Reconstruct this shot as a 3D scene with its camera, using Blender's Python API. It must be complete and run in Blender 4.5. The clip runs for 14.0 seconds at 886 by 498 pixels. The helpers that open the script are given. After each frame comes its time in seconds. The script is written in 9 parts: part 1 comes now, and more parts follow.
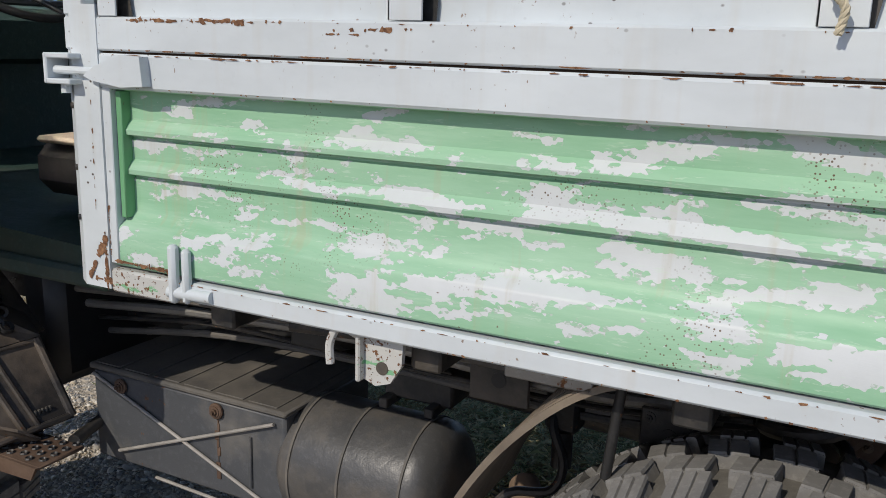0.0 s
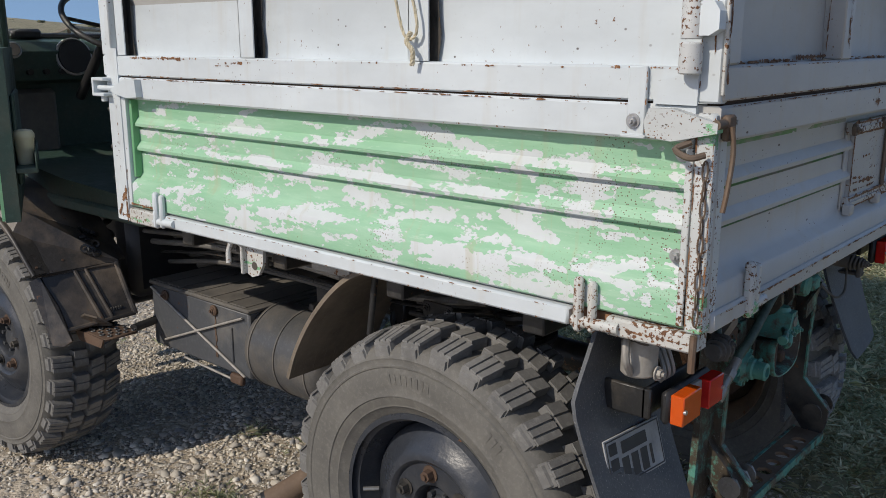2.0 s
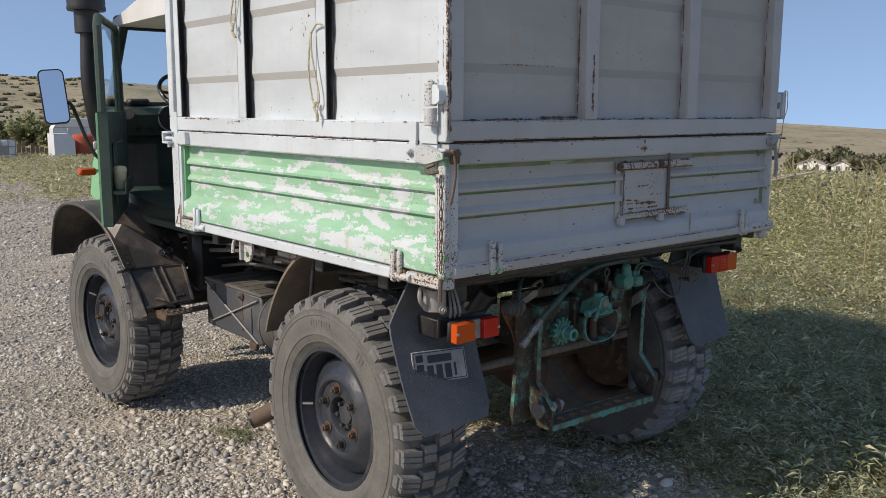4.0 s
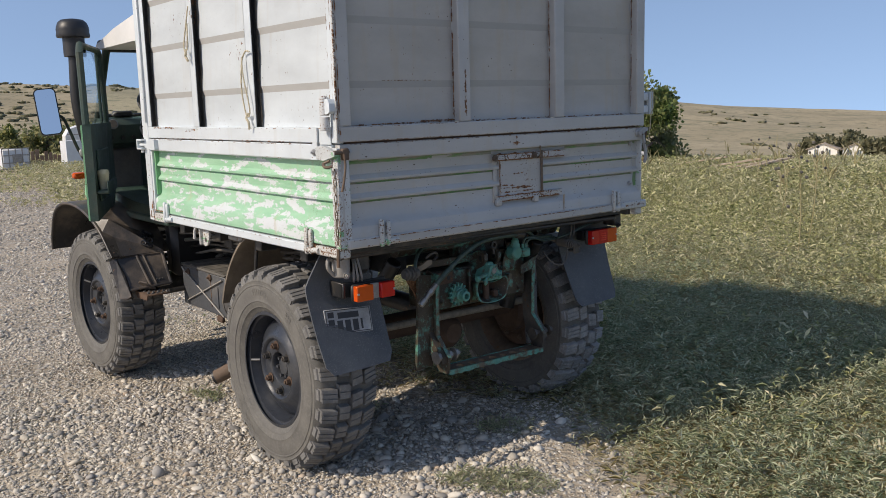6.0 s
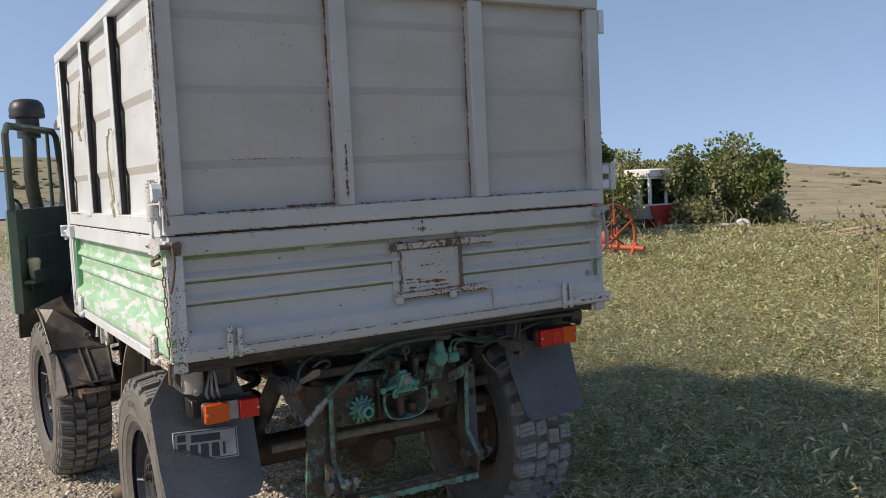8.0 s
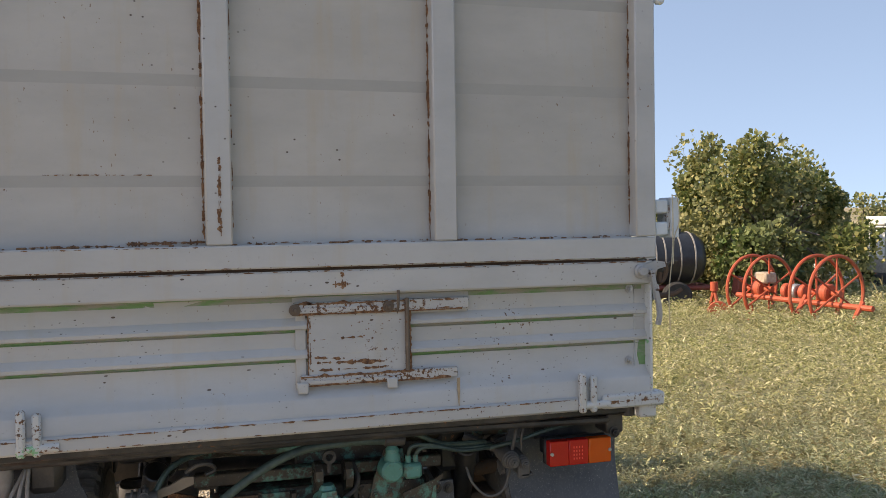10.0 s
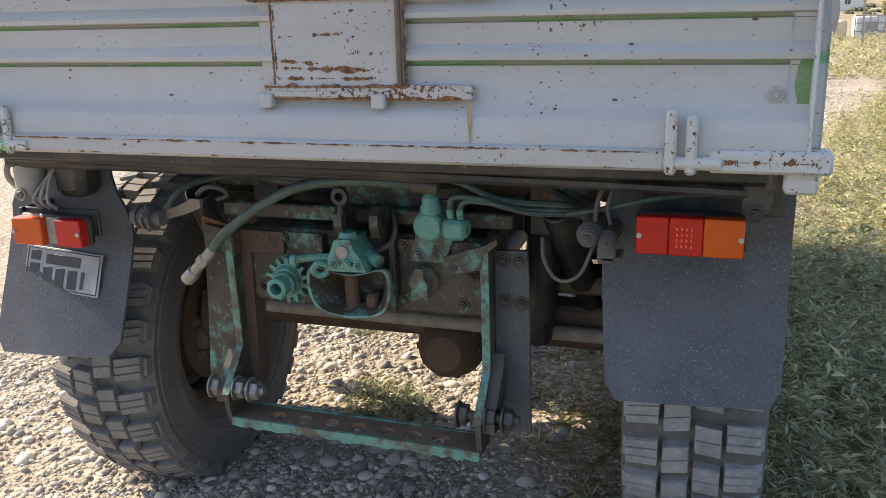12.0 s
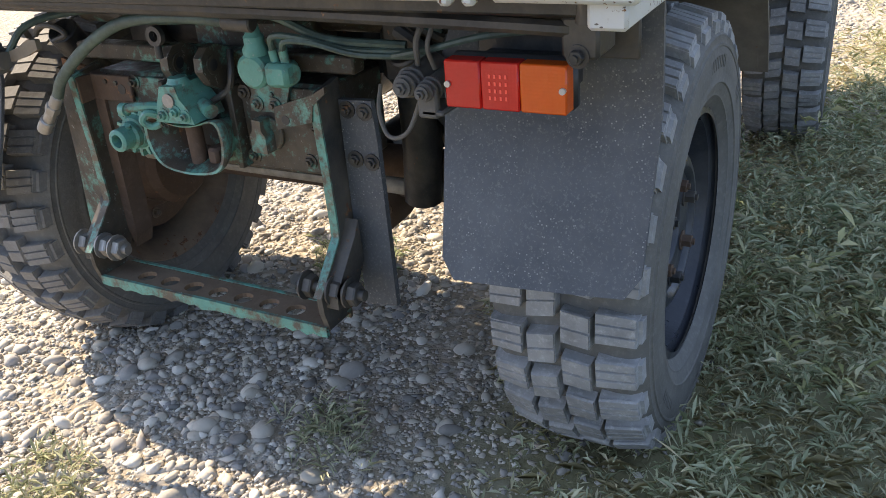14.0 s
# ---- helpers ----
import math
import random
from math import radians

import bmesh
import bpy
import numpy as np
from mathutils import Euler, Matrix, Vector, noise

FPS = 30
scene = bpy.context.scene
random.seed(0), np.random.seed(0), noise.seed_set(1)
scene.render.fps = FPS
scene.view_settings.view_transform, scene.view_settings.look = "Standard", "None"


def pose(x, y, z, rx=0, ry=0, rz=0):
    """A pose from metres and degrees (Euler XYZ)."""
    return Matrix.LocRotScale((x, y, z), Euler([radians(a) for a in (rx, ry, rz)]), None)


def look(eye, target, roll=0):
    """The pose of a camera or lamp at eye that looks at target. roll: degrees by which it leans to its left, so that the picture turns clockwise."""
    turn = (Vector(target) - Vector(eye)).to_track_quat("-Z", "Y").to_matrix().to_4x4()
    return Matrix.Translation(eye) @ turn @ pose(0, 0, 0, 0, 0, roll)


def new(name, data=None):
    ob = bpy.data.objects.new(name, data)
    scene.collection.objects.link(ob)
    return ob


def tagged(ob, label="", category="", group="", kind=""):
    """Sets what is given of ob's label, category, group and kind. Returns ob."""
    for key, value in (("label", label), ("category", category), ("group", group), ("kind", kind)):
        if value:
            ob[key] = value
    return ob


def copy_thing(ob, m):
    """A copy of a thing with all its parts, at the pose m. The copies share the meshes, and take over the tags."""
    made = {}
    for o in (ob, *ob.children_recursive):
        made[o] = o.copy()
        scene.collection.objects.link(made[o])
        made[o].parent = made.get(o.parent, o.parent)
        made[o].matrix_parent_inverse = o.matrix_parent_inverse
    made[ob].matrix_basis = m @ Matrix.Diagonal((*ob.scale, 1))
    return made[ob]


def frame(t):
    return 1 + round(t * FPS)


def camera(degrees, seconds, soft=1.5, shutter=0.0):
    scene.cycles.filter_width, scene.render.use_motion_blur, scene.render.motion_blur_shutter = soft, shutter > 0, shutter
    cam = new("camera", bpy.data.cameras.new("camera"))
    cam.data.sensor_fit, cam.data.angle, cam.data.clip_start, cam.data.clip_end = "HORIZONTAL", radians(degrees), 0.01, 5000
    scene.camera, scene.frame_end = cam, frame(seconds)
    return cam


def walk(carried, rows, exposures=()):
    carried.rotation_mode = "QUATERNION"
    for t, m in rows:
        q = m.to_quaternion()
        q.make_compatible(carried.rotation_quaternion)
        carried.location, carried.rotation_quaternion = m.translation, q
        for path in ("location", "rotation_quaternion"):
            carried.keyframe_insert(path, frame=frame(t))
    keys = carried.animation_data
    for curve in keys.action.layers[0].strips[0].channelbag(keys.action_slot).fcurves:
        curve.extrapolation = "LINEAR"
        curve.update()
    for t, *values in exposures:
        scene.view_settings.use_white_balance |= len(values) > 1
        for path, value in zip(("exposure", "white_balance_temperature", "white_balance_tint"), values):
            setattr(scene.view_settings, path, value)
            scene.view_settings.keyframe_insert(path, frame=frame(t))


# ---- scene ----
cam = camera(53.5, 14.0, soft=0.65)
PATH = [
    (0, (0.12, -0.01, 1.547), (-0.767, 1.724, 1.091), 1.6),
    (0.5, (0.353, -0.183, 1.559), (-0.586, 1.521, 1.093), 1.7),
    (1, (0.696, -0.211, 1.548), (-0.455, 1.35, 1.058), 0.2),
    (1.5, (1.047, -0.218, 1.59), (-0.198, 1.269, 1.103), -0.1),
    (2, (1.369, -0.269, 1.62), (0.097, 1.204, 1.161), 0.0),
    (2.5, (1.683, -0.321, 1.642), (0.358, 1.12, 1.232), -0.1),
    (2.7, (1.83, -0.333, 1.617), (0.433, 1.042, 1.225), -0.7),
    (4.8, (3.18, -0.6, 1.612), (1.651, 0.654, 1.309), 0.3),
    (5, (3.258, -0.612, 1.609), (1.727, 0.638, 1.305), 0.3),
    (5.5, (3.515, -0.702, 1.592), (1.976, 0.538, 1.285), 0.1),
    (6, (3.65, -0.64, 1.652), (2.109, 0.594, 1.329), -1.6),
    (6.5, (3.762, -0.404, 1.689), (2.159, 0.749, 1.373), -2.8),
    (7, (3.759, -0.107, 1.694), (2.083, 0.959, 1.46), -3.3),
    (7.5, (3.668, 0.234, 1.717), (1.984, 1.294, 1.517), -2.6),
    (7.7, (3.653, 0.34, 1.698), (1.961, 1.392, 1.515), -2.6),
    (9.8, (3.05, 1.612, 1.594), (1.154, 2.247, 1.533), -1.1),
    (10, (2.98, 1.767, 1.627), (1.059, 2.318, 1.569), -0.9),
    (10.5, (2.767, 2.082, 1.561), (0.802, 2.449, 1.515), -0.6),
    (11, (2.536, 2.365, 1.499), (0.546, 2.416, 1.307), -0.3),
    (11.5, (2.408, 2.729, 1.44), (0.48, 2.334, 1.085), -0.9),
    (12, (2.279, 2.885, 1.392), (0.446, 2.301, 0.846), -1.5),
    (12.5, (2.062, 2.953, 1.345), (0.339, 2.225, 0.634), -2.4),
    (13, (1.939, 2.979, 1.315), (0.308, 2.225, 0.438), -2.4),
    (13.5, (1.89, 3.069, 1.313), (0.289, 2.28, 0.41), -3.0),
    (14, (1.794, 3.358, 1.317), (0.225, 2.486, 0.436), -4.7),
]
EXPOSURE = [(0, 0.10, 6850, 11), (2.7, 0.30, 7050, 11), (4.8, 0.48, 7300, 13), (7.7, 0.60, 7650, 13), (9.8, 1.17, 8950, 15), (11, 1.53, 8850, 15), (12, 1.71, 8400, 15), (13, 1.92, 8300, 15), (14, 2.08, 8250, 14)]
walk(cam, [(t, look(eye, target, roll)) for t, eye, target, roll in PATH], EXPOSURE)

# ---- world, sun, exposure ----
SUN_TO = Vector((-0.25, -1.25, 1.0)).normalized()
world = bpy.data.worlds.new("sky")
world.use_nodes = True
scene.world = world
_wn = world.node_tree.nodes
_sky = _wn.new("ShaderNodeTexSky")
_sky.sky_type = "NISHITA"
_sky.sun_disc = False
_sky.sun_elevation = math.asin(SUN_TO.z)
_sky.sun_rotation = math.atan2(SUN_TO.x, SUN_TO.y)
_sky.altitude = 200
_sky.dust_density = 0.6
_sky.ozone_density = 2.2
# the haze at the sky's foot is hidden behind the hills
_tc, _mp = _wn.new("ShaderNodeTexCoord"), _wn.new("ShaderNodeMapping")
_mp.inputs["Location"].default_value = (0, 0, 0.32)
world.node_tree.links.new(_tc.outputs["Generated"], _mp.inputs["Vector"])
world.node_tree.links.new(_mp.outputs[0], _sky.inputs["Vector"])
world.node_tree.links.new(_sky.outputs[0], _wn["Background"].inputs["Color"])
_wn["Background"].inputs["Strength"].default_value = 0.15
_sun = new("sun", bpy.data.lights.new("sun", "SUN"))
_sun.data.energy = 2.55
_sun.data.angle = radians(0.55)
_sun.data.color = (1.0, 0.95, 0.87)
_sun.matrix_world = look((0, 0, 30), Vector((0, 0, 30)) - SUN_TO)


# ---- node helpers ----
class Mat:
    """A small builder for node materials."""

    def __init__(self, name, rough=0.6, metal=0.0, spec=0.5):
        self.m = bpy.data.materials.new(name)
        self.m.use_nodes = True
        self.nt = self.m.node_tree
        self.b = self.nt.nodes["Principled BSDF"]
        self.b.inputs["Roughness"].default_value = rough
        self.b.inputs["Metallic"].default_value = metal
        self.b.inputs["Specular IOR Level"].default_value = spec
        self.tc = self.nt.nodes.new("ShaderNodeTexCoord")

    def link(self, a, b):
        self.nt.links.new(a, b)

    def vec(self, scale=(1, 1, 1), loc=(0, 0, 0), rot=(0, 0, 0)):
        n = self.nt.nodes.new("ShaderNodeMapping")
        n.inputs["Scale"].default_value = scale
        n.inputs["Location"].default_value = loc
        n.inputs["Rotation"].default_value = rot
        self.link(self.tc.outputs["Object"], n.inputs["Vector"])
        return n.outputs[0]

    def noise(self, scale, detail=6, rough=0.6, vec=None, dist=0.0):
        n = self.nt.nodes.new("ShaderNodeTexNoise")
        n.inputs["Scale"].default_value = scale
        n.inputs["Detail"].default_value = detail
        n.inputs["Roughness"].default_value = rough
        n.inputs["Distortion"].default_value = dist
        self.link(vec or self.tc.outputs["Object"], n.inputs["Vector"])
        return n.outputs["Fac"]

    def voronoi(self, scale, vec=None, out="Distance", feature="F1", rand=1.0):
        n = self.nt.nodes.new("ShaderNodeTexVoronoi")
        n.feature = feature
        n.inputs["Scale"].default_value = scale
        n.inputs["Randomness"].default_value = rand
        self.link(vec or self.tc.outputs["Object"], n.inputs["Vector"])
        return n.outputs[out]

    def ramp(self, fac, stops, interp="LINEAR"):
        n = self.nt.nodes.new("ShaderNodeValToRGB")
        n.color_ramp.interpolation = interp
        els = n.color_ramp.elements
        while len(els) < len(stops):
            els.new(0.5)
        for e, (p, c) in zip(els, stops):
            e.position = p
            e.color = (c, c, c, 1) if isinstance(c, (int, float)) else (*c, 1)
        self.link(fac, n.inputs[0])
        return n.outputs[0]

    def math(self, op, a, b=0.0, clamp=False):
        n = self.nt.nodes.new("ShaderNodeMath")
        n.operation = op
        n.use_clamp = clamp
        for i, v in enumerate((a, b)):
            if isinstance(v, (int, float)):
                n.inputs[i].default_value = v
            else:
                self.link(v, n.inputs[i])
        return n.outputs[0]

    def mix(self, fac, a, b, mode="MIX"):
        n = self.nt.nodes.new("ShaderNodeMix")
        n.data_type = "RGBA"
        n.blend_type = mode
        for sock, v in ((n.inputs[0], fac), (n.inputs[6], a), (n.inputs[7], b)):
            if isinstance(v, (int, float)):
                sock.default_value = v
            elif isinstance(v, tuple):
                sock.default_value = (*v, 1)
            else:
                self.link(v, sock)
        return n.outputs[2]

    def axis(self, i):
        n = self.nt.nodes.new("ShaderNodeSeparateXYZ")
        self.link(self.tc.outputs["Object"], n.inputs[0])
        return n.outputs[i]

    def between(self, v, lo, hi, soft):
        a = self.math("SUBTRACT", v, lo)
        a = self.math("DIVIDE", a, soft, True)
        b = self.math("SUBTRACT", hi, v)
        b = self.math("DIVIDE", b, soft, True)
        return self.math("MULTIPLY", a, b)

    def island(self):
        n = self.nt.nodes.new("ShaderNodeNewGeometry")
        return n.outputs["Random Per Island"]

    def bump(self, h, strength=0.3, dist=0.01):
        n = self.nt.nodes.new("ShaderNodeBump")
        n.inputs["Strength"].default_value = strength
        n.inputs["Distance"].default_value = dist
        self.link(h, n.inputs["Height"])
        self.link(n.outputs[0], self.b.inputs["Normal"])

    def color(self, c):
        if isinstance(c, tuple):
            self.b.inputs["Base Color"].default_value = (*c, 1)
        else:
            self.link(c, self.b.inputs["Base Color"])
        return self

    def rough(self, r):
        self.link(r, self.b.inputs["Roughness"])
        return self


RUST_A, RUST_B = (0.15, 0.066, 0.030), (0.34, 0.185, 0.092)


def rust_over(k, base, amount, spot=55.0):
    """Rust spots and blooms on a painted surface; amount 0 to 1."""
    fine = k.noise(spot, 3, 0.6)
    big = k.noise(3.1, 4, 0.65, k.vec(loc=(4, 7, 2)))
    s = k.math("ADD", k.math("MULTIPLY", fine, 0.62), k.math("MULTIPLY", big, 0.5))
    lo = 0.765 - 0.17 * amount
    mask = k.ramp(s, [(lo, 0), (lo + 0.03, 1)])
    rust = k.ramp(k.noise(150, 4, 0.75), [(0.30, (0.055, 0.032, 0.022)), (0.50, RUST_A), (0.66, (0.26, 0.135, 0.066)), (0.80, RUST_B)])
    return k.mix(mask, base, rust), mask


def white_paint(name, tone, amount, green=0.0, streak=0.5, speck=0.3, spot=55.0):
    k = Mat(name, 0.48)
    dirt = k.noise(2.3, 5, 0.62, k.vec((1, 1, 2.5)))
    fine = k.noise(38, 5, 0.7)
    streaks = k.noise(9, 4, 0.6, k.vec((2.2, 2.2, 0.22), (1, 3, 0)))
    low = tuple(c * 0.84 for c in tone)
    base = k.mix(k.ramp(dirt, [(0.35, 0), (0.68, 1)]), low, tone)
    base = k.mix(k.math("MULTIPLY", k.ramp(streaks, [(0.55, 0), (0.75, 1)]), 0.22 * streak), base, (0.45, 0.37, 0.26))
    base = k.mix(k.math("MULTIPLY", k.ramp(fine, [(0.58, 0), (0.75, 1)]), 0.25), base, tuple(c * 0.72 for c in tone))
    if green:
        g = k.noise(6, 9, 0.72, k.vec((1, 1, 2.4), (3, 1, 5)))
        base = k.mix(k.ramp(g, [(0.66 - 0.1 * green, 0), (0.67 - 0.1 * green, 1)]), base, (0.19, 0.42, 0.23))
    chip = k.voronoi(26, k.vec((1, 1, 1.3), (2, 2, 2)))
    chips = k.math("MULTIPLY", k.ramp(chip, [(0.05, 1), (0.10, 0)]), k.ramp(k.noise(2.0, 3, 0.5, k.vec(loc=(9, 1, 4))), [(0.52, 0), (0.6, 1)]))
    base = k.mix(chips, base, (0.07, 0.05, 0.04))
    dots = k.math("MULTIPLY", k.ramp(k.math("ADD", k.voronoi(58, k.vec((0.8, 0.8, 1.5), (5, 2, 8))), k.math("MULTIPLY", k.noise(170, 2, 0.6), 0.34)), [(0.25, 1), (0.30, 0)]), k.ramp(k.noise(3.4, 5, 0.7, k.vec(loc=(1, 6, 3))), [(0.56 - 0.10 * speck, 0), (0.66 - 0.10 * speck, 1)]))
    base = k.mix(k.math("MULTIPLY", dots, 0.95 if speck > 0.5 else 0.0), base, (0.075, 0.055, 0.042))
    nick = k.voronoi(13, k.vec((1, 1, 2.2), (7, 3, 1)))
    nicks = k.math("MULTIPLY", k.ramp(k.math("ADD", nick, k.math("MULTIPLY", k.noise(90, 3, 0.7), 0.10)), [(0.085 + 0.03 * speck, 1), (0.105 + 0.03 * speck, 0)]), k.ramp(k.noise(2.7, 4, 0.6, k.vec(loc=(3, 9, 6))), [(0.50 - 0.08 * speck, 0), (0.56 - 0.08 * speck, 1)]))
    base = k.mix(nicks if speck > 0.5 else k.math("MULTIPLY", k.ramp(k.noise(120, 2, 0.5, k.vec((1, 1, 0.7), (2, 5, 9))), [(0.71, 0), (0.75, 1)]), k.ramp(k.noise(2.6, 3, 0.6, k.vec(loc=(8, 2, 5))), [(0.48, 0), (0.60, 0.8)])), base, (0.085, 0.055, 0.040) if speck > 0.5 else (0.20, 0.12, 0.07))
    base, mask = rust_over(k, base, amount, spot)
    k.color(base)
    k.rough(k.ramp(mask, [(0, 0.45), (1, 0.85)]))
    k.bump(k.math("ADD", k.math("MULTIPLY", k.noise(5, 3, 0.5), 1.6), k.math("ADD", k.math("MULTIPLY", fine, 0.12), k.math("MULTIPLY", mask, 0.12))), 0.25, 0.006)
    return k.m


def peeled_green():
    """Mint green paint flaked off down to white in long ragged patches."""
    k = Mat("peeled_green_paint", 0.5)

    def flakes(scale, stretch, loc):
        n = k.nt.nodes.new("ShaderNodeTexVoronoi")
        n.inputs["Scale"].default_value = 1.0
        k.link(k.vec((scale * stretch, scale, scale), loc), n.inputs["Vector"])
        m = k.nt.nodes.new("ShaderNodeMapping")
        m.inputs["Scale"].default_value = (1 / scale / stretch, 1 / scale, 1 / scale)
        k.link(n.outputs["Position"], m.inputs["Vector"])
        return m.outputs[0]

    def scaled(v, s, loc=(0, 0, 0)):
        m = k.nt.nodes.new("ShaderNodeMapping")
        m.inputs["Scale"].default_value = s
        m.inputs["Location"].default_value = loc
        k.link(v, m.inputs["Vector"])
        return m.outputs[0]
    cell = flakes(170, 0.6, (0, 0, 0))
    small = flakes(300, 0.8, (3, 1, 2))
    a = k.noise(6.6, 8, 0.62, scaled(cell, (1.0, 1.0, 3.9), (0.4, 0, 0.13)), 0.2)
    b = k.noise(1.9, 3, 0.5, k.vec((1, 1, 2.4), (2.2, 0, 1)))
    c = k.noise(30, 3, 0.6, scaled(small, (0.8, 1, 1.4), (1, 0, 4)))
    z = k.axis(2)
    wear = k.math("ADD", k.between(z, 1.366, 1.392, 0.010), k.between(z, 1.291, 1.316, 0.010), True)
    foot = k.between(z, 1.085, 1.205, 0.03)
    s = k.math("ADD", k.math("MULTIPLY", a, 0.80), k.math("MULTIPLY", b, 0.17))
    s = k.math("ADD", s, k.math("MULTIPLY", c, 0.13))
    s = k.math("ADD", s, k.math("MULTIPLY", wear, 0.026))
    s = k.math("ADD", s, k.math("MULTIPLY", foot, 0.016))
    mask = k.ramp(s, [(0.584, 0), (0.587, 1)])
    shade = k.noise(5, 6, 0.65, k.vec((0.5, 1, 3)))
    green = k.mix(k.ramp(shade, [(0.3, 0), (0.75, 1)]), (0.225, 0.455, 0.275), (0.37, 0.59, 0.415))
    white = k.mix(k.noise(11, 6, 0.7), (0.51, 0.54, 0.54), (0.65, 0.68, 0.69))
    base = k.mix(mask, green, white)
    # paint rubbed thin
    rub = k.noise(7, 7, 0.7, k.vec((0.35, 1, 3.2), (6, 0, 3)))
    base = k.mix(k.math("MULTIPLY", k.ramp(rub, [(0.54, 0), (0.70, 1)]), 0.35), base, (0.56, 0.66, 0.57))
    scuff = k.noise(70, 4, 0.75, k.vec((0.25, 1, 1.8)))
    base = k.mix(k.math("MULTIPLY", k.ramp(scuff, [(0.60, 0), (0.66, 1)]), 0.4), base, (0.54, 0.66, 0.56))
    # dirty outline where the paint has lifted
    lip = k.ramp(s, [(0.5825, 0), (0.5845, 0.6), (0.588, 0)])
    base = k.mix(lip, base, (0.17, 0.25, 0.16))
    x = k.axis(0)
    rear = k.between(x, 0.25, 2.0, 0.55)
    speck = k.math("MULTIPLY", k.ramp(k.math("ADD", k.voronoi(150), k.math("MULTIPLY", k.noise(240, 2, 0.6), 0.2)), [(0.28, 1), (0.36, 0)]), k.ramp(k.math("ADD", k.noise(5, 3, 0.6), k.math("MULTIPLY", rear, 0.15)), [(0.54, 0), (0.66, 1)]))
    base = k.mix(speck, base, (0.13, 0.085, 0.05))
    grime = k.ramp(k.noise(3, 5, 0.65, k.vec((1, 1, 1.5), (5, 5, 5))), [(0.5, 0), (0.7, 1)])
    base = k.mix(k.math("MULTIPLY", k.math("MULTIPLY", grime, rear), 0.5), base, (0.40, 0.36, 0.20))
    drip = k.noise(8, 4, 0.6, k.vec((3.0, 1, 0.25), (4, 0, 0)))
    base = k.mix(k.math("MULTIPLY", k.ramp(drip, [(0.60, 0), (0.72, 1)]), 0.35), base, (0.42, 0.36, 0.22))
    base, rmask = rust_over(k, base, 0.16, 70)
    k.color(base)
    k.bump(k.math("ADD", k.math("MULTIPLY", k.noise(4.2, 3, 0.5), 1.4), k.math("ADD", k.math("MULTIPLY", mask, -0.16), k.math("MULTIPLY", scuff, 0.10))), 0.4, 0.006)
    return k.m


def dirty_metal(name, tone, dust=(0.20, 0.165, 0.125), amount=0.5, rough=0.55, rust=0.3, metal=0.0):
    k = Mat(name, rough, metal)
    big = k.noise(4.2, 6, 0.65)
    fine = k.noise(60, 4, 0.7)
    base = k.mix(k.ramp(big, [(0.62 - 0.28 * amount, 0), (0.92 - 0.2 * amount, 1)]), tone, dust)
    base = k.mix(k.math("MULTIPLY", k.ramp(fine, [(0.52, 0), (0.72, 1)]), 0.35), base, tuple(c * 1.6 + 0.03 for c in tone))
    base, mask = rust_over(k, base, rust, 45)
    k.color(base)
    k.rough(k.ramp(big, [(0.3, max(rough - 0.12, 0.2)), (0.75, min(rough + 0.3, 0.95))]))
    k.bump(k.math("ADD", k.noise(30, 4, 0.6), k.math("MULTIPLY", fine, 0.4)), 0.28, 0.004)
    return k.m


def plain(name, tone, rough=0.6, metal=0.0, vary=0.25, scale=18.0):
    k = Mat(name, rough, metal)
    k.color(k.mix(k.ramp(k.noise(scale, 5, 0.65), [(0.3, 0), (0.7, 1)]), tuple(c * (1 - vary) for c in tone), tuple(min(c * (1 + vary), 1) for c in tone)))
    k.bump(k.noise(scale * 3, 4, 0.6), 0.15, 0.003)
    return k.m


def rubber(name, dust):
    k = Mat(name, 0.75)
    big = k.noise(7, 6, 0.65)
    fine = k.noise(70, 5, 0.7)
    base = k.mix(k.ramp(big, [(0.25, 0.25), (0.80, 0.8)]), (0.045, 0.044, 0.042), dust)
    base = k.mix(k.math("MULTIPLY", k.ramp(fine, [(0.5, 0), (0.75, 1)]), 0.3), base, tuple(c * 1.5 for c in dust))
    k.color(base)
    k.bump(k.math("ADD", fine, k.math("MULTIPLY", big, 0.6)), 0.3, 0.004)
    return k.m


def flap_rubber():
    k = Mat("flap_rubber", 0.6)
    base = k.mix(k.ramp(k.noise(5, 6, 0.65), [(0.3, 0), (0.7, 1)]), (0.050, 0.055, 0.062), (0.105, 0.11, 0.115))
    spots = k.math("MULTIPLY", k.ramp(k.voronoi(120), [(0.10, 1), (0.2, 0)]), k.ramp(k.noise(9, 4, 0.6), [(0.42, 0), (0.6, 1)]))
    base = k.mix(spots, base, (0.30, 0.29, 0.27))
    base = k.mix(k.math("MULTIPLY", k.ramp(k.noise(160, 3, 0.7), [(0.55, 0), (0.7, 1)]), 0.5), base, (0.2, 0.2, 0.19))
    k.color(base)
    k.bump(k.noise(140, 4, 0.7), 0.4, 0.002)
    return k.m


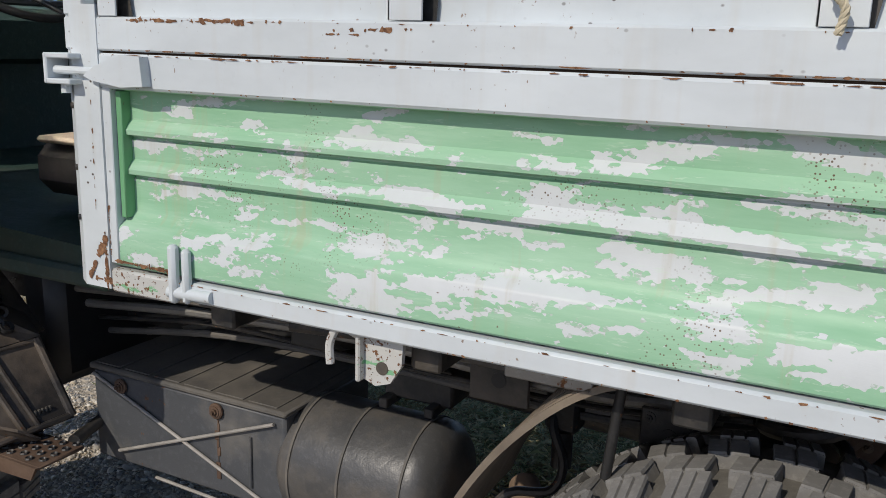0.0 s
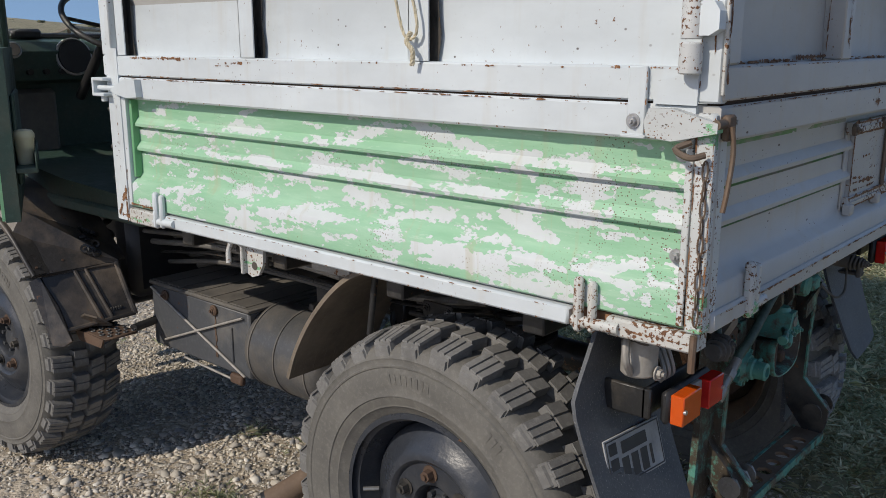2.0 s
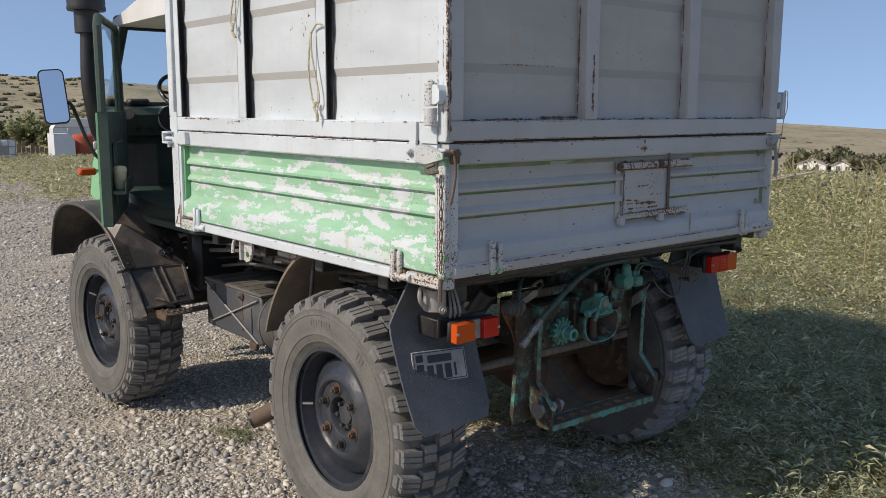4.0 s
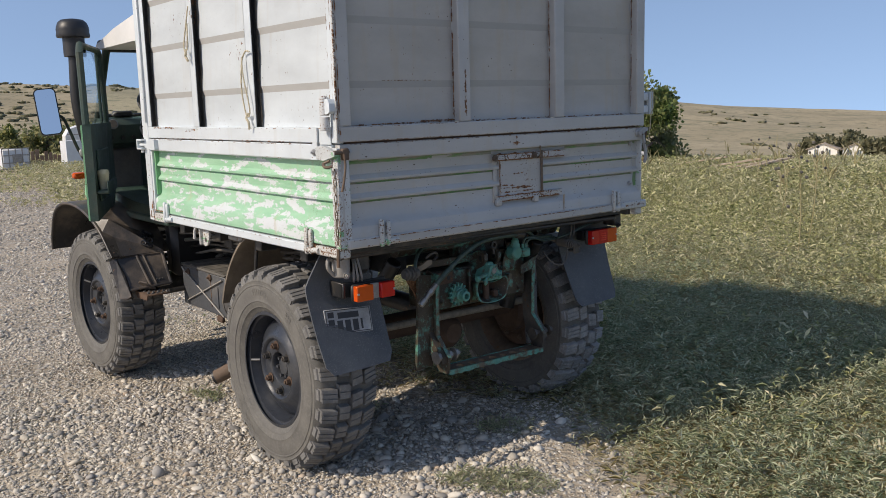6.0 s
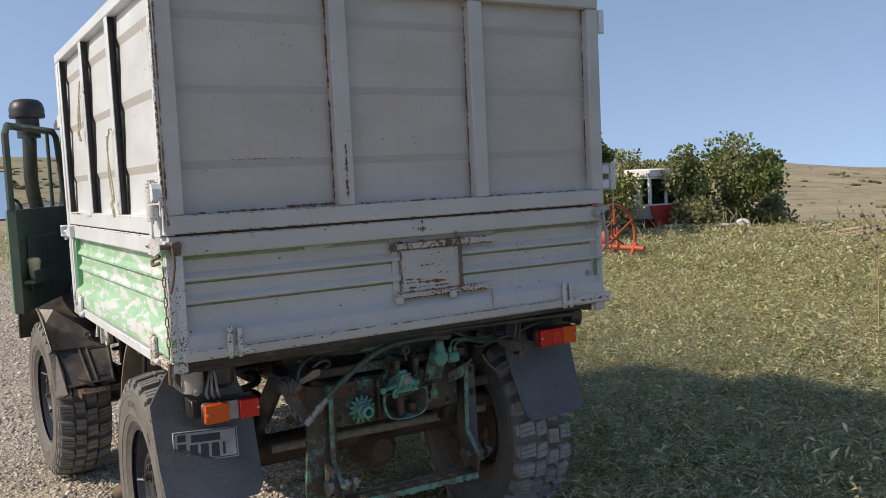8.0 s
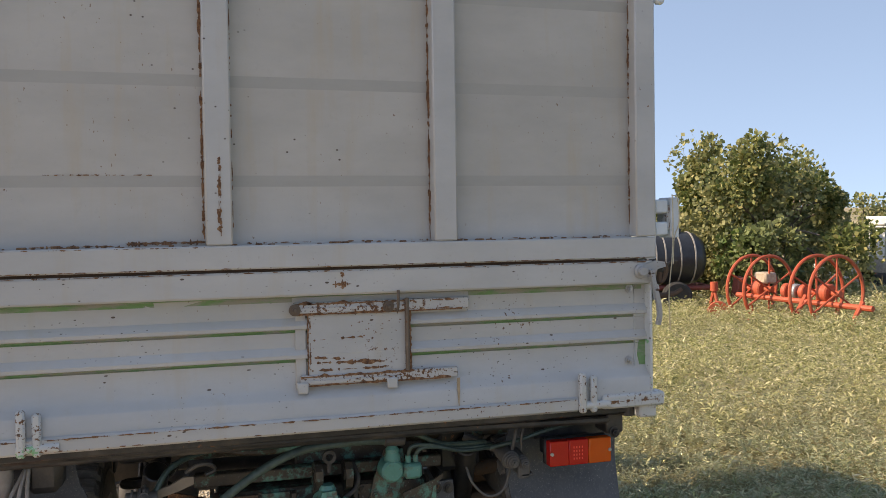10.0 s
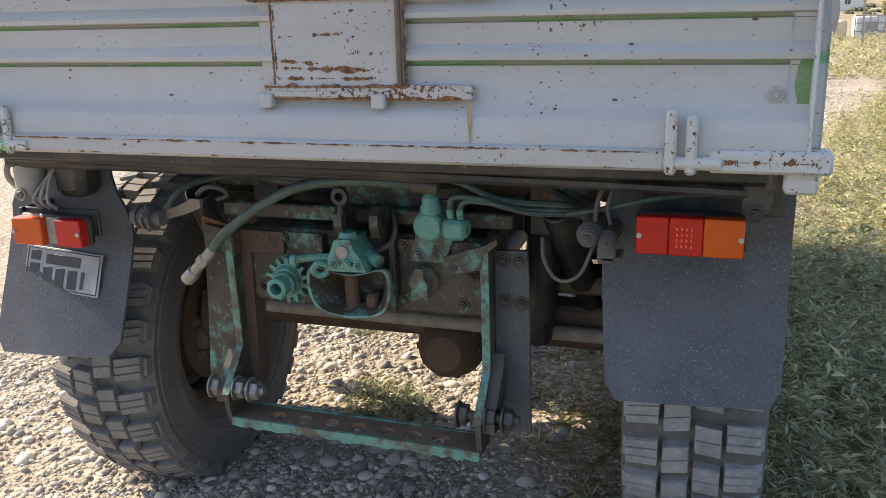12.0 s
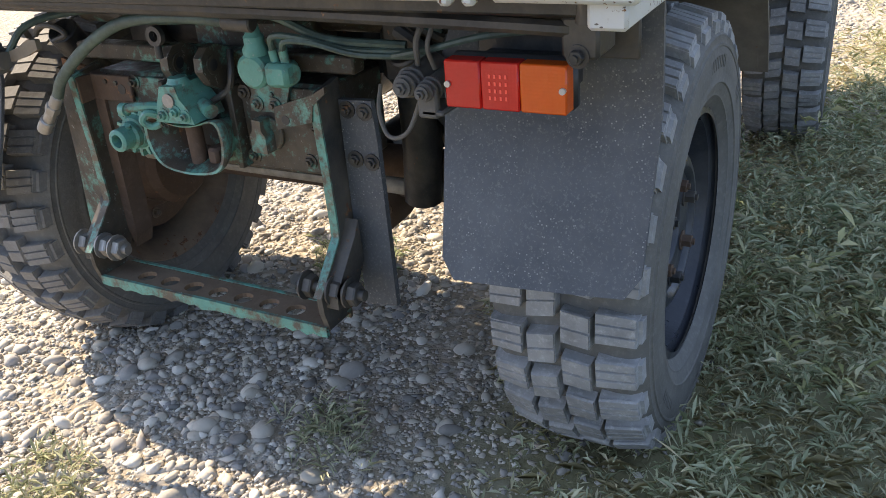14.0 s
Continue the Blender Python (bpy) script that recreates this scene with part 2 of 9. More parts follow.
def teal(name, amount, dark=1.0):
    """Sea-green linkage paint, greasy and rusted through."""
    k = Mat(name, 0.45)
    big = k.math("ADD", k.math("MULTIPLY", k.noise(34, 6, 0.68), 0.6), k.math("MULTIPLY", k.noise(9, 3, 0.6), 0.4))
    fine = k.noise(80, 4, 0.7)
    c = k.mix(k.noise(25, 4, 0.6), (0.055, 0.20, 0.16), (0.12, 0.35, 0.28))
    grime = k.mix(k.noise(30, 4, 0.6), tuple(c * dark for c in (0.040, 0.038, 0.032)), tuple(c * dark for c in (0.17, 0.125, 0.082)))
    mask = k.ramp(big, [(0.62 - 0.3 * amount, 0), (0.72 - 0.3 * amount, 1)])
    base = k.mix(mask, c, grime)
    base = k.mix(k.math("MULTIPLY", k.ramp(fine, [(0.62, 0), (0.7, 1)]), 0.6), base, (0.30, 0.32, 0.30))
    k.color(base)
    k.rough(k.ramp(k.noise(18, 5, 0.7), [(0.35, 0.28), (0.65, 0.75)]))
    k.bump(k.math("ADD", big, k.math("MULTIPLY", fine, 0.4)), 0.4, 0.004)
    return k.m


def glass(name, tint=(0.9, 0.95, 0.95), rough=0.02):
    k = Mat(name, rough)
    k.b.inputs["Transmission Weight"].default_value = 1.0
    k.b.inputs["IOR"].default_value = 1.1
    k.color(tint)
    return k.m


def lens(name, tone):
    k = Mat(name, 0.12)
    k.color(k.mix(k.noise(14, 4, 0.6), tone, tuple(c * 0.7 for c in tone)))
    k.b.inputs["Subsurface Weight"].default_value = 0.25
    k.b.inputs["Subsurface Scale"].default_value = 0.01
    k.b.inputs["Subsurface Radius"].default_value = (1, 0.4, 0.2)
    k.bump(k.voronoi(190, None, "Distance", "F1", 0.0), 0.18, 0.003)
    return k.m


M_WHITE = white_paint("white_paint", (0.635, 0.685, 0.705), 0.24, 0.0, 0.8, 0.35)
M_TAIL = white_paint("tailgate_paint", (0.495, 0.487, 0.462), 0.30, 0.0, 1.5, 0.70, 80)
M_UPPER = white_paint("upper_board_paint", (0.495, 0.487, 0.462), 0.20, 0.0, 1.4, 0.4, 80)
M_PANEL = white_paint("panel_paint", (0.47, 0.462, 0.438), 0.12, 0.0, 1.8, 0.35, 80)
M_RUSTY = white_paint("rusty_white_paint", (0.56, 0.56, 0.53), 1.0, 0.3, 1.0, 1.2, 120)
M_RAIL = white_paint("rusted_rail_paint", (0.485, 0.47, 0.44), 1.05, 0.0, 1.5, 0.8, 110)
M_STAIN = plain("rust_stain", (0.36, 0.265, 0.165), 0.8, 0, 0.3, 40)
M_POST = white_paint("corner_post_paint", (0.59, 0.615, 0.605), 0.82, 0.75, 0.6, 1.6, 170)
M_HATCH = white_paint("hatch_paint", (0.485, 0.478, 0.455), 0.55, 0.0, 1.5, 0.8, 110)
M_GREEN = peeled_green()


def groove_green():
    """What is left of green paint in the grooves, half covered with dirt."""
    k = Mat("green_groove", 0.7)
    g = k.mix(k.noise(22, 4, 0.6), (0.10, 0.22, 0.085), (0.20, 0.36, 0.15))
    k.color(k.mix(k.ramp(k.noise(7, 6, 0.7, k.vec((1, 1, 3))), [(0.44, 0), (0.56, 1)]), g, (0.30, 0.29, 0.235)))
    return k.m


M_GLINE = groove_green()
M_GFLAT = white_paint("green_end_paint", (0.16, 0.40, 0.20), 0.25, 0, 0.4)
M_RUST = dirty_metal("rust", (0.22, 0.098, 0.046), (0.37, 0.215, 0.118), 0.55, 0.88, 0.3)


def flake_rust():
    k = Mat("flake_rust", 0.9)
    a = k.noise(85, 5, 0.75)
    k.color(k.ramp(a, [(0.28, (0.045, 0.028, 0.020)), (0.45, (0.15, 0.07, 0.035)), (0.60, (0.28, 0.145, 0.072)), (0.75, (0.42, 0.27, 0.15))]))
    k.bump(a, 0.5, 0.003)
    return k.m


M_FLAKE = flake_rust()
M_RUSTW = white_paint("rust_eaten_white_paint", (0.58, 0.59, 0.58), 0.9, 0.0, 1.0, 0.9, 140)
M_WORN = white_paint("worn_latch_paint", (0.36, 0.36, 0.35), 0.8, 0.0, 1.0, 2.6, 190)
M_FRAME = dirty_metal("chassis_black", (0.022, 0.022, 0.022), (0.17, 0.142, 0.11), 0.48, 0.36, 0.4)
M_BOX = dirty_metal("box_black", (0.070, 0.074, 0.080), (0.21, 0.19, 0.16), 0.35, 0.42, 0.3)
M_TANK = dirty_metal("air_tank_paint", (0.066, 0.066, 0.066), (0.18, 0.155, 0.125), 0.45, 0.36, 0.2)
M_DUSTY = dirty_metal("dusty_black", (0.075, 0.072, 0.067), (0.19, 0.168, 0.138), 0.8, 0.65, 0.15)
M_FENDER = dirty_metal("fender_black", (0.032, 0.029, 0.027), (0.20, 0.155, 0.115), 0.58, 0.36, 0.2)
M_MUD = dirty_metal("dried_mud", (0.13, 0.105, 0.078), (0.29, 0.235, 0.175), 0.7, 0.85, 0.1)
M_RIM = dirty_metal("rim_black", (0.030, 0.034, 0.042), (0.11, 0.105, 0.095), 0.38, 0.26, 0.12)
M_RIMIN = dirty_metal("rim_inside", (0.12, 0.085, 0.06), (0.30, 0.21, 0.14), 0.6, 0.8, 0.6)
M_TYRE = rubber("tyre_sidewall", (0.205, 0.193, 0.168))
M_TREAD = rubber("tyre_tread", (0.27, 0.262, 0.245))
M_TREADD = rubber("tyre_tread_dusty", (0.48, 0.47, 0.45))
M_FLAP = flap_rubber()
M_TEAL = teal("linkage_teal", 0.66)
M_TEALG = teal("linkage_greasy", 0.80, 0.55)
M_TEALB = teal("linkage_bright", 0.38)
M_TEALC = teal("linkage_clean", 0.56)
M_DRUST = dirty_metal("dark_rust", (0.085, 0.050, 0.032), (0.20, 0.13, 0.085), 0.5, 0.8, 0.4)
M_PIPE = dirty_metal("sooty_pipe", (0.13, 0.085, 0.055), (0.24, 0.175, 0.12), 0.6, 0.75, 0.3)
M_STEEL = dirty_metal("bare_steel", (0.30, 0.29, 0.27), (0.20, 0.16, 0.12), 0.4, 0.42, 0.4, 0.7)
M_ZINC = dirty_metal("zinc", (0.42, 0.42, 0.42), (0.25, 0.22, 0.18), 0.3, 0.35, 0.2, 0.6)
M_HOSE = plain("hose_rubber", (0.050, 0.082, 0.068), 0.5, 0, 0.4, 40)
M_ALU = plain("grey_cap", (0.33, 0.31, 0.28), 0.6, 0.2)
M_CABG = dirty_metal("cab_dark_green", (0.028, 0.058, 0.046), (0.09, 0.09, 0.07), 0.4, 0.5, 0.1)
M_CABL = dirty_metal("cab_light_green", (0.22, 0.48, 0.26), (0.34, 0.40, 0.25), 0.3, 0.45, 0.15)
M_ROOF = plain("cab_roof_white", (0.68, 0.67, 0.64), 0.5, 0, 0.08, 4)
M_BLACKP = plain("black_plastic", (0.022, 0.022, 0.023), 0.45)
M_SEAT = plain("seat_cloth", (0.06, 0.05, 0.045), 0.9)
M_CLOTH = plain("tan_cloth", (0.42, 0.34, 0.26), 0.95)
M_RED = lens("red_lens", (0.62, 0.018, 0.014))
M_AMBER = lens("amber_lens", (0.72, 0.105, 0.012))
M_GLASS = glass("window_glass")
M_BLUEGL = plain("sunstrip_blue", (0.02, 0.12, 0.22), 0.3)
M_ROPE = plain("rope_fibre", (0.52, 0.46, 0.33), 0.95, 0, 0.35, 60)
M_CHAIN = dirty_metal("chain_steel", (0.16, 0.12, 0.09), (0.2, 0.1, 0.05), 0.5, 0.6, 0.5, 0.5)
M_PLATEW = plain("plate_white", (0.33, 0.33, 0.32), 0.5)
M_PLATEB = plain("plate_black", (0.03, 0.03, 0.032), 0.5)


def mirror_mat():
    k = Mat("mirror_glass", 0.03, 1.0)
    k.color((0.85, 0.87, 0.88))
    return k.m


M_MIRROR = mirror_mat()


# ---- mesh helpers ----
def link_bm(name, bm, mats, parent=None, label="", smooth=False):
    me = bpy.data.meshes.new(name)
    bmesh.ops.recalc_face_normals(bm, faces=bm.faces[:])
    bm.to_mesh(me)
    bm.free()
    for m in (mats if isinstance(mats, (list, tuple)) else [mats]):
        me.materials.append(m)
    if smooth:
        me.shade_smooth()
        me.set_sharp_from_angle(angle=radians(38))
    ob = new(name, me)
    if parent:
        ob.parent = parent
    if label:
        tagged(ob, label)
    return ob


def part(name, bm, mats, parent, label="", smooth=True):
    return link_bm(name, bm, mats, parent, label, smooth)


def empty(name, loc=(0, 0, 0)):
    ob = new(name)
    ob.location = loc
    return ob


def _merge(bm, tmp, mi=0, m=None):
    vs = [bm.verts.new((m @ v.co) if m else v.co) for v in tmp.verts]
    for i, v in enumerate(tmp.verts):
        v.index = i
    for f in tmp.faces:
        try:
            nf = bm.faces.new([vs[v.index] for v in f.verts])
            nf.material_index = mi
        except ValueError:
            pass
    tmp.free()


def box(bm, x0, x1, y0, y1, z0, z1, bev=0.004, mi=0, m=None):
    t = bmesh.new()
    bmesh.ops.create_cube(t, size=1)
    for v in t.verts:
        v.co = ((x0 + x1) / 2 + v.co.x * (x1 - x0), (y0 + y1) / 2 + v.co.y * (y1 - y0), (z0 + z1) / 2 + v.co.z * (z1 - z0))
    bev = min(bev, 0.45 * min(abs(x1 - x0), abs(y1 - y0), abs(z1 - z0)))
    if bev > 0:
        bmesh.ops.bevel(t, geom=t.edges[:], offset=bev, segments=1, profile=0.5, affect="EDGES")
    _merge(bm, t, mi, m)


def frame_of(p0, p1):
    d = Vector(p1) - Vector(p0)
    return Matrix.Translation(p0) @ d.to_track_quat("Z", "Y").to_matrix().to_4x4(), d.length


def cyl(bm, p0, p1, r, r2=None, seg=20, mi=0, bev=0.0, caps=True):
    """A cylinder or cone between two points, with a chamfer."""
    m, L = frame_of(p0, p1)
    r2 = r if r2 is None else r2
    prof = [(r, 0), (r2, L)] if bev <= 0 else [(r - bev, 0), (r, bev), (r2, L - bev), (r2 - bev, L)]
    lathe(bm, prof, m, seg, mi, caps)


def lathe(bm, prof, m=None, seg=32, mi=0, caps=True):
    """Turn (radius, height) pairs about z."""
    m = m or Matrix()
    rings = []
    for r, h in prof:
        if r < 1e-5:
            rings.append([bm.verts.new(m @ Vector((0, 0, h)))])
        else:
            rings.append([bm.verts.new(m @ Vector((r * math.cos(2 * math.pi * i / seg), r * math.sin(2 * math.pi * i / seg), h))) for i in range(seg)])
    for a, b in zip(rings, rings[1:]):
        for i in range(seg):
            j = (i + 1) % seg
            q = [a[i % len(a)], a[j % len(a)], b[j % len(b)], b[i % len(b)]]
            q = list(dict.fromkeys(q))
            if len(q) > 2:
                bm.faces.new(q).material_index = mi
    if caps:
        for ring in (rings[0], rings[-1]):
            if len(ring) > 2:
                bm.faces.new(ring).material_index = mi


def spline(pts, n=6):
    """Catmull-Rom points through pts."""
    p = [Vector(q) for q in pts]
    p = [2 * p[0] - p[1]] + p + [2 * p[-1] - p[-2]]
    out = []
    for i in range(1, len(p) - 2):
        for k in range(n):
            t = k / n
            out.append(0.5 * ((2 * p[i]) + (p[i + 1] - p[i - 1]) * t + (2 * p[i - 1] - 5 * p[i] + 4 * p[i + 1] - p[i + 2]) * t * t + (3 * p[i] - p[i - 1] - 3 * p[i + 1] + p[i + 2]) * t ** 3))
    out.append(p[-2])
    return out


def tube(bm, pts, r, seg=8, mi=0, smooth_n=6, closed=False):
    """A round tube along a curve; r may be a pair of end radii."""
    c = spline(pts, smooth_n) if smooth_n else [Vector(p) for p in pts]
    n = len(c)
    up = Vector((0.31, 0.22, 0.92))
    rings = []
    for i, p in enumerate(c):
        d = (c[(i + 1) % n if closed else min(i + 1, n - 1)] - c[(i - 1) % n if closed else max(i - 1, 0)]).normalized()
        u = up - d * up.dot(d)
        if u.length < 1e-3:
            u = Vector((1, 0, 0)) - d * d.x
        u.normalize()
        up = u
        w = d.cross(u)
        rr = r if isinstance(r, (int, float)) else r[0] + (r[1] - r[0]) * i / max(n - 1, 1)
        rings.append([bm.verts.new(p + (u * math.cos(2 * math.pi * k / seg) + w * math.sin(2 * math.pi * k / seg)) * rr) for k in range(seg)])
    for a, b in list(zip(rings, rings[1:])) + ([(rings[-1], rings[0])] if closed else []):
        for k in range(seg):
            j = (k + 1) % seg
            bm.faces.new((a[k], a[j], b[j], b[k])).material_index = mi
    if not closed:
        bm.faces.new(rings[0][::-1]).material_index = mi
        bm.faces.new(rings[-1]).material_index = mi


def prism(bm, poly, a0, a1, axis="y", mi=0, m=None):
    """Extrude a polygon: axis x takes (y, z) pairs, y takes (x, z), z takes (x, y)."""
    def P(u, v, a):
        c = {"x": (a, u, v), "y": (u, a, v), "z": (u, v, a)}[axis]
        return (m @ Vector(c)) if m else Vector(c)
    A = [bm.verts.new(P(u, v, a0)) for u, v in poly]
    B = [bm.verts.new(P(u, v, a1)) for u, v in poly]
    bm.faces.new(A).material_index = mi
    bm.faces.new(B[::-1]).material_index = mi
    n = len(poly)
    for i in range(n):
        j = (i + 1) % n
        bm.faces.new((A[i], A[j], B[j], B[i])).material_index = mi


def strip(bm, poly, width_dir, thick):
    """A bent sheet: points along its length, swept by width_dir, with thickness."""
    p = [Vector(q) for q in poly]
    w = Vector(width_dir)
    n = len(p)
    nor = []
    for i in range(n):
        d = p[min(i + 1, n - 1)] - p[max(i - 1, 0)]
        nor.append(d.cross(w).normalized() * thick)
    a = [bm.verts.new(q) for q in p]
    b = [bm.verts.new(q + w) for q in p]
    c = [bm.verts.new(q + k) for q, k in zip(p, nor)]
    d = [bm.verts.new(q + w + k) for q, k in zip(p, nor)]
    for i in range(n - 1):
        bm.faces.new((a[i], a[i + 1], b[i + 1], b[i]))
        bm.faces.new((c[i], d[i], d[i + 1], c[i + 1]))
        bm.faces.new((a[i], c[i], c[i + 1], a[i + 1]))
        bm.faces.new((b[i], b[i + 1], d[i + 1], d[i]))
    bm.faces.new((a[0], b[0], d[0], c[0]))
    bm.faces.new((a[-1], c[-1], d[-1], b[-1]))


def hexbolt(bm, p, axis, r=0.011, h=0.010, mi=0, washer=True):
    p, axis = Vector(p), Vector(axis).normalized()
    if washer:
        cyl(bm, p, p + axis * 0.003, r * 1.55, seg=16, mi=mi)
    cyl(bm, p, p + axis * h, r, seg=6, mi=mi, bev=0.001)
    cyl(bm, p, p + axis * (h + 0.006), r * 0.5, seg=10, mi=mi)


def mesh_np(name, verts, faces, mats, mat_index=None, smooth=False):
    """A mesh from arrays of points and of equal-sided faces."""
    me = bpy.data.meshes.new(name)
    n, k = faces.shape
    me.vertices.add(len(verts))
    me.vertices.foreach_set("co", np.ascontiguousarray(verts, np.float32).ravel())
    me.loops.add(n * k)
    me.loops.foreach_set("vertex_index", np.ascontiguousarray(faces, np.int32).ravel())
    me.polygons.add(n)
    me.polygons.foreach_set("loop_start", np.arange(0, n * k, k, dtype=np.int32))
    for m in mats:
        me.materials.append(m)
    if mat_index is not None:
        me.polygons.foreach_set("material_index", mat_index.astype(np.int32))
    if smooth:
        me.polygons.foreach_set("use_smooth", np.ones(n, bool))
    me.update(calc_edges=True)
    me.validate()
    return new(name, me)


# ---- the ground ----
AZ_A, AZ_B = 28.0, 76.0
R_TAB = [0, 16, 24, 45, 100, 200, 330, 520, 900]
EL_A = [0, 0.0, -0.22, -1.7, -5.3, -9.8, -12.6, -7.0, -30.0]
EL_B = [0, -0.15, -0.3, -0.6, -1.4, -1.2, 7.0, 20.0, -10.0]


def gravel_edge(x):
    """The y at which the stony track gives way to the meadow."""
    return 2.25 - 0.19 * x + 0.42 * math.exp(-((x - 0.5) / 0.8) ** 2) + 0.12 * math.sin(1.9 * x + 0.6) + 0.06 * math.sin(5.3 * x)


def land(x, y):
    """Height of the ground."""
    r = math.hypot(x, y - 1.5)
    az = math.degrees(math.atan2(-x, y - 1.5)) % 360
    if az > 232:
        az = 104 - (az - 232) if az - 232 < 76 else 28
    w = min(max((az - AZ_A) / (AZ_B - AZ_A), 0), 1.35)
    ha = float(np.interp(r, R_TAB, EL_A))
    hb = float(np.interp(r, R_TAB, EL_B))
    h = ha + (hb - ha) * w
    near = 1 / (1 + (r / 7) ** 2)
    h += near * (0.022 * min(max(x, -4), 0.0))
    h += 0.012 * noise.noise((x * 1.3, y * 1.3, 0)) + 0.006 * noise.noise((x * 4, y * 4, 3))
    if r > 60:
        f = min((r - 60) / 200, 1)
        h += f * (5.0 * noise.noise((x / 170, y / 170, 1.5)) + 2.2 * noise.noise((x / 60, y / 60, 4.2)))
    if y > gravel_edge(x):
        h += 0.02 * min(1, (y - gravel_edge(x)) / 0.5)
    return h


def ground_mat():
    k = Mat("ground", 0.92, 0, 0.25)
    x, y = k.axis(0), k.axis(1)
    wob = k.noise(1.1, 5, 0.6)
    edge = k.math("ADD", k.math("ADD", y, k.math("MULTIPLY", x, 0.19)), k.math("MULTIPLY", k.math("SUBTRACT", wob, 0.5), 1.2))
    meadow = k.ramp(k.math("DIVIDE", k.math("SUBTRACT", edge, 2.3), 1.0, True), [(0.2, 0), (0.6, 1)])
    # stones and sandy dust of the track
    vA, vB = k.vec((1, 1, 1)), k.vec((1, 1, 1), (3, 1, 0))
    dA, dB = k.voronoi(22, vA), k.voronoi(55, vB)
    cA = k.voronoi(22, vA, "Color")
    stone = k.mix(k.ramp(cA, [(0.1, 0), (0.9, 1)]), (0.33, 0.305, 0.265), (0.60, 0.555, 0.48))
    sand = k.mix(k.noise(6, 6, 0.65), (0.38, 0.315, 0.235), (0.56, 0.475, 0.365))
    sandy = k.ramp(k.noise(0.9, 5, 0.6, k.vec(loc=(7, 2, 0))), [(0.42, 0), (0.6, 1)])
    gap = k.ramp(dA, [(0.22, 1), (0.6, 0)])
    # sand between the stones is darkened in place of the shade there
    grav = k.mix(gap, k.mix(0.6, sand, (0.22, 0.185, 0.14)), stone)
    grav = k.mix(k.math("MULTIPLY", sandy, 0.75), grav, sand)
    # soil and dry litter under the meadow
    soil = k.mix(k.noise(9, 7, 0.7), (0.15, 0.13, 0.085), (0.36, 0.31, 0.20))
    soil = k.mix(k.math("MULTIPLY", k.noise(1.6, 5, 0.6), 0.8), soil, (0.22, 0.225, 0.10))
    near = k.mix(meadow, grav, soil)
    # dry hillside far off
    far = k.mix(k.ramp(k.noise(0.018, 8, 0.62), [(0.35, 0), (0.68, 1)]), (0.31, 0.26, 0.165), (0.46, 0.375, 0.24))
    far = k.mix(k.ramp(k.noise(0.07, 8, 0.7, k.vec(loc=(5, 5, 1))), [(0.52, 0), (0.64, 1)]), far, (0.22, 0.205, 0.125))
    far = k.mix(k.ramp(k.noise(0.35, 5, 0.7), [(0.54, 0), (0.68, 0.85)]), far, (0.10, 0.105, 0.055))
    n = k.nt.nodes.new("ShaderNodeVectorMath")
    n.operation = "LENGTH"
    k.link(k.tc.outputs["Object"], n.inputs[0])
    fmask = k.ramp(k.math("DIVIDE", k.math("SUBTRACT", n.outputs["Value"], 22), 40, True), [(0, 0), (1, 1)])
    track = k.between(edge, -40, 2.6, 0.6)
    road = k.math("MULTIPLY", track, k.ramp(k.math("DIVIDE", n.outputs["Value"], 120, True), [(0.22, 1), (0.30, 0)]))
    fmask2 = k.math("MULTIPLY", fmask, k.math("SUBTRACT", 1.0, road))
    k.color(k.mix(fmask2, near, far))
    hgt = k.math("ADD", k.math("MULTIPLY", k.ramp(dA, [(0.1, 1), (0.65, 0)]), 1.0), k.math("MULTIPLY", k.ramp(dB, [(0.1, 1), (0.65, 0)]), 0.4))
    hgt = k.math("ADD", k.math("MULTIPLY", hgt, k.math("SUBTRACT", 1.0, meadow)), k.math("MULTIPLY", k.noise(26, 6, 0.7), 0.9))
    k.bump(hgt, 0.7, 0.018)
    return k.m


def build_ground():
    rad = list(np.arange(0.35, 9, 0.35)) + [9 * 1.075 ** i for i in range(1, 64)]
    rad = [r for r in rad if r < 880] + [900.0]
    seg = 240
    V = [(0, 1.5, land(0, 1.5))]
    for r in rad:
        for i in range(seg):
            a = 2 * math.pi * i / seg
            x, y = r * math.cos(a), 1.5 + r * math.sin(a)
            V.append((x, y, land(x, y)))
    F = []
    for j in range(len(rad) - 1):
        for i in range(seg):
            a, b = 1 + j * seg + i, 1 + j * seg + (i + 1) % seg
            F.append((a, a + seg, b + seg, b))
    me = bpy.data.meshes.new("ground")
    me.from_pydata(V, [], F + [(0, 1 + i, 1 + (i + 1) % seg) for i in range(seg)])
    me.materials.append(ground_mat())
    me.shade_smooth()
    ob = new("ground", me)
    return tagged(ob, "stony track of pale gravel beside dry meadow and hills", "ground", kind="structure")


build_ground()

# ---- the truck ----
XF, XR, YL, YR = -1.30, 0.735, 1.185, 3.045
YC = (YL + YR) / 2
truck = empty("truck", (0, 0, 0))
tagged(truck, "old green and white four-wheel-drive farm truck with tall cargo boards", "truck")

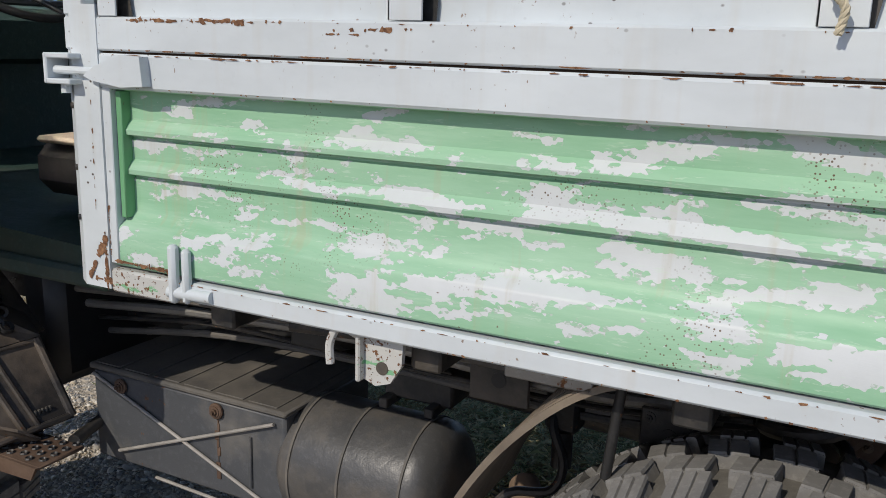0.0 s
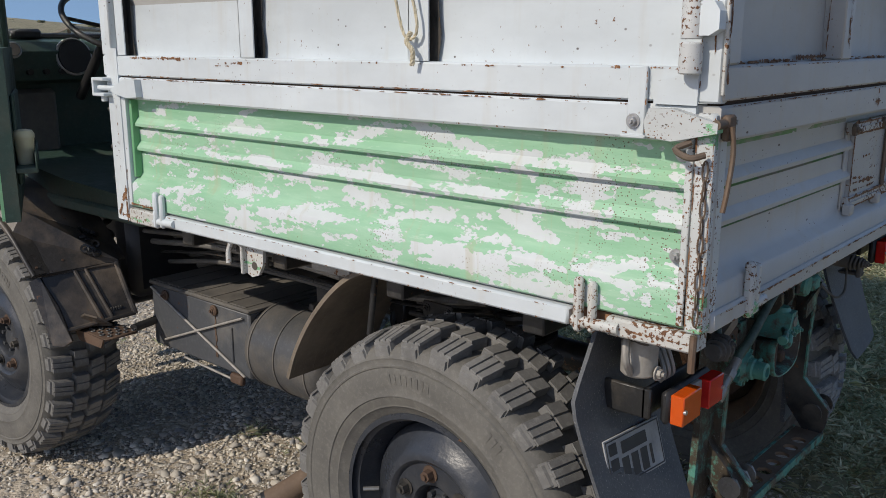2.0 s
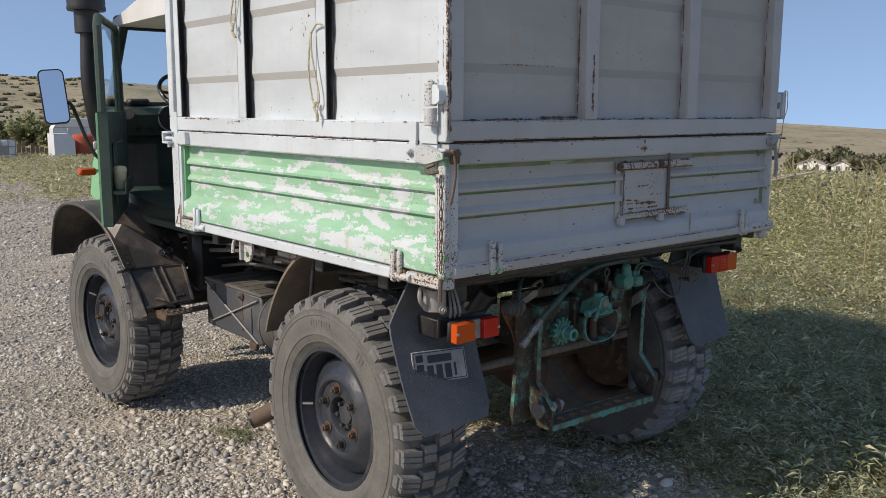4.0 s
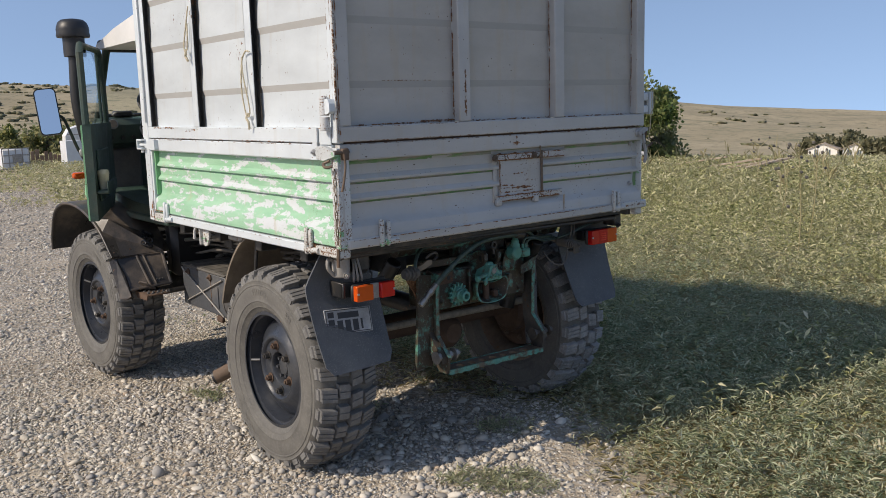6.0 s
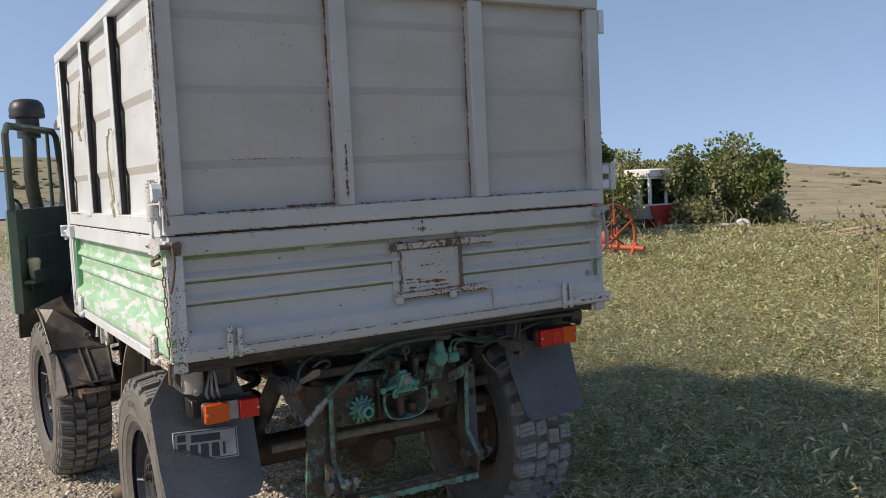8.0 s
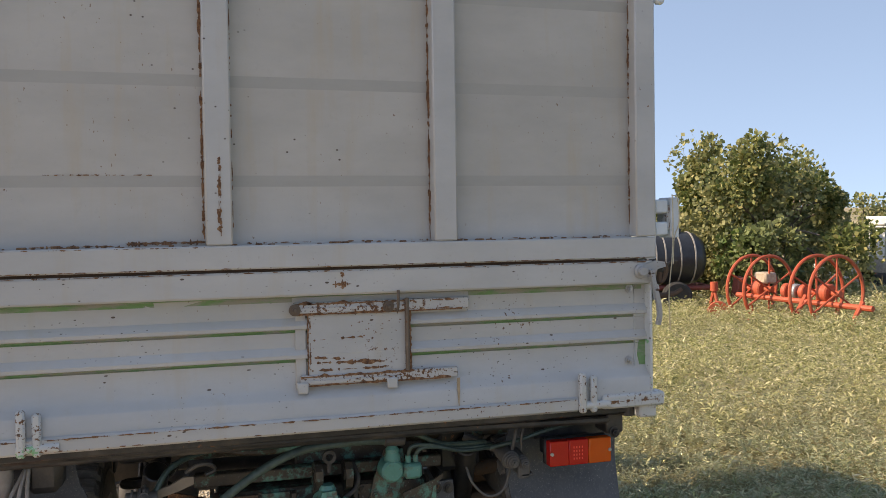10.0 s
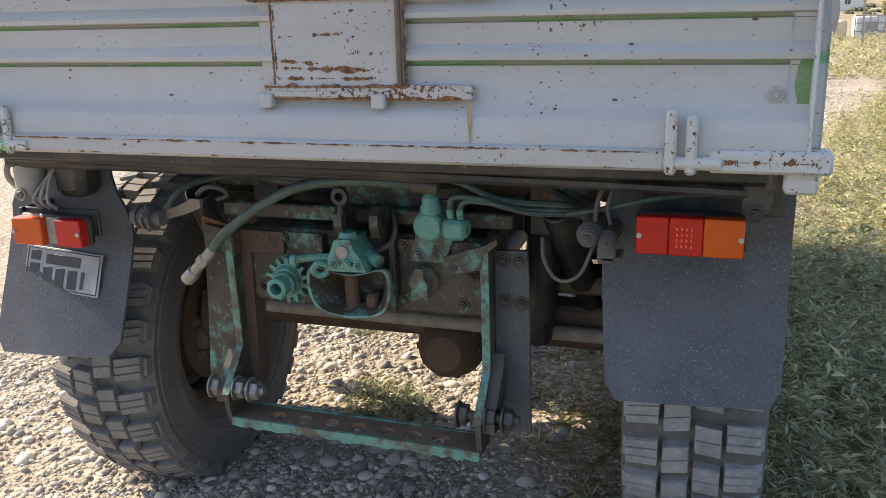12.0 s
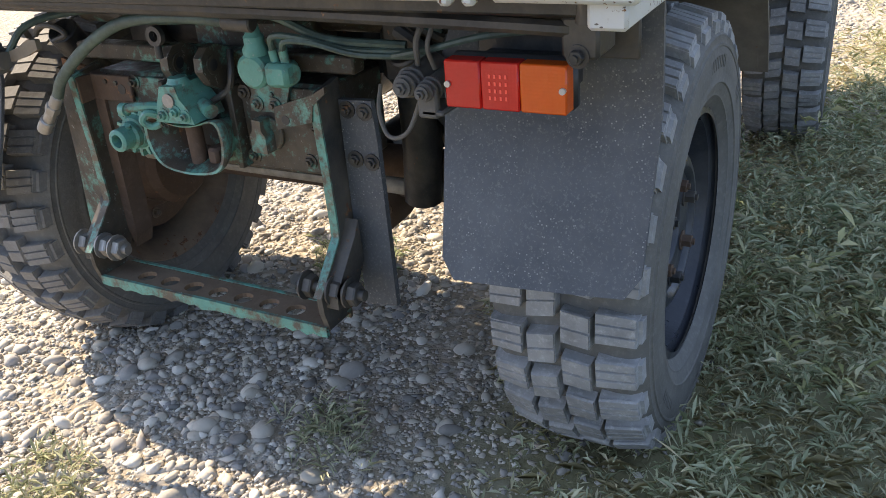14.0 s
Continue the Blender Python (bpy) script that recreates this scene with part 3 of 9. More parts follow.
# frame rails, crossmembers, axles, driveline
for yy in (1.78, 2.42):
    b = bmesh.new()
    prism(b, [(-2.9, 0.74), (-1.5, 0.74), (-0.9, 0.86), (0.30, 0.86), (0.30, 0.98), (-0.95, 0.98), (-1.55, 0.88), (-2.9, 0.88)], yy - 0.035, yy + 0.035)
    for xx in (-1.2, -0.7, -0.35, 0.1):
        cyl(b, (xx, yy - 0.05, 0.92), (xx, yy + 0.05, 0.92), 0.014, seg=10)
    part("frame_rail", b, M_FRAME, truck, "black pressed steel chassis rail")
for xx, zz in ((-1.35, 0.86), (-0.55, 0.92), (0.2, 0.93)):
    b = bmesh.new()
    cyl(b, (xx, 1.75, zz), (xx, 2.45, zz), 0.055, seg=18)
    part("crossmember", b, M_FRAME, truck)
for xx in (0.04, -2.33):
    z0 = 0.475 if xx > -1 else 0.425
    b = bmesh.new()
    cyl(b, (xx, 1.45, z0 + 0.06), (xx, 2.80, z0 + 0.06), 0.065, seg=20)
    lathe(b, [(0.05, -0.15), (0.08, -0.11), (0.095, -0.04), (0.097, 0.05), (0.08, 0.10), (0.05, 0.13)], pose(xx, 2.205, z0 - 0.01, 0, 90, 0), 24)
    for q in range(10):
        a = q * 0.628
        hexbolt(b, (xx + 0.08, 2.205 + 0.078 * math.cos(a), z0 - 0.01 + 0.078 * math.sin(a)), (1, 0, 0), 0.009, 0.01)
    for yy in (1.5, 2.75):
        cyl(b, (xx, yy - 0.06, z0 + 0.02), (xx, yy + 0.06, z0 + 0.02), 0.13, seg=24, bev=0.02)
    part("axle", b, M_FRAME if xx < -1 else M_DRUST, truck, "grimy portal axle with a round differential")
for y0, s in ((1.350, 1), (2.858, -1)):
    b = bmesh.new()
    lathe(b, [(0.05, 0.0), (0.175, 0.0), (0.185, 0.008), (0.185, 0.030), (0.178, 0.034), (0.178, 0.046), (0.185, 0.050), (0.185, 0.075), (0.176, 0.082), (0.12, 0.086), (0.105, 0.110), (0.05, 0.112)], Matrix.Translation((0.035, y0, 0.455)) @ pose(0, 0, 0, -90 * s, 0, 0), 36)
    drum = part("brake_drum", b, M_DRUST, truck, "rust-brown brake drum inside the wheel")
    for q in range(8):
        a = q * 0.785 + 0.3
        b = bmesh.new()
        hexbolt(b, (0.035 + 0.14 * math.cos(a), y0 + s * 0.085, 0.455 + 0.14 * math.sin(a)), (0, s, 0), 0.011, 0.014)
        part("bolt", b, M_RIMIN, drum)
    b = bmesh.new()
    box(b, 0.10, 0.17, y0 + s * 0.085 - 0.02, y0 + s * 0.085 + 0.03, 0.40, 0.47, 0.012)
    cyl(b, (0.135, y0 + s * 0.09, 0.47), (0.12, y0 + s * 0.11, 0.58), 0.018, seg=12)
    tube(b, [(0.12, y0 + s * 0.11, 0.57), (0.14, y0 + s * 0.16, 0.66), (0.18, y0 + s * 0.22, 0.74)], 0.008, 8)
    part("brake_cylinder", b, M_RIMIN, drum, "grimy brake cylinder and hose")
for xx, yy in ((0.04, 1.62), (0.04, 2.6), (-2.33, 1.62), (-2.33, 2.6)):
    b = bmesh.new()
    z0 = 0.6
    pts = [(xx + 0.075 * math.cos(a * 0.7), yy + 0.075 * math.sin(a * 0.7), z0 + a * 0.0088) for a in range(0, 50)]
    tube(b, pts, 0.014, 8, smooth_n=2)
    part("coil_spring", b, M_FRAME, truck, "black coil spring")
b = bmesh.new()
cyl(b, (-2.2, 2.2, 0.62), (0.0, 2.2, 0.56), 0.055, seg=18)
part("torque_tube", b, M_FRAME, truck)
b = bmesh.new()
for i in range(7):
    yy, zz = 1.60 + 0.025 * (i % 4), 0.975 + 0.018 * (i // 2)
    tube(b, [(-1.7, yy + 0.1, zz - 0.07), (-1.3, yy, zz), (-0.6, yy + 0.01 * i, zz - 0.015), (0.0, yy + 0.04, zz)], 0.008, 6)
part("cable_bundle", b, M_FRAME, truck, "bundle of dusty black pipes along the chassis")


def lug(bm, th0, th1, y0, y1, r0, r1, slant, taper=0.006):
    """A tread block on the tyre's barrel."""
    vs = []
    for r, t in ((r0, 0.0), (r1, taper)):
        for th, yy in ((th0, y0 + t * 0.4), (th1, y0 + t * 0.4), (th1, y1 - t * 0.4), (th0, y1 - t * 0.4)):
            a = th + slant * yy + (t / r if th == th0 else -t / r)
            rr = r - 0.9 * max(abs(yy) - 0.105, 0) ** 1.0 * 0.55
            vs.append(bm.verts.new((rr * math.cos(a), yy, rr * math.sin(a))))
    for q in ((0, 3, 2, 1), (4, 5, 6, 7), (0, 1, 5, 4), (1, 2, 6, 5), (2, 3, 7, 6), (3, 0, 4, 7)):
        bm.faces.new([vs[i] for i in q])


def build_wheel(tread):
    """One wheel: the axis along y, its outer side towards -y."""
    R = 0.487
    Ry = pose(0, 0, 0, 90, 0, 0)
    # steel rim
    b = bmesh.new()
    lathe(b, [(0.262, 0.132), (0.276, 0.130), (0.279, 0.122), (0.270, 0.117), (0.252, 0.112), (0.246, 0.085), (0.232, 0.05), (0.226, 0.015)], Ry, 56, 0, False)
    lathe(b, [(0.226, 0.015), (0.225, 0.0), (0.228, -0.07), (0.245, -0.10), (0.262, -0.122), (0.276, -0.132), (0.283, -0.128)], Ry, 56, 1, False)
    lathe(b, [(0.232, 0.040), (0.228, 0.058), (0.218, 0.068), (0.205, 0.074), (0.188, 0.084), (0.170, 0.097), (0.156, 0.104), (0.146, 0.105), (0.139, 0.100), (0.134, 0.092), (0.086, 0.090), (0.076, 0.088), (0.070, 0.080), (0.068, 0.045)], Ry, 56, 0, False)
    lathe(b, [(0.224, 0.020), (0.20, 0.035), (0.15, 0.05), (0.05, 0.045)], Ry, 40, 1, False)
    rim = link_bm("wheel", b, [M_RIM, M_RIMIN], None, "", True)
    # hub
    b = bmesh.new()
    lathe(b, [(0.067, 0.046), (0.060, 0.052), (0.056, 0.060), (0.040, 0.062), (0.036, 0.070), (0.020, 0.072), (0.0, 0.072)], Ry, 32)
    for i in range(6):
        a = math.radians(60 * i + 15)
        cyl(b, (0.047 * math.cos(a), -0.055, 0.047 * math.sin(a)), (0.047 * math.cos(a), -0.078, 0.047 * math.sin(a)), 0.0085, seg=6)
    part("hub", b, M_RIM, rim)
    for i in range(6):
        a = math.radians(60 * i + 45)
        b = bmesh.new()
        hexbolt(b, (0.107 * math.cos(a), -0.091, 0.107 * math.sin(a)), (0, -1, 0), 0.015, 0.024)
        part("wheel_nut", b, M_DRUST if i % 2 else M_FRAME, rim)
    b = bmesh.new()
    cyl(b, (0.205 * math.cos(3.3), -0.085, 0.205 * math.sin(3.3)), (0.236 * math.cos(3.3), -0.115, 0.236 * math.sin(3.3)), 0.006, seg=8)
    part("valve", b, M_STEEL, rim)
    # tyre carcass
    b = bmesh.new()
    prof = [(0.272, 0.124), (0.285, 0.135), (0.298, 0.144), (0.300, 0.147), (0.304, 0.147), (0.306, 0.148), (0.326, 0.154), (0.328, 0.157), (0.332, 0.157), (0.334, 0.156), (0.352, 0.158), (0.385, 0.157), (0.400, 0.154), (0.402, 0.156), (0.406, 0.156), (0.408, 0.153), (0.418, 0.151), (0.424, 0.153), (0.428, 0.149), (0.441, 0.138), (0.450, 0.124), (0.455, 0.10), (0.457, 0.05), (0.457, 0.0)]
    prof = prof + [(r, -h) for r, h in reversed(prof[:-1])]
    lathe(b, prof, Ry, 96, 0, False)
    tyre = part("tyre", b, M_TYRE, rim, "chunky worn off-road tyre with block tread")
    b = bmesh.new()
    N = 30
    st = 2 * math.pi / N
    for i in range(N):
        for s, off in ((-1, 0.0), (1, 0.5)):
            th = (i + off) * st
            for ya, yb, d0, d1, cuts in ((0.004, 0.062, 0.16, 0.84, 2), (0.069, 0.142, 0.02, 0.66, 3)):
                y0, y1 = (ya, yb) if s > 0 else (-yb, -ya)
                top = R - 0.002 * random.random()
                lug(b, th + d0 * st, th + d1 * st, y0, y1, 0.452, top - 0.004, s * 0.28, 0.003)
                w = (d1 - d0) / cuts
                for q in range(cuts):
                    lug(b, th + (d0 + w * q + 0.014) * st, th + (d0 + w * (q + 1) - 0.014) * st, y0 + 0.002, y1 - 0.002, top - 0.006, top, s * 0.28 + 0.05, 0.0015)
            y0, y1 = (0.126, 0.1495) if s > 0 else (-0.1495, -0.126)
            lug(b, th + 0.04 * st, th + 0.62 * st, y0, y1, 0.425, 0.4725, s * 0.28, 0.004)
    tagged(part("tread", b, tread, tyre), kind="stuff")
    for ang, count, hgt in ((112, 8, 0.026), (62, 3, 0.030), (250, 6, 0.022)):
        for q in range(count):
            a = math.radians(ang - 2.8 * q)
            m = Matrix(((math.sin(a), math.cos(a), 0), (0, 0, -1), (-math.cos(a), math.sin(a), 0))).to_4x4()
            m = Matrix.Translation((0.372 * math.cos(a), -0.1580, 0.372 * math.sin(a))) @ m
            b = bmesh.new()
            box(b, -0.005, 0.005, -hgt / 2, hgt / 2, 0.0, 0.0007, 0.0, 0, m)
            part("raised_bar", b, M_TYRE, tyre, "", False)
    return rim


WH = {"rl": (0.03, 1.340, 0.450), "fl": (-2.25, 1.245, 0.425), "rr": (0.03, 2.868, 0.462), "fr": (-2.25, 2.915, 0.420)}
wheel = build_wheel(M_TREAD)
wheel.parent = truck
wheel.matrix_basis = pose(*WH["rl"], 0, 8, 0)
copy_thing(wheel, pose(*WH["fl"], 0, 0, 3) @ pose(0, 0, 0, 0, 41, 0))
dusty = build_wheel(M_TREADD)
dusty.parent = truck
dusty.matrix_basis = pose(*WH["rr"], 0, 20, 180)
copy_thing(dusty, pose(*WH["fr"], 0, 0, 183) @ pose(0, 0, 0, 0, 63, 0))


# cargo bed: floor, sill rails, posts
b = bmesh.new()
box(b, XF + 0.02, XR - 0.05, YL + 0.05, YR - 0.05, 1.068, 1.10, 0.004)
part("bed_floor", b, M_FRAME, truck, "steel bed floor, dark underneath")
for xx in (-1.0, -0.55, -0.1, 0.32):
    b = bmesh.new()
    box(b, xx - 0.03, xx + 0.03, YL + 0.06, YR - 0.06, 0.995, 1.06, 0.005)
    part("bed_bearer", b, M_FRAME, truck)
b = bmesh.new()
box(b, 0.53, 0.60, YL + 0.06, YR - 0.06, 1.030, 1.068, 0.006)
tube(b, [(0.62, YL + 0.1, 1.06), (0.63, 1.8, 1.058), (0.62, 2.4, 1.05), (0.64, YR - 0.16, 1.045), (0.60, YR - 0.10, 1.03)], 0.012, 8)
part("bed_bearer", b, M_FRAME, truck)


def board_profile(s=1.0):
    """Outline of a drop side as (outward offset, z) from the top down, with two beads."""
    f, rec = 0.0, -0.036
    pts = [(f - 0.004, 1.512), (f, 1.507), (f, 1.452), (f - 0.004, 1.447), (rec, 1.442)]
    for zc in (1.367, 1.291):
        pts += [(rec, zc + 0.022), (rec + 0.007, zc + 0.014), (rec + 0.015, zc + 0.003), (rec + 0.014, zc - 0.006), (rec - 0.004, zc - 0.010), (rec - 0.004, zc - 0.014), (rec, zc - 0.017)]
    pts += [(rec, 1.212), (rec + 0.012, 1.196), (f - 0.008, 1.184), (f - 0.004, 1.178), (f - 0.004, 1.108), (f - 0.010, 1.103)]
    return pts


def drop_board(name, along0, along1, face, axis, sign, mats, split, label, steps=24):
    """A pressed drop side: swept profile, folded ends, back sheet."""
    b = bmesh.new()
    P = board_profile()
    n = len(P)
    rows = []
    for i in range(steps + 1):
        a = along0 + (along1 - along0) * i / steps
        row = []
        for off, z in P:
            dent = 0.0016 * noise.noise((a * 3.1, z * 9, face)) if off < -0.02 else 0.0008 * noise.noise((a * 2, z * 4, face))
            o = face + sign * (off + dent)
            row.append(b.verts.new((a, o, z) if axis == "y" else (o, a, z)))
        rows.append(row)
    for i in range(steps):
        for j in range(n - 1):
            fc = b.faces.new((rows[i][j], rows[i + 1][j], rows[i + 1][j + 1], rows[i][j + 1]))
            fc.material_index = split(j)
    # back and ends
    back = face - sign * 0.045
    for a in (along0, along1):
        row = rows[0] if a == along0 else rows[-1]
        q = [b.verts.new((a, back, z) if axis == "y" else (back, a, z)) for z in (P[-1][1], P[0][1])]
        b.faces.new(row + q).material_index = split(0)
    A = [(along0, back, 1.103), (along1, back, 1.103), (along1, back, 1.512), (along0, back, 1.512)]
    b.faces.new([b.verts.new(p if axis == "y" else (p[1], p[0], p[2])) for p in A])
    return part(name, b, mats, truck, label)


PX0, PX1 = -1.205, 0.655
side = drop_board("side_board", XF + 0.075, 0.694, YL, "y", -1, [M_WHITE, M_GREEN, M_GFLAT], lambda j: 0 if j < 3 else 1,
                  "drop side with mint green paint peeling to white")
far_side = drop_board("side_board", XF + 0.075, 0.672, YR, "y", 1, [M_WHITE, M_GREEN], lambda j: 0 if j < 3 else 1, "white and green drop side")
GL = {3: 1, 9: 1, 10: 1, 16: 1, 17: 1}
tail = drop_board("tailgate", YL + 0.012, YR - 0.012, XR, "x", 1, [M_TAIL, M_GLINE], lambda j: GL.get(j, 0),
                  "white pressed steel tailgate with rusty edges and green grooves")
# end plates of the pressed panels
for pb, cx0, cx1 in ((side, XF + 0.075, XF + 0.097), (side, 0.680, 0.694)):
    b = bmesh.new()
    box(b, cx0, cx1, YL + 0.0005, YL + 0.045, 1.108, 1.449, 0.002)
    part("end_plate", b, M_WHITE if cx0 < 0 else M_POST, pb)
b = bmesh.new()
box(b, XF + 0.098, XF + 0.112, YL + 0.012, YL + 0.045, 1.20, 1.443, 0.002)
part("end_fold", b, M_GFLAT, side, "green folded panel end")
for yy0, yy1, mm in ((YL + 0.013, YL + 0.024, M_TAIL), (YR - 0.020, YR - 0.013, M_POST)):
    b = bmesh.new()
    box(b, XR - 0.045, XR - 0.001, yy0, yy1, 1.115, 1.452, 0.002)
    part("end_plate", b, mm, tail)

b = bmesh.new()
box(b, XR - 0.0365, XR - 0.0352, YL + 0.03, 2.014, 1.430, 1.4415, 0.0)
part("green_edge", b, M_GLINE, tail, "old green paint under the top rail", False)
b = bmesh.new()
box(b, XR - 0.0365, XR - 0.0352, 2.49, YR - 0.03, 1.430, 1.4415, 0.0)
part("green_edge", b, M_GLINE, tail, "old green paint under the top rail", False)
b = bmesh.new()
pts = [(3.026, 1.30), (3.012, 1.295), (3.003, 1.27), (3.000, 1.24), (3.006, 1.215), (3.001, 1.19), (3.012, 1.172), (3.026, 1.168)]
prism(b, pts, XR - 0.0362, XR - 0.0348, "x")
part("green_patch", b, M_GLINE, tail, "patch of old green paint by the tailgate's end", False)
# sill rails under the boards
b = bmesh.new()
box(b, XF + 0.245, 0.45, YL - 0.004, YL + 0.05, 1.060, 1.098, 0.005)
box(b, 0.535, XR - 0.012, YL - 0.004, YL + 0.05, 1.060, 1.098, 0.005, 1)
box(b, XF + 0.076, XF + 0.235, YL - 0.004, YL + 0.05, 1.050, 1.098, 0.005, 1)
box(b, 0.45, 0.535, YL + 0.02, YL + 0.05, 1.062, 1.096, 0.003, 2)
part("sill_rail", b, [M_WHITE, M_RUSTY, M_RUST], truck, "white sill rail with rusted ends")
b = bmesh.new()
box(b, XF + 0.03, XR - 0.012, YR - 0.05, YR + 0.004, 1.060, 1.098, 0.005)
part("sill_rail", b, M_RUSTY, truck)
b = bmesh.new()
box(b, XR - 0.045, XR + 0.006, YL + 0.03, 2.80, 1.096, 1.136, 0.006)
box(b, XR - 0.045, XR + 0.006, 2.87, YR + 0.022, 1.096, 1.136, 0.006, 1)
box(b, XR - 0.045, XR - 0.02, 2.80, 2.87, 1.098, 1.134, 0.003, 2)
part("sill_rail", b, [M_TAIL, M_RUSTY, M_RUST], truck, "dented white rear sill rail")

# corner posts
b = bmesh.new()
prism(b, [(XF - 0.03, YL + 0.055), (XF - 0.03, YL + 0.02), (XF + 0.005, YL - 0.002), (XF + 0.074, YL - 0.002), (XF + 0.074, YL + 0.055)], 1.055, 1.60, "z")
for zz in (1.41, 1.29, 1.19):
    cyl(b, (XF - 0.008, YL + 0.007, zz), (XF - 0.012, YL + 0.003, zz), 0.006, seg=10, mi=1)
part("front_post", b, [M_WHITE, M_FRAME], truck, "white folded steel corner post with bolt holes", False)
for yy0, yy1 in ((YL - 0.004, YL + 0.055), (YR - 0.055, YR + 0.004)):
    b = bmesh.new()
    box(b, 0.698, XR - (0.002 if yy0 < 2 else 0.048), yy0, yy1, 1.10, 1.50, 0.004)
    part("rear_post", b, M_POST, truck, "rust-speckled rear corner post")

# hinges of the boards
for xx in (XF + 0.262, 0.492):
    b = bmesh.new()
    box(b, xx - 0.026, xx - 0.006, YL - 0.017, YL + 0.004, 1.055, 1.168, 0.006)
    box(b, xx + 0.006, xx + 0.024, YL - 0.015, YL + 0.004, 1.058, 1.163, 0.006)
    cyl(b, (xx - 0.03, YL - 0.004, 1.075), (xx + 0.075, YL - 0.004, 1.078), 0.012, seg=14)
    part("hinge", b, M_RUSTY if xx > 0 else M_WHITE, side, "painted steel drop-side hinge")
for yy in (1.392, 2.826):
    b = bmesh.new()
    box(b, XR - 0.004, XR + 0.016, yy - 0.028, yy - 0.008, 1.092, 1.205, 0.005)
    box(b, XR - 0.004, XR + 0.013, yy + 0.006, yy + 0.026, 1.092, 1.195, 0.005)
    cyl(b, (XR + 0.002, yy - 0.03, 1.112), (XR + 0.002, yy + 0.065, 1.112), 0.012, seg=14)
    part("hinge", b, M_RUSTY, tail, "rust-stained tailgate hinge")

# wedge-shaped latches on the top rail
b = bmesh.new()
prism(b, [(XF + 0.055, 1.470), (XF + 0.085, 1.488), (XF + 0.15, 1.510), (XF + 0.20, 1.508), (XF + 0.205, 1.456), (XF + 0.15, 1.452), (XF + 0.075, 1.462)], YL - 0.022, YL + 0.001)
box(b, XF - 0.035, XF + 0.03, YL - 0.032, YL + 0.02, 1.452, 1.462, 0.002)
box(b, XF - 0.035, XF + 0.03, YL - 0.032, YL + 0.02, 1.500, 1.510, 0.002)
box(b, XF - 0.040, XF - 0.030, YL - 0.032, YL + 0.02, 1.452, 1.510, 0.002)
cyl(b, (XF - 0.03, YL - 0.012, 1.478), (XF + 0.10, YL - 0.012, 1.478), 0.008, seg=10)
cyl(b, (XF - 0.005, YL - 0.01, 1.435), (XF - 0.005, YL - 0.01, 1.455), 0.010, seg=8)
part("latch", b, M_WHITE, side, "white wedge latch hooked on the front post", False)
b = bmesh.new()
prism(b, [(0.615, 1.505), (0.66, 1.506), (0.745, 1.485), (0.745, 1.468), (0.66, 1.449), (0.612, 1.455), (0.606, 1.48)], YL - 0.022, YL + 0.001)
part("latch", b, M_POST, side, "worn green and white wedge latch", False)
for yy, s in ((YL, 1),):
    b = bmesh.new()
    box(b, XR + 0.001, XR + 0.016, yy + s * 0.012, yy + s * 0.045, 1.452, 1.497, 0.004)
    cyl(b, (XR + 0.006, yy - s * 0.020, 1.482), (XR + 0.006, yy + s * 0.045, 1.482), 0.009, seg=14)
    tube(b, [(XR + 0.02, yy + s * 0.016, 1.478), (XR + 0.024, yy + s * 0.018, 1.43), (XR + 0.022, yy + s * 0.010, 1.37), (XR + 0.02, yy + s * 0.0, 1.33)], 0.0048, 8)
    tube(b, [(XR - 0.04, yy - s * 0.012, 1.45), (XR - 0.06, yy - s * 0.030, 1.437), (XR - 0.03, yy - s * 0.036, 1.425), (XR - 0.01, yy - s * 0.02, 1.43)], 0.006, 8)
    part("latch_lever", b, M_CHAIN if s > 0 else M_RUSTY, tail, "rusty curved latch lever")
for yy, zz in ((1.237, 1.483), (1.222, 1.222), (2.975, 1.431), (2.972, 1.226)):
    b = bmesh.new()
    hexbolt(b, (XR - 0.001 if zz > 1.45 else XR - 0.033, yy, zz), (1, 0, 0), 0.008, 0.010)
    if zz < 1.45:
        cyl(b, (XR - 0.04, yy, zz), (XR - 0.030, yy, zz), 0.010, seg=18, bev=0.002)
    part("bolt", b, M_ZINC, tail)
for xx, zz in ((0.660, 1.422), (0.660, 1.232)):
    b = bmesh.new()
    hexbolt(b, (xx, YL + 0.032, zz), (0, -1, 0), 0.009, 0.012)
    part("bolt", b, M_ZINC, side)
# latch of the right corner: pivot, bent lever, claw and hooks
b = bmesh.new()
cyl(b, (XR - 0.002, 2.992, 1.483), (XR + 0.012, 2.992, 1.483), 0.020, seg=22, bev=0.004)
cyl(b, (XR + 0.010, 2.992, 1.483), (XR + 0.026, 2.992, 1.483), 0.014, seg=18, bev=0.003)
prism(b, [(2.992, 1.500), (3.040, 1.512), (3.066, 1.508), (3.070, 1.494), (3.044, 1.488), (3.030, 1.470), (2.992, 1.462)], XR + 0.001, XR + 0.010, "x")
latch_r = part("latch_lever", b, M_WORN, tail, "chipped latch pivot on the tailgate corner", False)
b = bmesh.new()
strip(b, spline([(XR + 0.006, 3.028, 1.488), (XR + 0.008, 3.034, 1.450), (XR + 0.008, 3.046, 1.405), (XR + 0.006, 3.053, 1.360), (XR + 0.002, 3.050, 1.328)], 5), (0.012, 0, 0), 0.012)
part("lever", b, M_WORN, latch_r, "bent rusty lever")
b = bmesh.new()
tube(b, [(0.715, 3.050, 1.500), (0.716, 3.076, 1.502), (0.716, 3.086, 1.488), (0.714, 3.082, 1.462), (0.712, 3.072, 1.450), (0.712, 3.066, 1.462), (0.712, 3.070, 1.476)], 0.0075, 8)
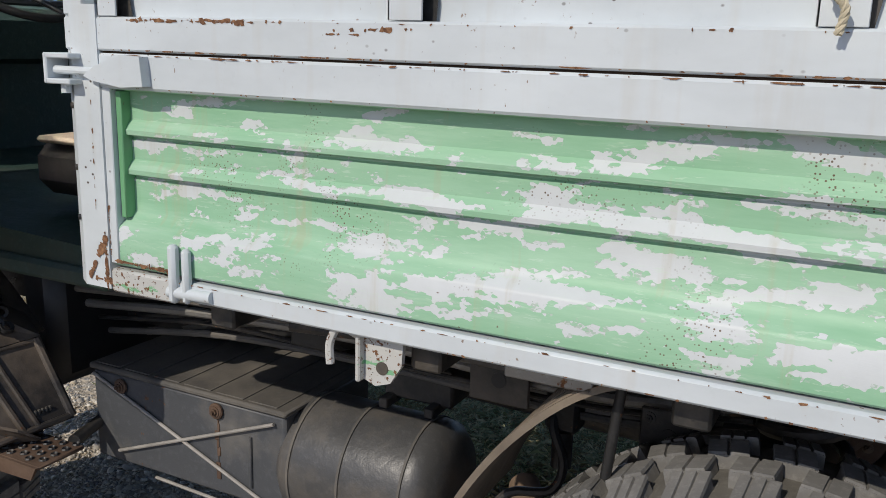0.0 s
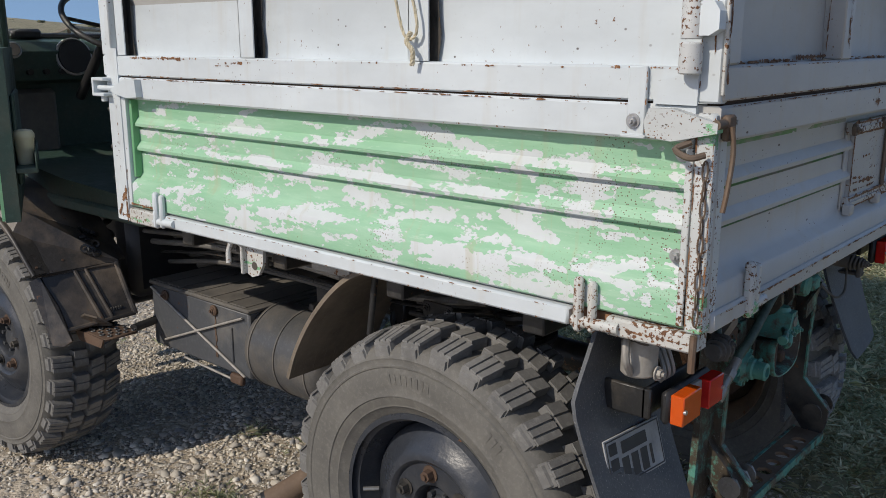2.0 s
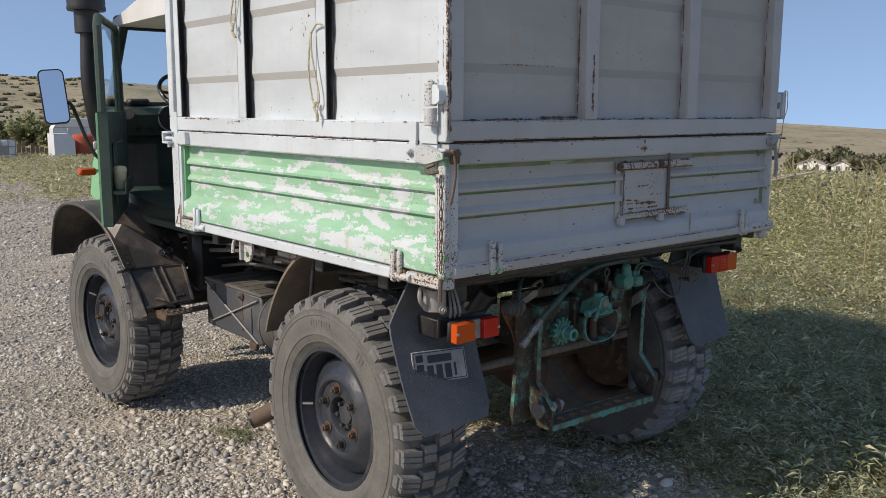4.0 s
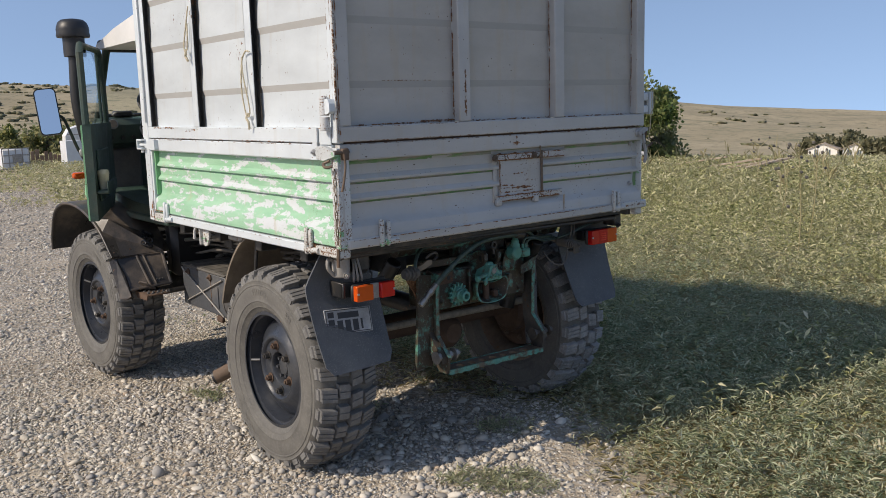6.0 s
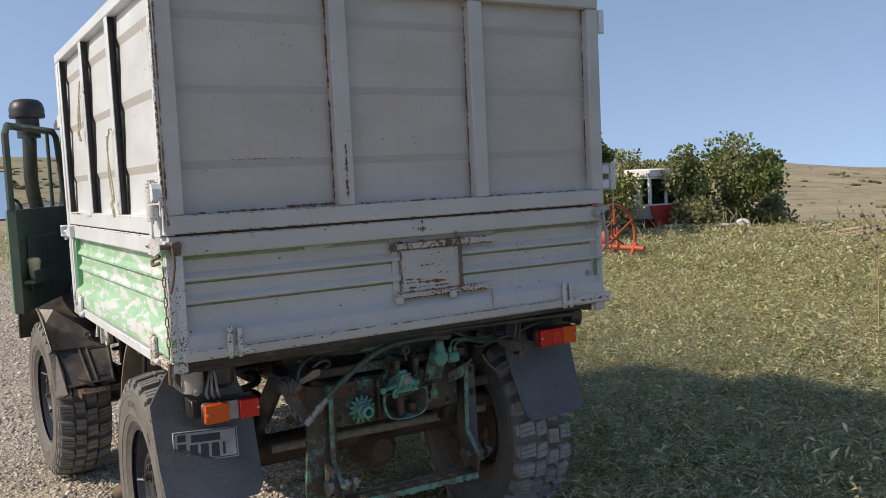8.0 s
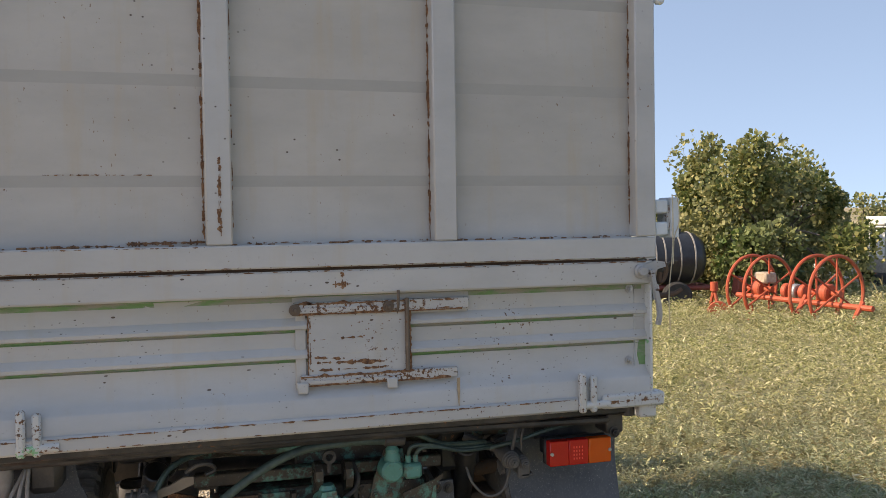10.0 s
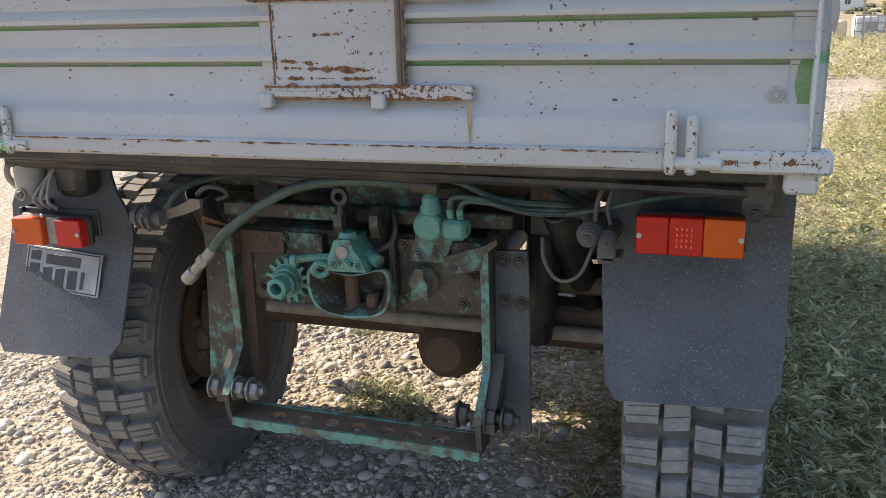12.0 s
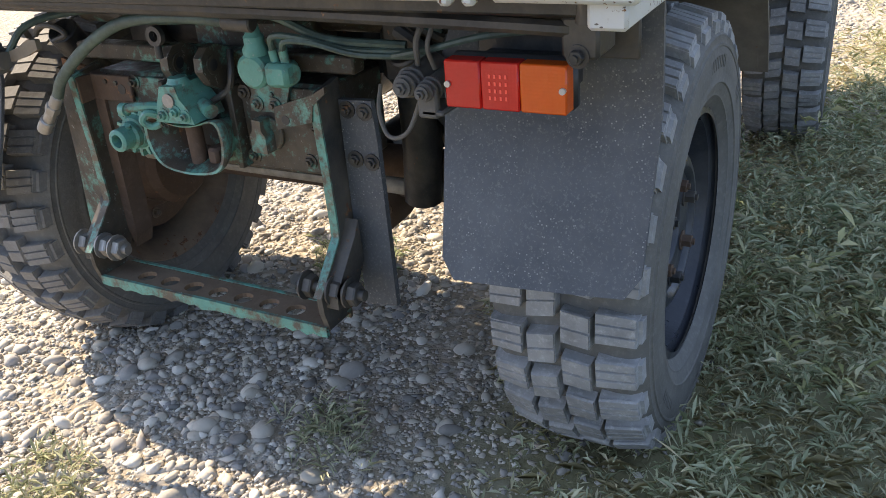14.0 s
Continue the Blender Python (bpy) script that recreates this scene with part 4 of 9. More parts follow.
part("claw", b, M_DRUST, latch_r, "dark greasy claw")
b = bmesh.new()
tube(b, [(0.70, 3.046, 1.410), (0.715, 3.080, 1.409), (0.72, 3.112, 1.415), (0.72, 3.134, 1.426)], (0.010, 0.006), 8)
part("hook", b, M_DRUST, latch_r, "dark outward hook")
b = bmesh.new()
tube(b, [(0.715, 3.078, 1.480), (0.72, 3.090, 1.500), (0.72, 3.104, 1.507), (0.72, 3.120, 1.508)], 0.0035, 6)
part("wire_hook", b, M_FRAME, latch_r)
b = bmesh.new()
prism(b, [(3.046, 1.44), (3.062, 1.442), (3.066, 1.428), (3.056, 1.418), (3.064, 1.402), (3.046, 1.396)], 0.69, 0.715, "x")
part("keeper", b, M_RUSTY, latch_r, "rusty keeper", False)

# strap that ties the upper board to the drop side
b = bmesh.new()
box(b, 0.566, 0.602, YL - 0.011, YL - 0.001, 1.452, 1.578, 0.002)
box(b, 0.556, 0.606, YL - 0.016, YL - 0.001, 1.449, 1.456, 0.002)
hexbolt(b, (0.580, YL - 0.011, 1.480), (0, -1, 0), 0.009, 0.011, 1)
part("strap", b, [M_WHITE, M_ZINC], side, "white steel strap with a bolt and rusty edges")
b = bmesh.new()
for i in range(9):
    z = 1.40 - i * 0.033
    m = pose(XR - 0.012, YL - 0.010, z, 0, 0, 90 * (i % 2))
    pts = [m @ Vector((0.005 * math.cos(a), 0, 0.019 * math.sin(a))) for a in np.linspace(0, 2 * math.pi, 12, endpoint=False)]
    tube(b, pts, 0.0018, 6, smooth_n=0, closed=True)
tube(b, [(XR - 0.012, YL - 0.01, 1.10), (XR - 0.012, YL - 0.012, 1.06), (XR - 0.012, YL - 0.012, 1.03)], 0.007, 8)
part("chain", b, M_CHAIN, truck, "thin rusty chain hanging at the corner")

# hatch in the tailgate
b = bmesh.new()
box(b, XR - 0.034, XR - 0.021, 2.052, 2.322, 1.236, 1.398, 0.002)
hatch = part("hatch", b, M_HATCH, tail, "small sliding hatch, rusty round its edge")
b = bmesh.new()
box(b, XR - 0.036, XR - 0.030, 2.020, 2.048, 1.205, 1.425, 0.002)
part("hatch_frame", b, M_TAIL, tail)
for y0, y1, z0, z1, mm in ((2.018, 2.486, 1.398, 1.428, M_RAIL), (2.03, 2.452, 1.214, 1.240, M_RAIL)):
    b = bmesh.new()
    box(b, XR - 0.034, XR - 0.015, y0, y1, z0, z1, 0.002)
    box(b, XR - 0.016, XR - 0.011, y0 + 0.01, y1 - 0.16, z0 + 0.004, z1 - 0.012, 0.001)
    rail = part("hatch_rail", b, mm, tail, "rust-edged hatch slide rail")
    for za, zb, ya, yb in ((z0 - 0.001, z0 + 0.005, y0, y1 - 0.02), (z1 - 0.004, z1 + 0.001, y0, y0 + 0.30)):
        b = bmesh.new()
        n = 40
        lo = [(ya + (yb - ya) * i / n, za - 0.002 * random.random()) for i in range(n + 1)]
        hi = [(ya + (yb - ya) * i / n, za + 0.0025 + 0.011 * max(0.0, noise.noise((i * 0.31, z0 * 9, za)) + 0.15 * noise.noise((i * 1.7, 1, za)))) for i in range(n + 1)]
        prism(b, lo + hi[::-1], XR - 0.0149, XR - 0.0143, "x")
        part("rust_line", b, M_FLAKE, rail, "brown rust along the rail", False)
for ya, yb in ((2.0485, 2.0530), (2.319, 2.325)):
    b = bmesh.new()
    zs = [1.240 + 0.158 * i / 24 for i in range(25)]
    prism(b, [(ya + 0.002 * random.random(), z) for z in zs] + [(yb - 0.004 * random.random() + 0.002, z) for z in zs[::-1]], XR - 0.0205, XR - 0.0195, "x")
    part("rust_line", b, M_FLAKE, hatch, "brown rust down the hatch's edge", False)
b = bmesh.new()
cyl(b, (XR - 0.014, 2.313, 1.24), (XR - 0.014, 2.313, 1.432), 0.006, seg=8)
tube(b, [(XR - 0.010, 2.285, 1.40), (XR + 0.006, 2.285, 1.415), (XR + 0.005, 2.286, 1.455)], 0.004, 6)
part("handle", b, M_CHAIN, hatch, "rusty pull rod")
for yy in (2.018, 2.262):
    b = bmesh.new()
    cyl(b, (XR - 0.016, yy, 1.411), (XR - 0.008, yy, 1.411), 0.015, seg=16)
    hexbolt(b, (XR - 0.010, yy, 1.411), (1, 0, 0), 0.008, 0.008)
    part("bolt", b, M_CHAIN, tail)
for yy in (2.035, 2.27):
    b = bmesh.new()
    box(b, XR - 0.026, XR - 0.004, yy - 0.014, yy + 0.014, 1.196, 1.224, 0.003)
    part("hatch_stop", b, M_TAIL, tail)


for yy, z0, z1, w in ((2.449, 1.135, 1.213, 0.009),):
    b = bmesh.new()
    prism(b, [(yy - w / 2, z1), (yy + w / 2, z1), (yy + w * 0.4, (z0 + z1) / 2), (yy + w * 0.15, z0), (yy - w * 0.1, z0 + 0.01), (yy - w * 0.45, (z0 + z1) / 2 + 0.01)], XR - 0.0025, XR - 0.0012, "x")
    part("rust_run", b, M_STAIN, tail, "brown run of rust below the hatch", False)


# tall upper boards
def panel(bm, a0, a1, face, axis, sign, z0, z1, creases, mi=0):
    """A thin sheet with shallow pressed grooves."""
    prof = [(-0.002, z0)]
    for zc in creases:
        prof += [(-0.009, zc - 0.014), (0, zc + 0.014)]
    prof.append((-0.008, z1))
    n = max(6, int(abs(a1 - a0) / 0.07))
    rows = []
    for i in range(n + 1):
        a = a0 + (a1 - a0) * i / n
        rows.append([bm.verts.new((a, face + sign * (o + 0.003 * noise.noise((a * 4, z * 6, 7 + face))), z) if axis == "y" else
                                  (face + sign * (o + 0.003 * noise.noise((a * 4, z * 6, 7 + face))), a, z)) for o, z in prof])
    for r0, r1 in zip(rows, rows[1:]):
        for j in range(len(prof) - 1):
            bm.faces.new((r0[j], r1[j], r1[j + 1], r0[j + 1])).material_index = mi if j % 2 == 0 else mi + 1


def groove_shade_mat():
    k = Mat("panel_groove_shade", 0.6)
    # darker than the sheets: the grooves' shade is put into this colour
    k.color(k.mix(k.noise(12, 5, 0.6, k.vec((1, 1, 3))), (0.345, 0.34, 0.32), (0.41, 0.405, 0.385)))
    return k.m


M_GROOVE_SHADE = groove_shade_mat()
ZT = 2.385
CREASES = (1.742, 1.992, 2.235)
EXT_F = -1.315


def upper_side(face, sign, label, mat):
    b = bmesh.new()
    box(b, EXT_F, 0.690, face - 0.05 * (sign > 0), face + 0.05 * (sign < 0), 1.516, 1.578, 0.004)
    ob = part("upper_board", b, mat, truck, label)
    b = bmesh.new()
    box(b, EXT_F, XR - 0.03, face - 0.05 * (sign > 0), face + 0.05 * (sign < 0), ZT - 0.05, ZT, 0.005)
    part("top_rail", b, mat, ob)
    inner = face - sign * 0.032
    for x0, x1 in ((EXT_F, EXT_F + 0.055), (EXT_F + 0.092, EXT_F + 0.14), (-0.598, -0.538), (0.012, 0.072), (0.694, XR + 0.002)):
        b = bmesh.new()
        lo, hi = sorted((face, inner))
        zb = 1.579 if x1 < 0.65 else 1.516
        if x1 > 0.65 or x0 < EXT_F + 0.01:
            box(b, x0, x1, lo, hi, zb, ZT - 0.051, 0.004)
        else:
            f0, f1 = (lo, lo + 0.004) if sign < 0 else (hi - 0.004, hi)
            box(b, x0, x1, f0, f1, zb, ZT - 0.051, 0.001)
            box(b, x0, x0 + 0.004, lo, hi, zb, ZT - 0.051, 0.001)
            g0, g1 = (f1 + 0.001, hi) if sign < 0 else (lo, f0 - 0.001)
            # web in chassis black, standing for the shade inside the open rib
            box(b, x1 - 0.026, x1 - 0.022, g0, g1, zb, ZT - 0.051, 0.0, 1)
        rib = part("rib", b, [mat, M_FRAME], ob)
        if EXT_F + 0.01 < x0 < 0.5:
            # dark wavy strip drawn in for the rib's shade on the sheet
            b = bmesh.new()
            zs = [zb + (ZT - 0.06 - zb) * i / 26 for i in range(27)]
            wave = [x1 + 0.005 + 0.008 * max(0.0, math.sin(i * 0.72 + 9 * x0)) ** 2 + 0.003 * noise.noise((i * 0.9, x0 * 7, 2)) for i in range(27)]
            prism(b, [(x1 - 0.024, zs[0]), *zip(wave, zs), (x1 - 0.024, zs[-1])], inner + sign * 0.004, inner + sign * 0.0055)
            part("rib_shade", b, M_FRAME, rib, "dark strip standing for the shade beside the rib", False)
    b = bmesh.new()
    panel(b, EXT_F + 0.01, 0.70, inner, "y", sign, 1.53, ZT - 0.02, CREASES)
    part("panel", b, [M_WHITE, M_GROOVE_SHADE], ob, "white sheet with pressed grooves")
    return ob


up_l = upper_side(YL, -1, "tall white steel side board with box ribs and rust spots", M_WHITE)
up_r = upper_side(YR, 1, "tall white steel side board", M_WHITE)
# rear upper board
b = bmesh.new()
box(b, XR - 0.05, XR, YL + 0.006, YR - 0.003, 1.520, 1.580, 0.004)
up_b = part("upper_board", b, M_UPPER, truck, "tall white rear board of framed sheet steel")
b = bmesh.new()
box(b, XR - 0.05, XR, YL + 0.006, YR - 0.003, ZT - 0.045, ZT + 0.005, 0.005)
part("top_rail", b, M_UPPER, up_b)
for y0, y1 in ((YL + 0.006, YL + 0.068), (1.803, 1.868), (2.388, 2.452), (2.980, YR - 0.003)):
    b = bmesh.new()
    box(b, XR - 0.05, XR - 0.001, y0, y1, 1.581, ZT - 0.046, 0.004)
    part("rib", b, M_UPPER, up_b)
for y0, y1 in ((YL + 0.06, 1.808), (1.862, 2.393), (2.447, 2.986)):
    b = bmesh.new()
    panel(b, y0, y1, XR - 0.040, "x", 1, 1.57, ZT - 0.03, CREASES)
    part("panel", b, [M_PANEL, M_GROOVE_SHADE], up_b, "pale grey sheet with pressed grooves")
    b = bmesh.new()
    n = int((y1 - y0) / 0.03)
    for i in range(n):
        if random.random() < 0.7:
            a = y0 + (y1 - y0) * i / n
            box(b, XR - 0.038, XR - 0.030, a, a + random.uniform(0.006, 0.034), 1.579, 1.579 + random.uniform(0.002, 0.007), 0.002)
    tagged(part("rust_bead", b, M_FLAKE, up_b, "rusted seam along the frame"), kind="stuff")
b = bmesh.new()
box(b, EXT_F, EXT_F + 0.04, YL + 0.055, YR - 0.055, 1.50, ZT - 0.05, 0.004)
part("front_board", b, M_WHITE, truck, "white headboard behind the cab")
# hinge sleeves of the rear board
b = bmesh.new()
cyl(b, (0.682, YL - 0.021, 1.624), (0.682, YL - 0.021, 1.694), 0.019, seg=20, bev=0.002)
cyl(b, (0.682, YL - 0.021, 1.566), (0.682, YL - 0.021, 1.619), 0.020, seg=20, bev=0.002)
cyl(b, (0.682, YL - 0.021, 1.690), (0.682, YL - 0.021, 1.700), 0.012, seg=14, bev=0.002)
part("hinge", b, M_RUSTW, up_b, "rust-stained sleeve hinge with an upright pin")
b = bmesh.new()
prism(b, [(0.690, 1.630), (0.690, 1.678), (0.704, 1.688), (0.722, 1.686), (0.733, 1.670), (0.733, 1.640), (0.716, 1.630)], YL - 0.030, YL - 0.001)
part("hinge_arm", b, M_WHITE, up_b, "white hinge arm", False)
b = bmesh.new()
prism(b, [(0.615, 1.512), (0.698, 1.512), (0.698, 1.580), (0.672, 1.580), (0.655, 1.560), (0.615, 1.552)], YL - 0.006, YL - 0.001)
part("hinge_plate", b, M_WHITE, up_l, "white plate carrying the lower sleeve", False)
for yy, s in ((YR, 1),):
    b = bmesh.new()
    for z0 in (1.582, 1.646):
        box(b, 0.636, XR - 0.012, yy + 0.001, yy + 0.044, z0, z0 + 0.040, 0.005)
    cyl(b, (0.633, yy + s * 0.018, 1.584), (0.633, yy + s * 0.018, 1.702), 0.019, seg=16, mi=1)
    box(b, 0.65, XR - 0.008, yy + 0.052, yy + 0.076, 1.576, 1.692, 0.003)
    box(b, 0.66, XR - 0.02, yy + 0.044, yy + 0.052, 1.60, 1.67, 0.0, 1)
    part("hinge", b, [M_WHITE, M_RUSTY], up_b, "heavy sleeve hinge of the rear board")
b = bmesh.new()
box(b, XR - 0.02, XR + 0.002, YR + 0.002, YR + 0.03, 2.24, 2.34, 0.006)
part("hinge", b, M_WHITE, up_b)
up_b.location.x = 0.006
# long thin rusty edge at the rear left corner
b = bmesh.new()
box(b, XR - 0.004, XR + 0.004, YL - 0.004, YL + 0.004, 1.53, ZT - 0.02, 0.002)
part("edge_angle", b, M_RUSTY, up_b, "rusty corner edge")

# dark seam behind the joint of the two boards
b = bmesh.new()
box(b, XR - 0.05, XR - 0.02, YL + 0.05, YR - 0.05, 1.495, 1.535, 0.002)
part("seam_strip", b, M_DRUST, up_b, "dark rusty strip inside the joint")
b = bmesh.new()
box(b, EXT_F + 0.06, 0.66, YL + 0.012, YL + 0.04, 1.495, 1.53, 0.002)
part("seam_strip", b, M_DRUST, up_l, "dark rusty strip inside the joint")


def rust_edge(parent, p0, p1, n, face, lmin=0.004, lmax=0.03, hmax=0.005):
    """Flakes of rust along an edge, in one mesh."""
    bm = bmesh.new()
    p0, p1 = Vector(p0), Vector(p1)
    d = (p1 - p0).normalized()
    f = Vector(face)
    u = d.cross(f).normalized()
    for i in range(int(n * 0.7)):
        c = p0.lerp(p1, random.random() if random.random() < 0.5 else (random.gauss(0.2, 0.12) if random.random() < 0.5 else random.gauss(0.75, 0.15)) % 1.0)
        L, h = lmin * 0.6 + (lmax - lmin) * random.random() ** 2.4, 0.001 + (hmax - 0.001) * random.random() ** 1.8
        k = []
        m = random.randint(7, 11)
        for q in range(m):
            a = 2 * math.pi * q / m
            rr = random.uniform(0.35, 1.0)
            k.append(c + d * (math.cos(a) * L * rr / 2) + u * (math.sin(a) * h * rr) + f * (0.0006 + 0.00002 * i))
        bm.faces.new([bm.verts.new(v) for v in k])
    ob = part("flaking_rust", bm, M_FLAKE, parent, "brown rust flakes along the edge", False)
    tagged(ob, kind="stuff")


yo, xo = (0, -1, 0), (1, 0, 0)
rust_edge(side, (XF + 0.08, YL, 1.5095), (0.60, YL, 1.5095), 120, yo, 0.006, 0.05, 0.003)
rust_edge(up_l, (EXT_F + 0.02, YL, 1.5185), (0.64, YL, 1.5185), 110, yo, 0.006, 0.05, 0.003)
rust_edge(up_l, (EXT_F + 0.14, YL, 1.573), (0.62, YL, 1.573), 46, yo, 0.005, 0.02, 0.004)
rust_edge(up_l, (-1.12, YL, 1.574), (-0.90, YL, 1.574), 26, yo, 0.008, 0.035, 0.006)
rust_edge(up_l, (-0.72, YL, 1.556), (-0.62, YL, 1.556), 10, yo, 0.008, 0.035, 0.006)
rust_edge(side, (XF + 0.1, YL, 1.4505), (0.64, YL, 1.4505), 50, yo, 0.004, 0.016, 0.003)
rust_edge(truck, (XF + 0.25, YL - 0.004, 1.0945), (0.45, YL - 0.004, 1.0945), 70, yo, 0.004, 0.03, 0.003)
rust_edge(truck, (XF + 0.03, YL - 0.002, 1.072), (XF + 0.235, YL - 0.002, 1.072), 46, yo, 0.01, 0.05, 0.012)
rust_edge(truck, (-0.5, YL - 0.004, 1.064), (0.44, YL - 0.004, 1.064), 40, yo, 0.004, 0.025, 0.003)
rust_edge(truck, (0.54, YL - 0.004, 1.078), (XR - 0.02, YL - 0.004, 1.078), 40, yo, 0.006, 0.03, 0.010)
rust_edge(tail, (XR, YL + 0.03, 1.510), (XR, YR - 0.03, 1.510), 150, xo, 0.006, 0.05, 0.003)
rust_edge(up_b, (XR, YL + 0.02, 1.5225), (XR, YR - 0.02, 1.5225), 130, xo, 0.006, 0.05, 0.003)
rust_edge(up_b, (XR, YL + 0.05, 1.577), (XR, 1.80, 1.577), 46, xo, 0.006, 0.03, 0.003)
rust_edge(up_b, (XR, 1.84, 1.60), (XR, 1.84, 1.78), 34, xo, 0.008, 0.04, 0.006)
rust_edge(up_b, (XR - 0.039, 1.42, 1.757), (XR - 0.039, 1.70, 1.757), 40, xo, 0.006, 0.03, 0.003)
rust_edge(tail, (XR, 2.14, 1.46), (XR, 2.14, 1.505), 16, xo, 0.008, 0.03, 0.010)
rust_edge(tail, (XR - 0.004, YL + 0.05, 1.107), (XR - 0.004, YR - 0.03, 1.107), 190, xo, 0.006, 0.06, 0.003)
rust_edge(truck, (XR + 0.006, YL + 0.04, 1.130), (XR + 0.006, 2.79, 1.130), 260, xo, 0.006, 0.06, 0.004)
rust_edge(truck, (XR + 0.006, YL + 0.04, 1.102), (XR + 0.006, 2.79, 1.102), 60, xo, 0.004, 0.03, 0.003)
rust_edge(truck, (XR + 0.006, 2.88, 1.116), (XR + 0.006, YR + 0.015, 1.116), 26, xo, 0.006, 0.03, 0.010)
rust_edge(tail, (XR - 0.021, 2.06, 1.252), (XR - 0.021, 2.31, 1.252), 30, xo, 0.008, 0.04, 0.006)
rust_edge(tail, (XR - 0.021, 2.07, 1.285), (XR - 0.021, 2.15, 1.280), 18, xo, 0.01, 0.05, 0.006)
rust_edge(tail, (XR - 0.021, 2.057, 1.25), (XR - 0.021, 2.057, 1.39), 24, xo, 0.008, 0.03, 0.004)
rust_edge(tail, (XR - 0.015, 2.02, 1.402), (XR - 0.015, 2.48, 1.402), 50, xo, 0.01, 0.05, 0.006)
rust_edge(tail, (XR - 0.015, 2.03, 1.424), (XR - 0.015, 2.48, 1.424), 40, xo, 0.01, 0.05, 0.005)
rust_edge(tail, (XR - 0.015, 2.04, 1.236), (XR - 0.015, 2.44, 1.236), 40, xo, 0.01, 0.05, 0.005)
rust_edge(truck, (XR - 0.002, YL - 0.004, 1.11), (XR - 0.002, YL - 0.004, 1.50), 60, yo, 0.006, 0.04, 0.004)
rust_edge(truck, (0.701, YL - 0.004, 1.11), (0.701, YL - 0.004, 1.49), 50, yo, 0.006, 0.05, 0.003)
rust_edge(truck, (0.714, YL - 0.004, 1.11), (0.718, YL - 0.004, 1.45), 50, yo, 0.003, 0.012, 0.005)
rust_edge(up_b, (XR + 0.004, YL + 0.001, 1.54), (XR + 0.004, YL + 0.001, 2.36), 130, xo, 0.008, 0.06, 0.003)
rust_edge(up_l, (0.698, YL, 1.54), (0.698, YL, 2.3), 60, yo, 0.008, 0.05, 0.004)
rust_edge(up_l, (0.722, YL, 1.54), (0.722, YL, 2.3), 70, yo, 0.008, 0.06, 0.003)
rust_edge(up_l, (0.56, YL - 0.010, 1.459), (0.606, YL - 0.010, 1.459), 14, yo, 0.006, 0.02, 0.003)
rust_edge(up_l, (0.603, YL - 0.010, 1.46), (0.603, YL - 0.010, 1.57), 16, yo, 0.006, 0.02, 0.003)
rust_edge(up_l, (0.52, YL, 1.575), (0.66, YL, 1.575), 20, yo, 0.006, 0.03, 0.004)
rust_edge(side, (XF + 0.078, YL, 1.12), (XF + 0.078, YL, 1.22), 20, yo, 0.006, 0.03, 0.006)
rust_edge(truck, (XF + 0.066, YL - 0.002, 1.06), (XF + 0.066, YL - 0.002, 1.17), 60, yo, 0.006, 0.05, 0.010)
rust_edge(truck, (XF + 0.045, YL - 0.002, 1.2), (XF + 0.05, YL - 0.002, 1.44), 16, yo, 0.006, 0.03, 0.003)

for yy, n, h in ((1.799, 170, 0.0065), (1.871, 46, 0.003), (2.384, 150, 0.006), (2.455, 40, 0.003), (2.976, 150, 0.0055)):
    rust_edge(up_b, (XR - 0.0365, yy, 1.60), (XR - 0.0365, yy, 2.32), n, xo, 0.012, 0.08, h)
rust_edge(up_b, (XR - 0.0365, 1.62, 1.588), (XR - 0.0365, 1.80, 1.590), 60, xo, 0.012, 0.06, 0.010)
rust_edge(up_b, (XR - 0.0365, 1.40, 1.584), (XR - 0.0365, 1.60, 1.584), 50, xo, 0.012, 0.05, 0.006)
rust_edge(up_b, (XR - 0.0385, 1.88, 1.585), (XR - 0.0385, 2.38, 1.585), 40, xo, 0.006, 0.04, 0.004)
rust_edge(up_b, (XR - 0.0385, 2.46, 1.585), (XR - 0.0385, 2.97, 1.585), 30, xo, 0.006, 0.03, 0.003)
rust_edge(up_b, (XR, YL + 0.012, 1.54), (XR, YL + 0.012, 2.36), 120, xo, 0.010, 0.09, 0.006)
rust_edge(up_b, (XR - 0.001, 1.835, 1.62), (XR - 0.001, 1.838, 1.80), 40, xo, 0.010, 0.05, 0.008)
rust_edge(tail, (XR - 0.021, 2.07, 1.272), (XR - 0.021, 2.24, 1.268), 40, xo, 0.012, 0.07, 0.010)
rust_edge(tail, (XR - 0.021, 2.06, 1.33), (XR - 0.021, 2.20, 1.335), 14, xo, 0.010, 0.05, 0.006)
rust_edge(tail, (XR, 2.12, 1.475), (XR, 2.16, 1.475), 26, xo, 0.008, 0.03, 0.012)
rust_edge(up_l, (-1.15, YL, 1.572), (-0.85, YL, 1.572), 46, yo, 0.010, 0.05, 0.008)
rust_edge(up_l, (-0.70, YL, 1.562), (-0.55, YL, 1.566), 14, yo, 0.010, 0.04, 0.008)
rust_edge(side, (XF + 0.09, YL, 1.115), (XF + 0.25, YL, 1.112), 50, yo, 0.012, 0.06, 0.010)
rust_edge(truck, (XF + 0.02, YL - 0.003, 1.075), (XF + 0.07, YL - 0.003, 1.16), 40, yo, 0.010, 0.04, 0.012)

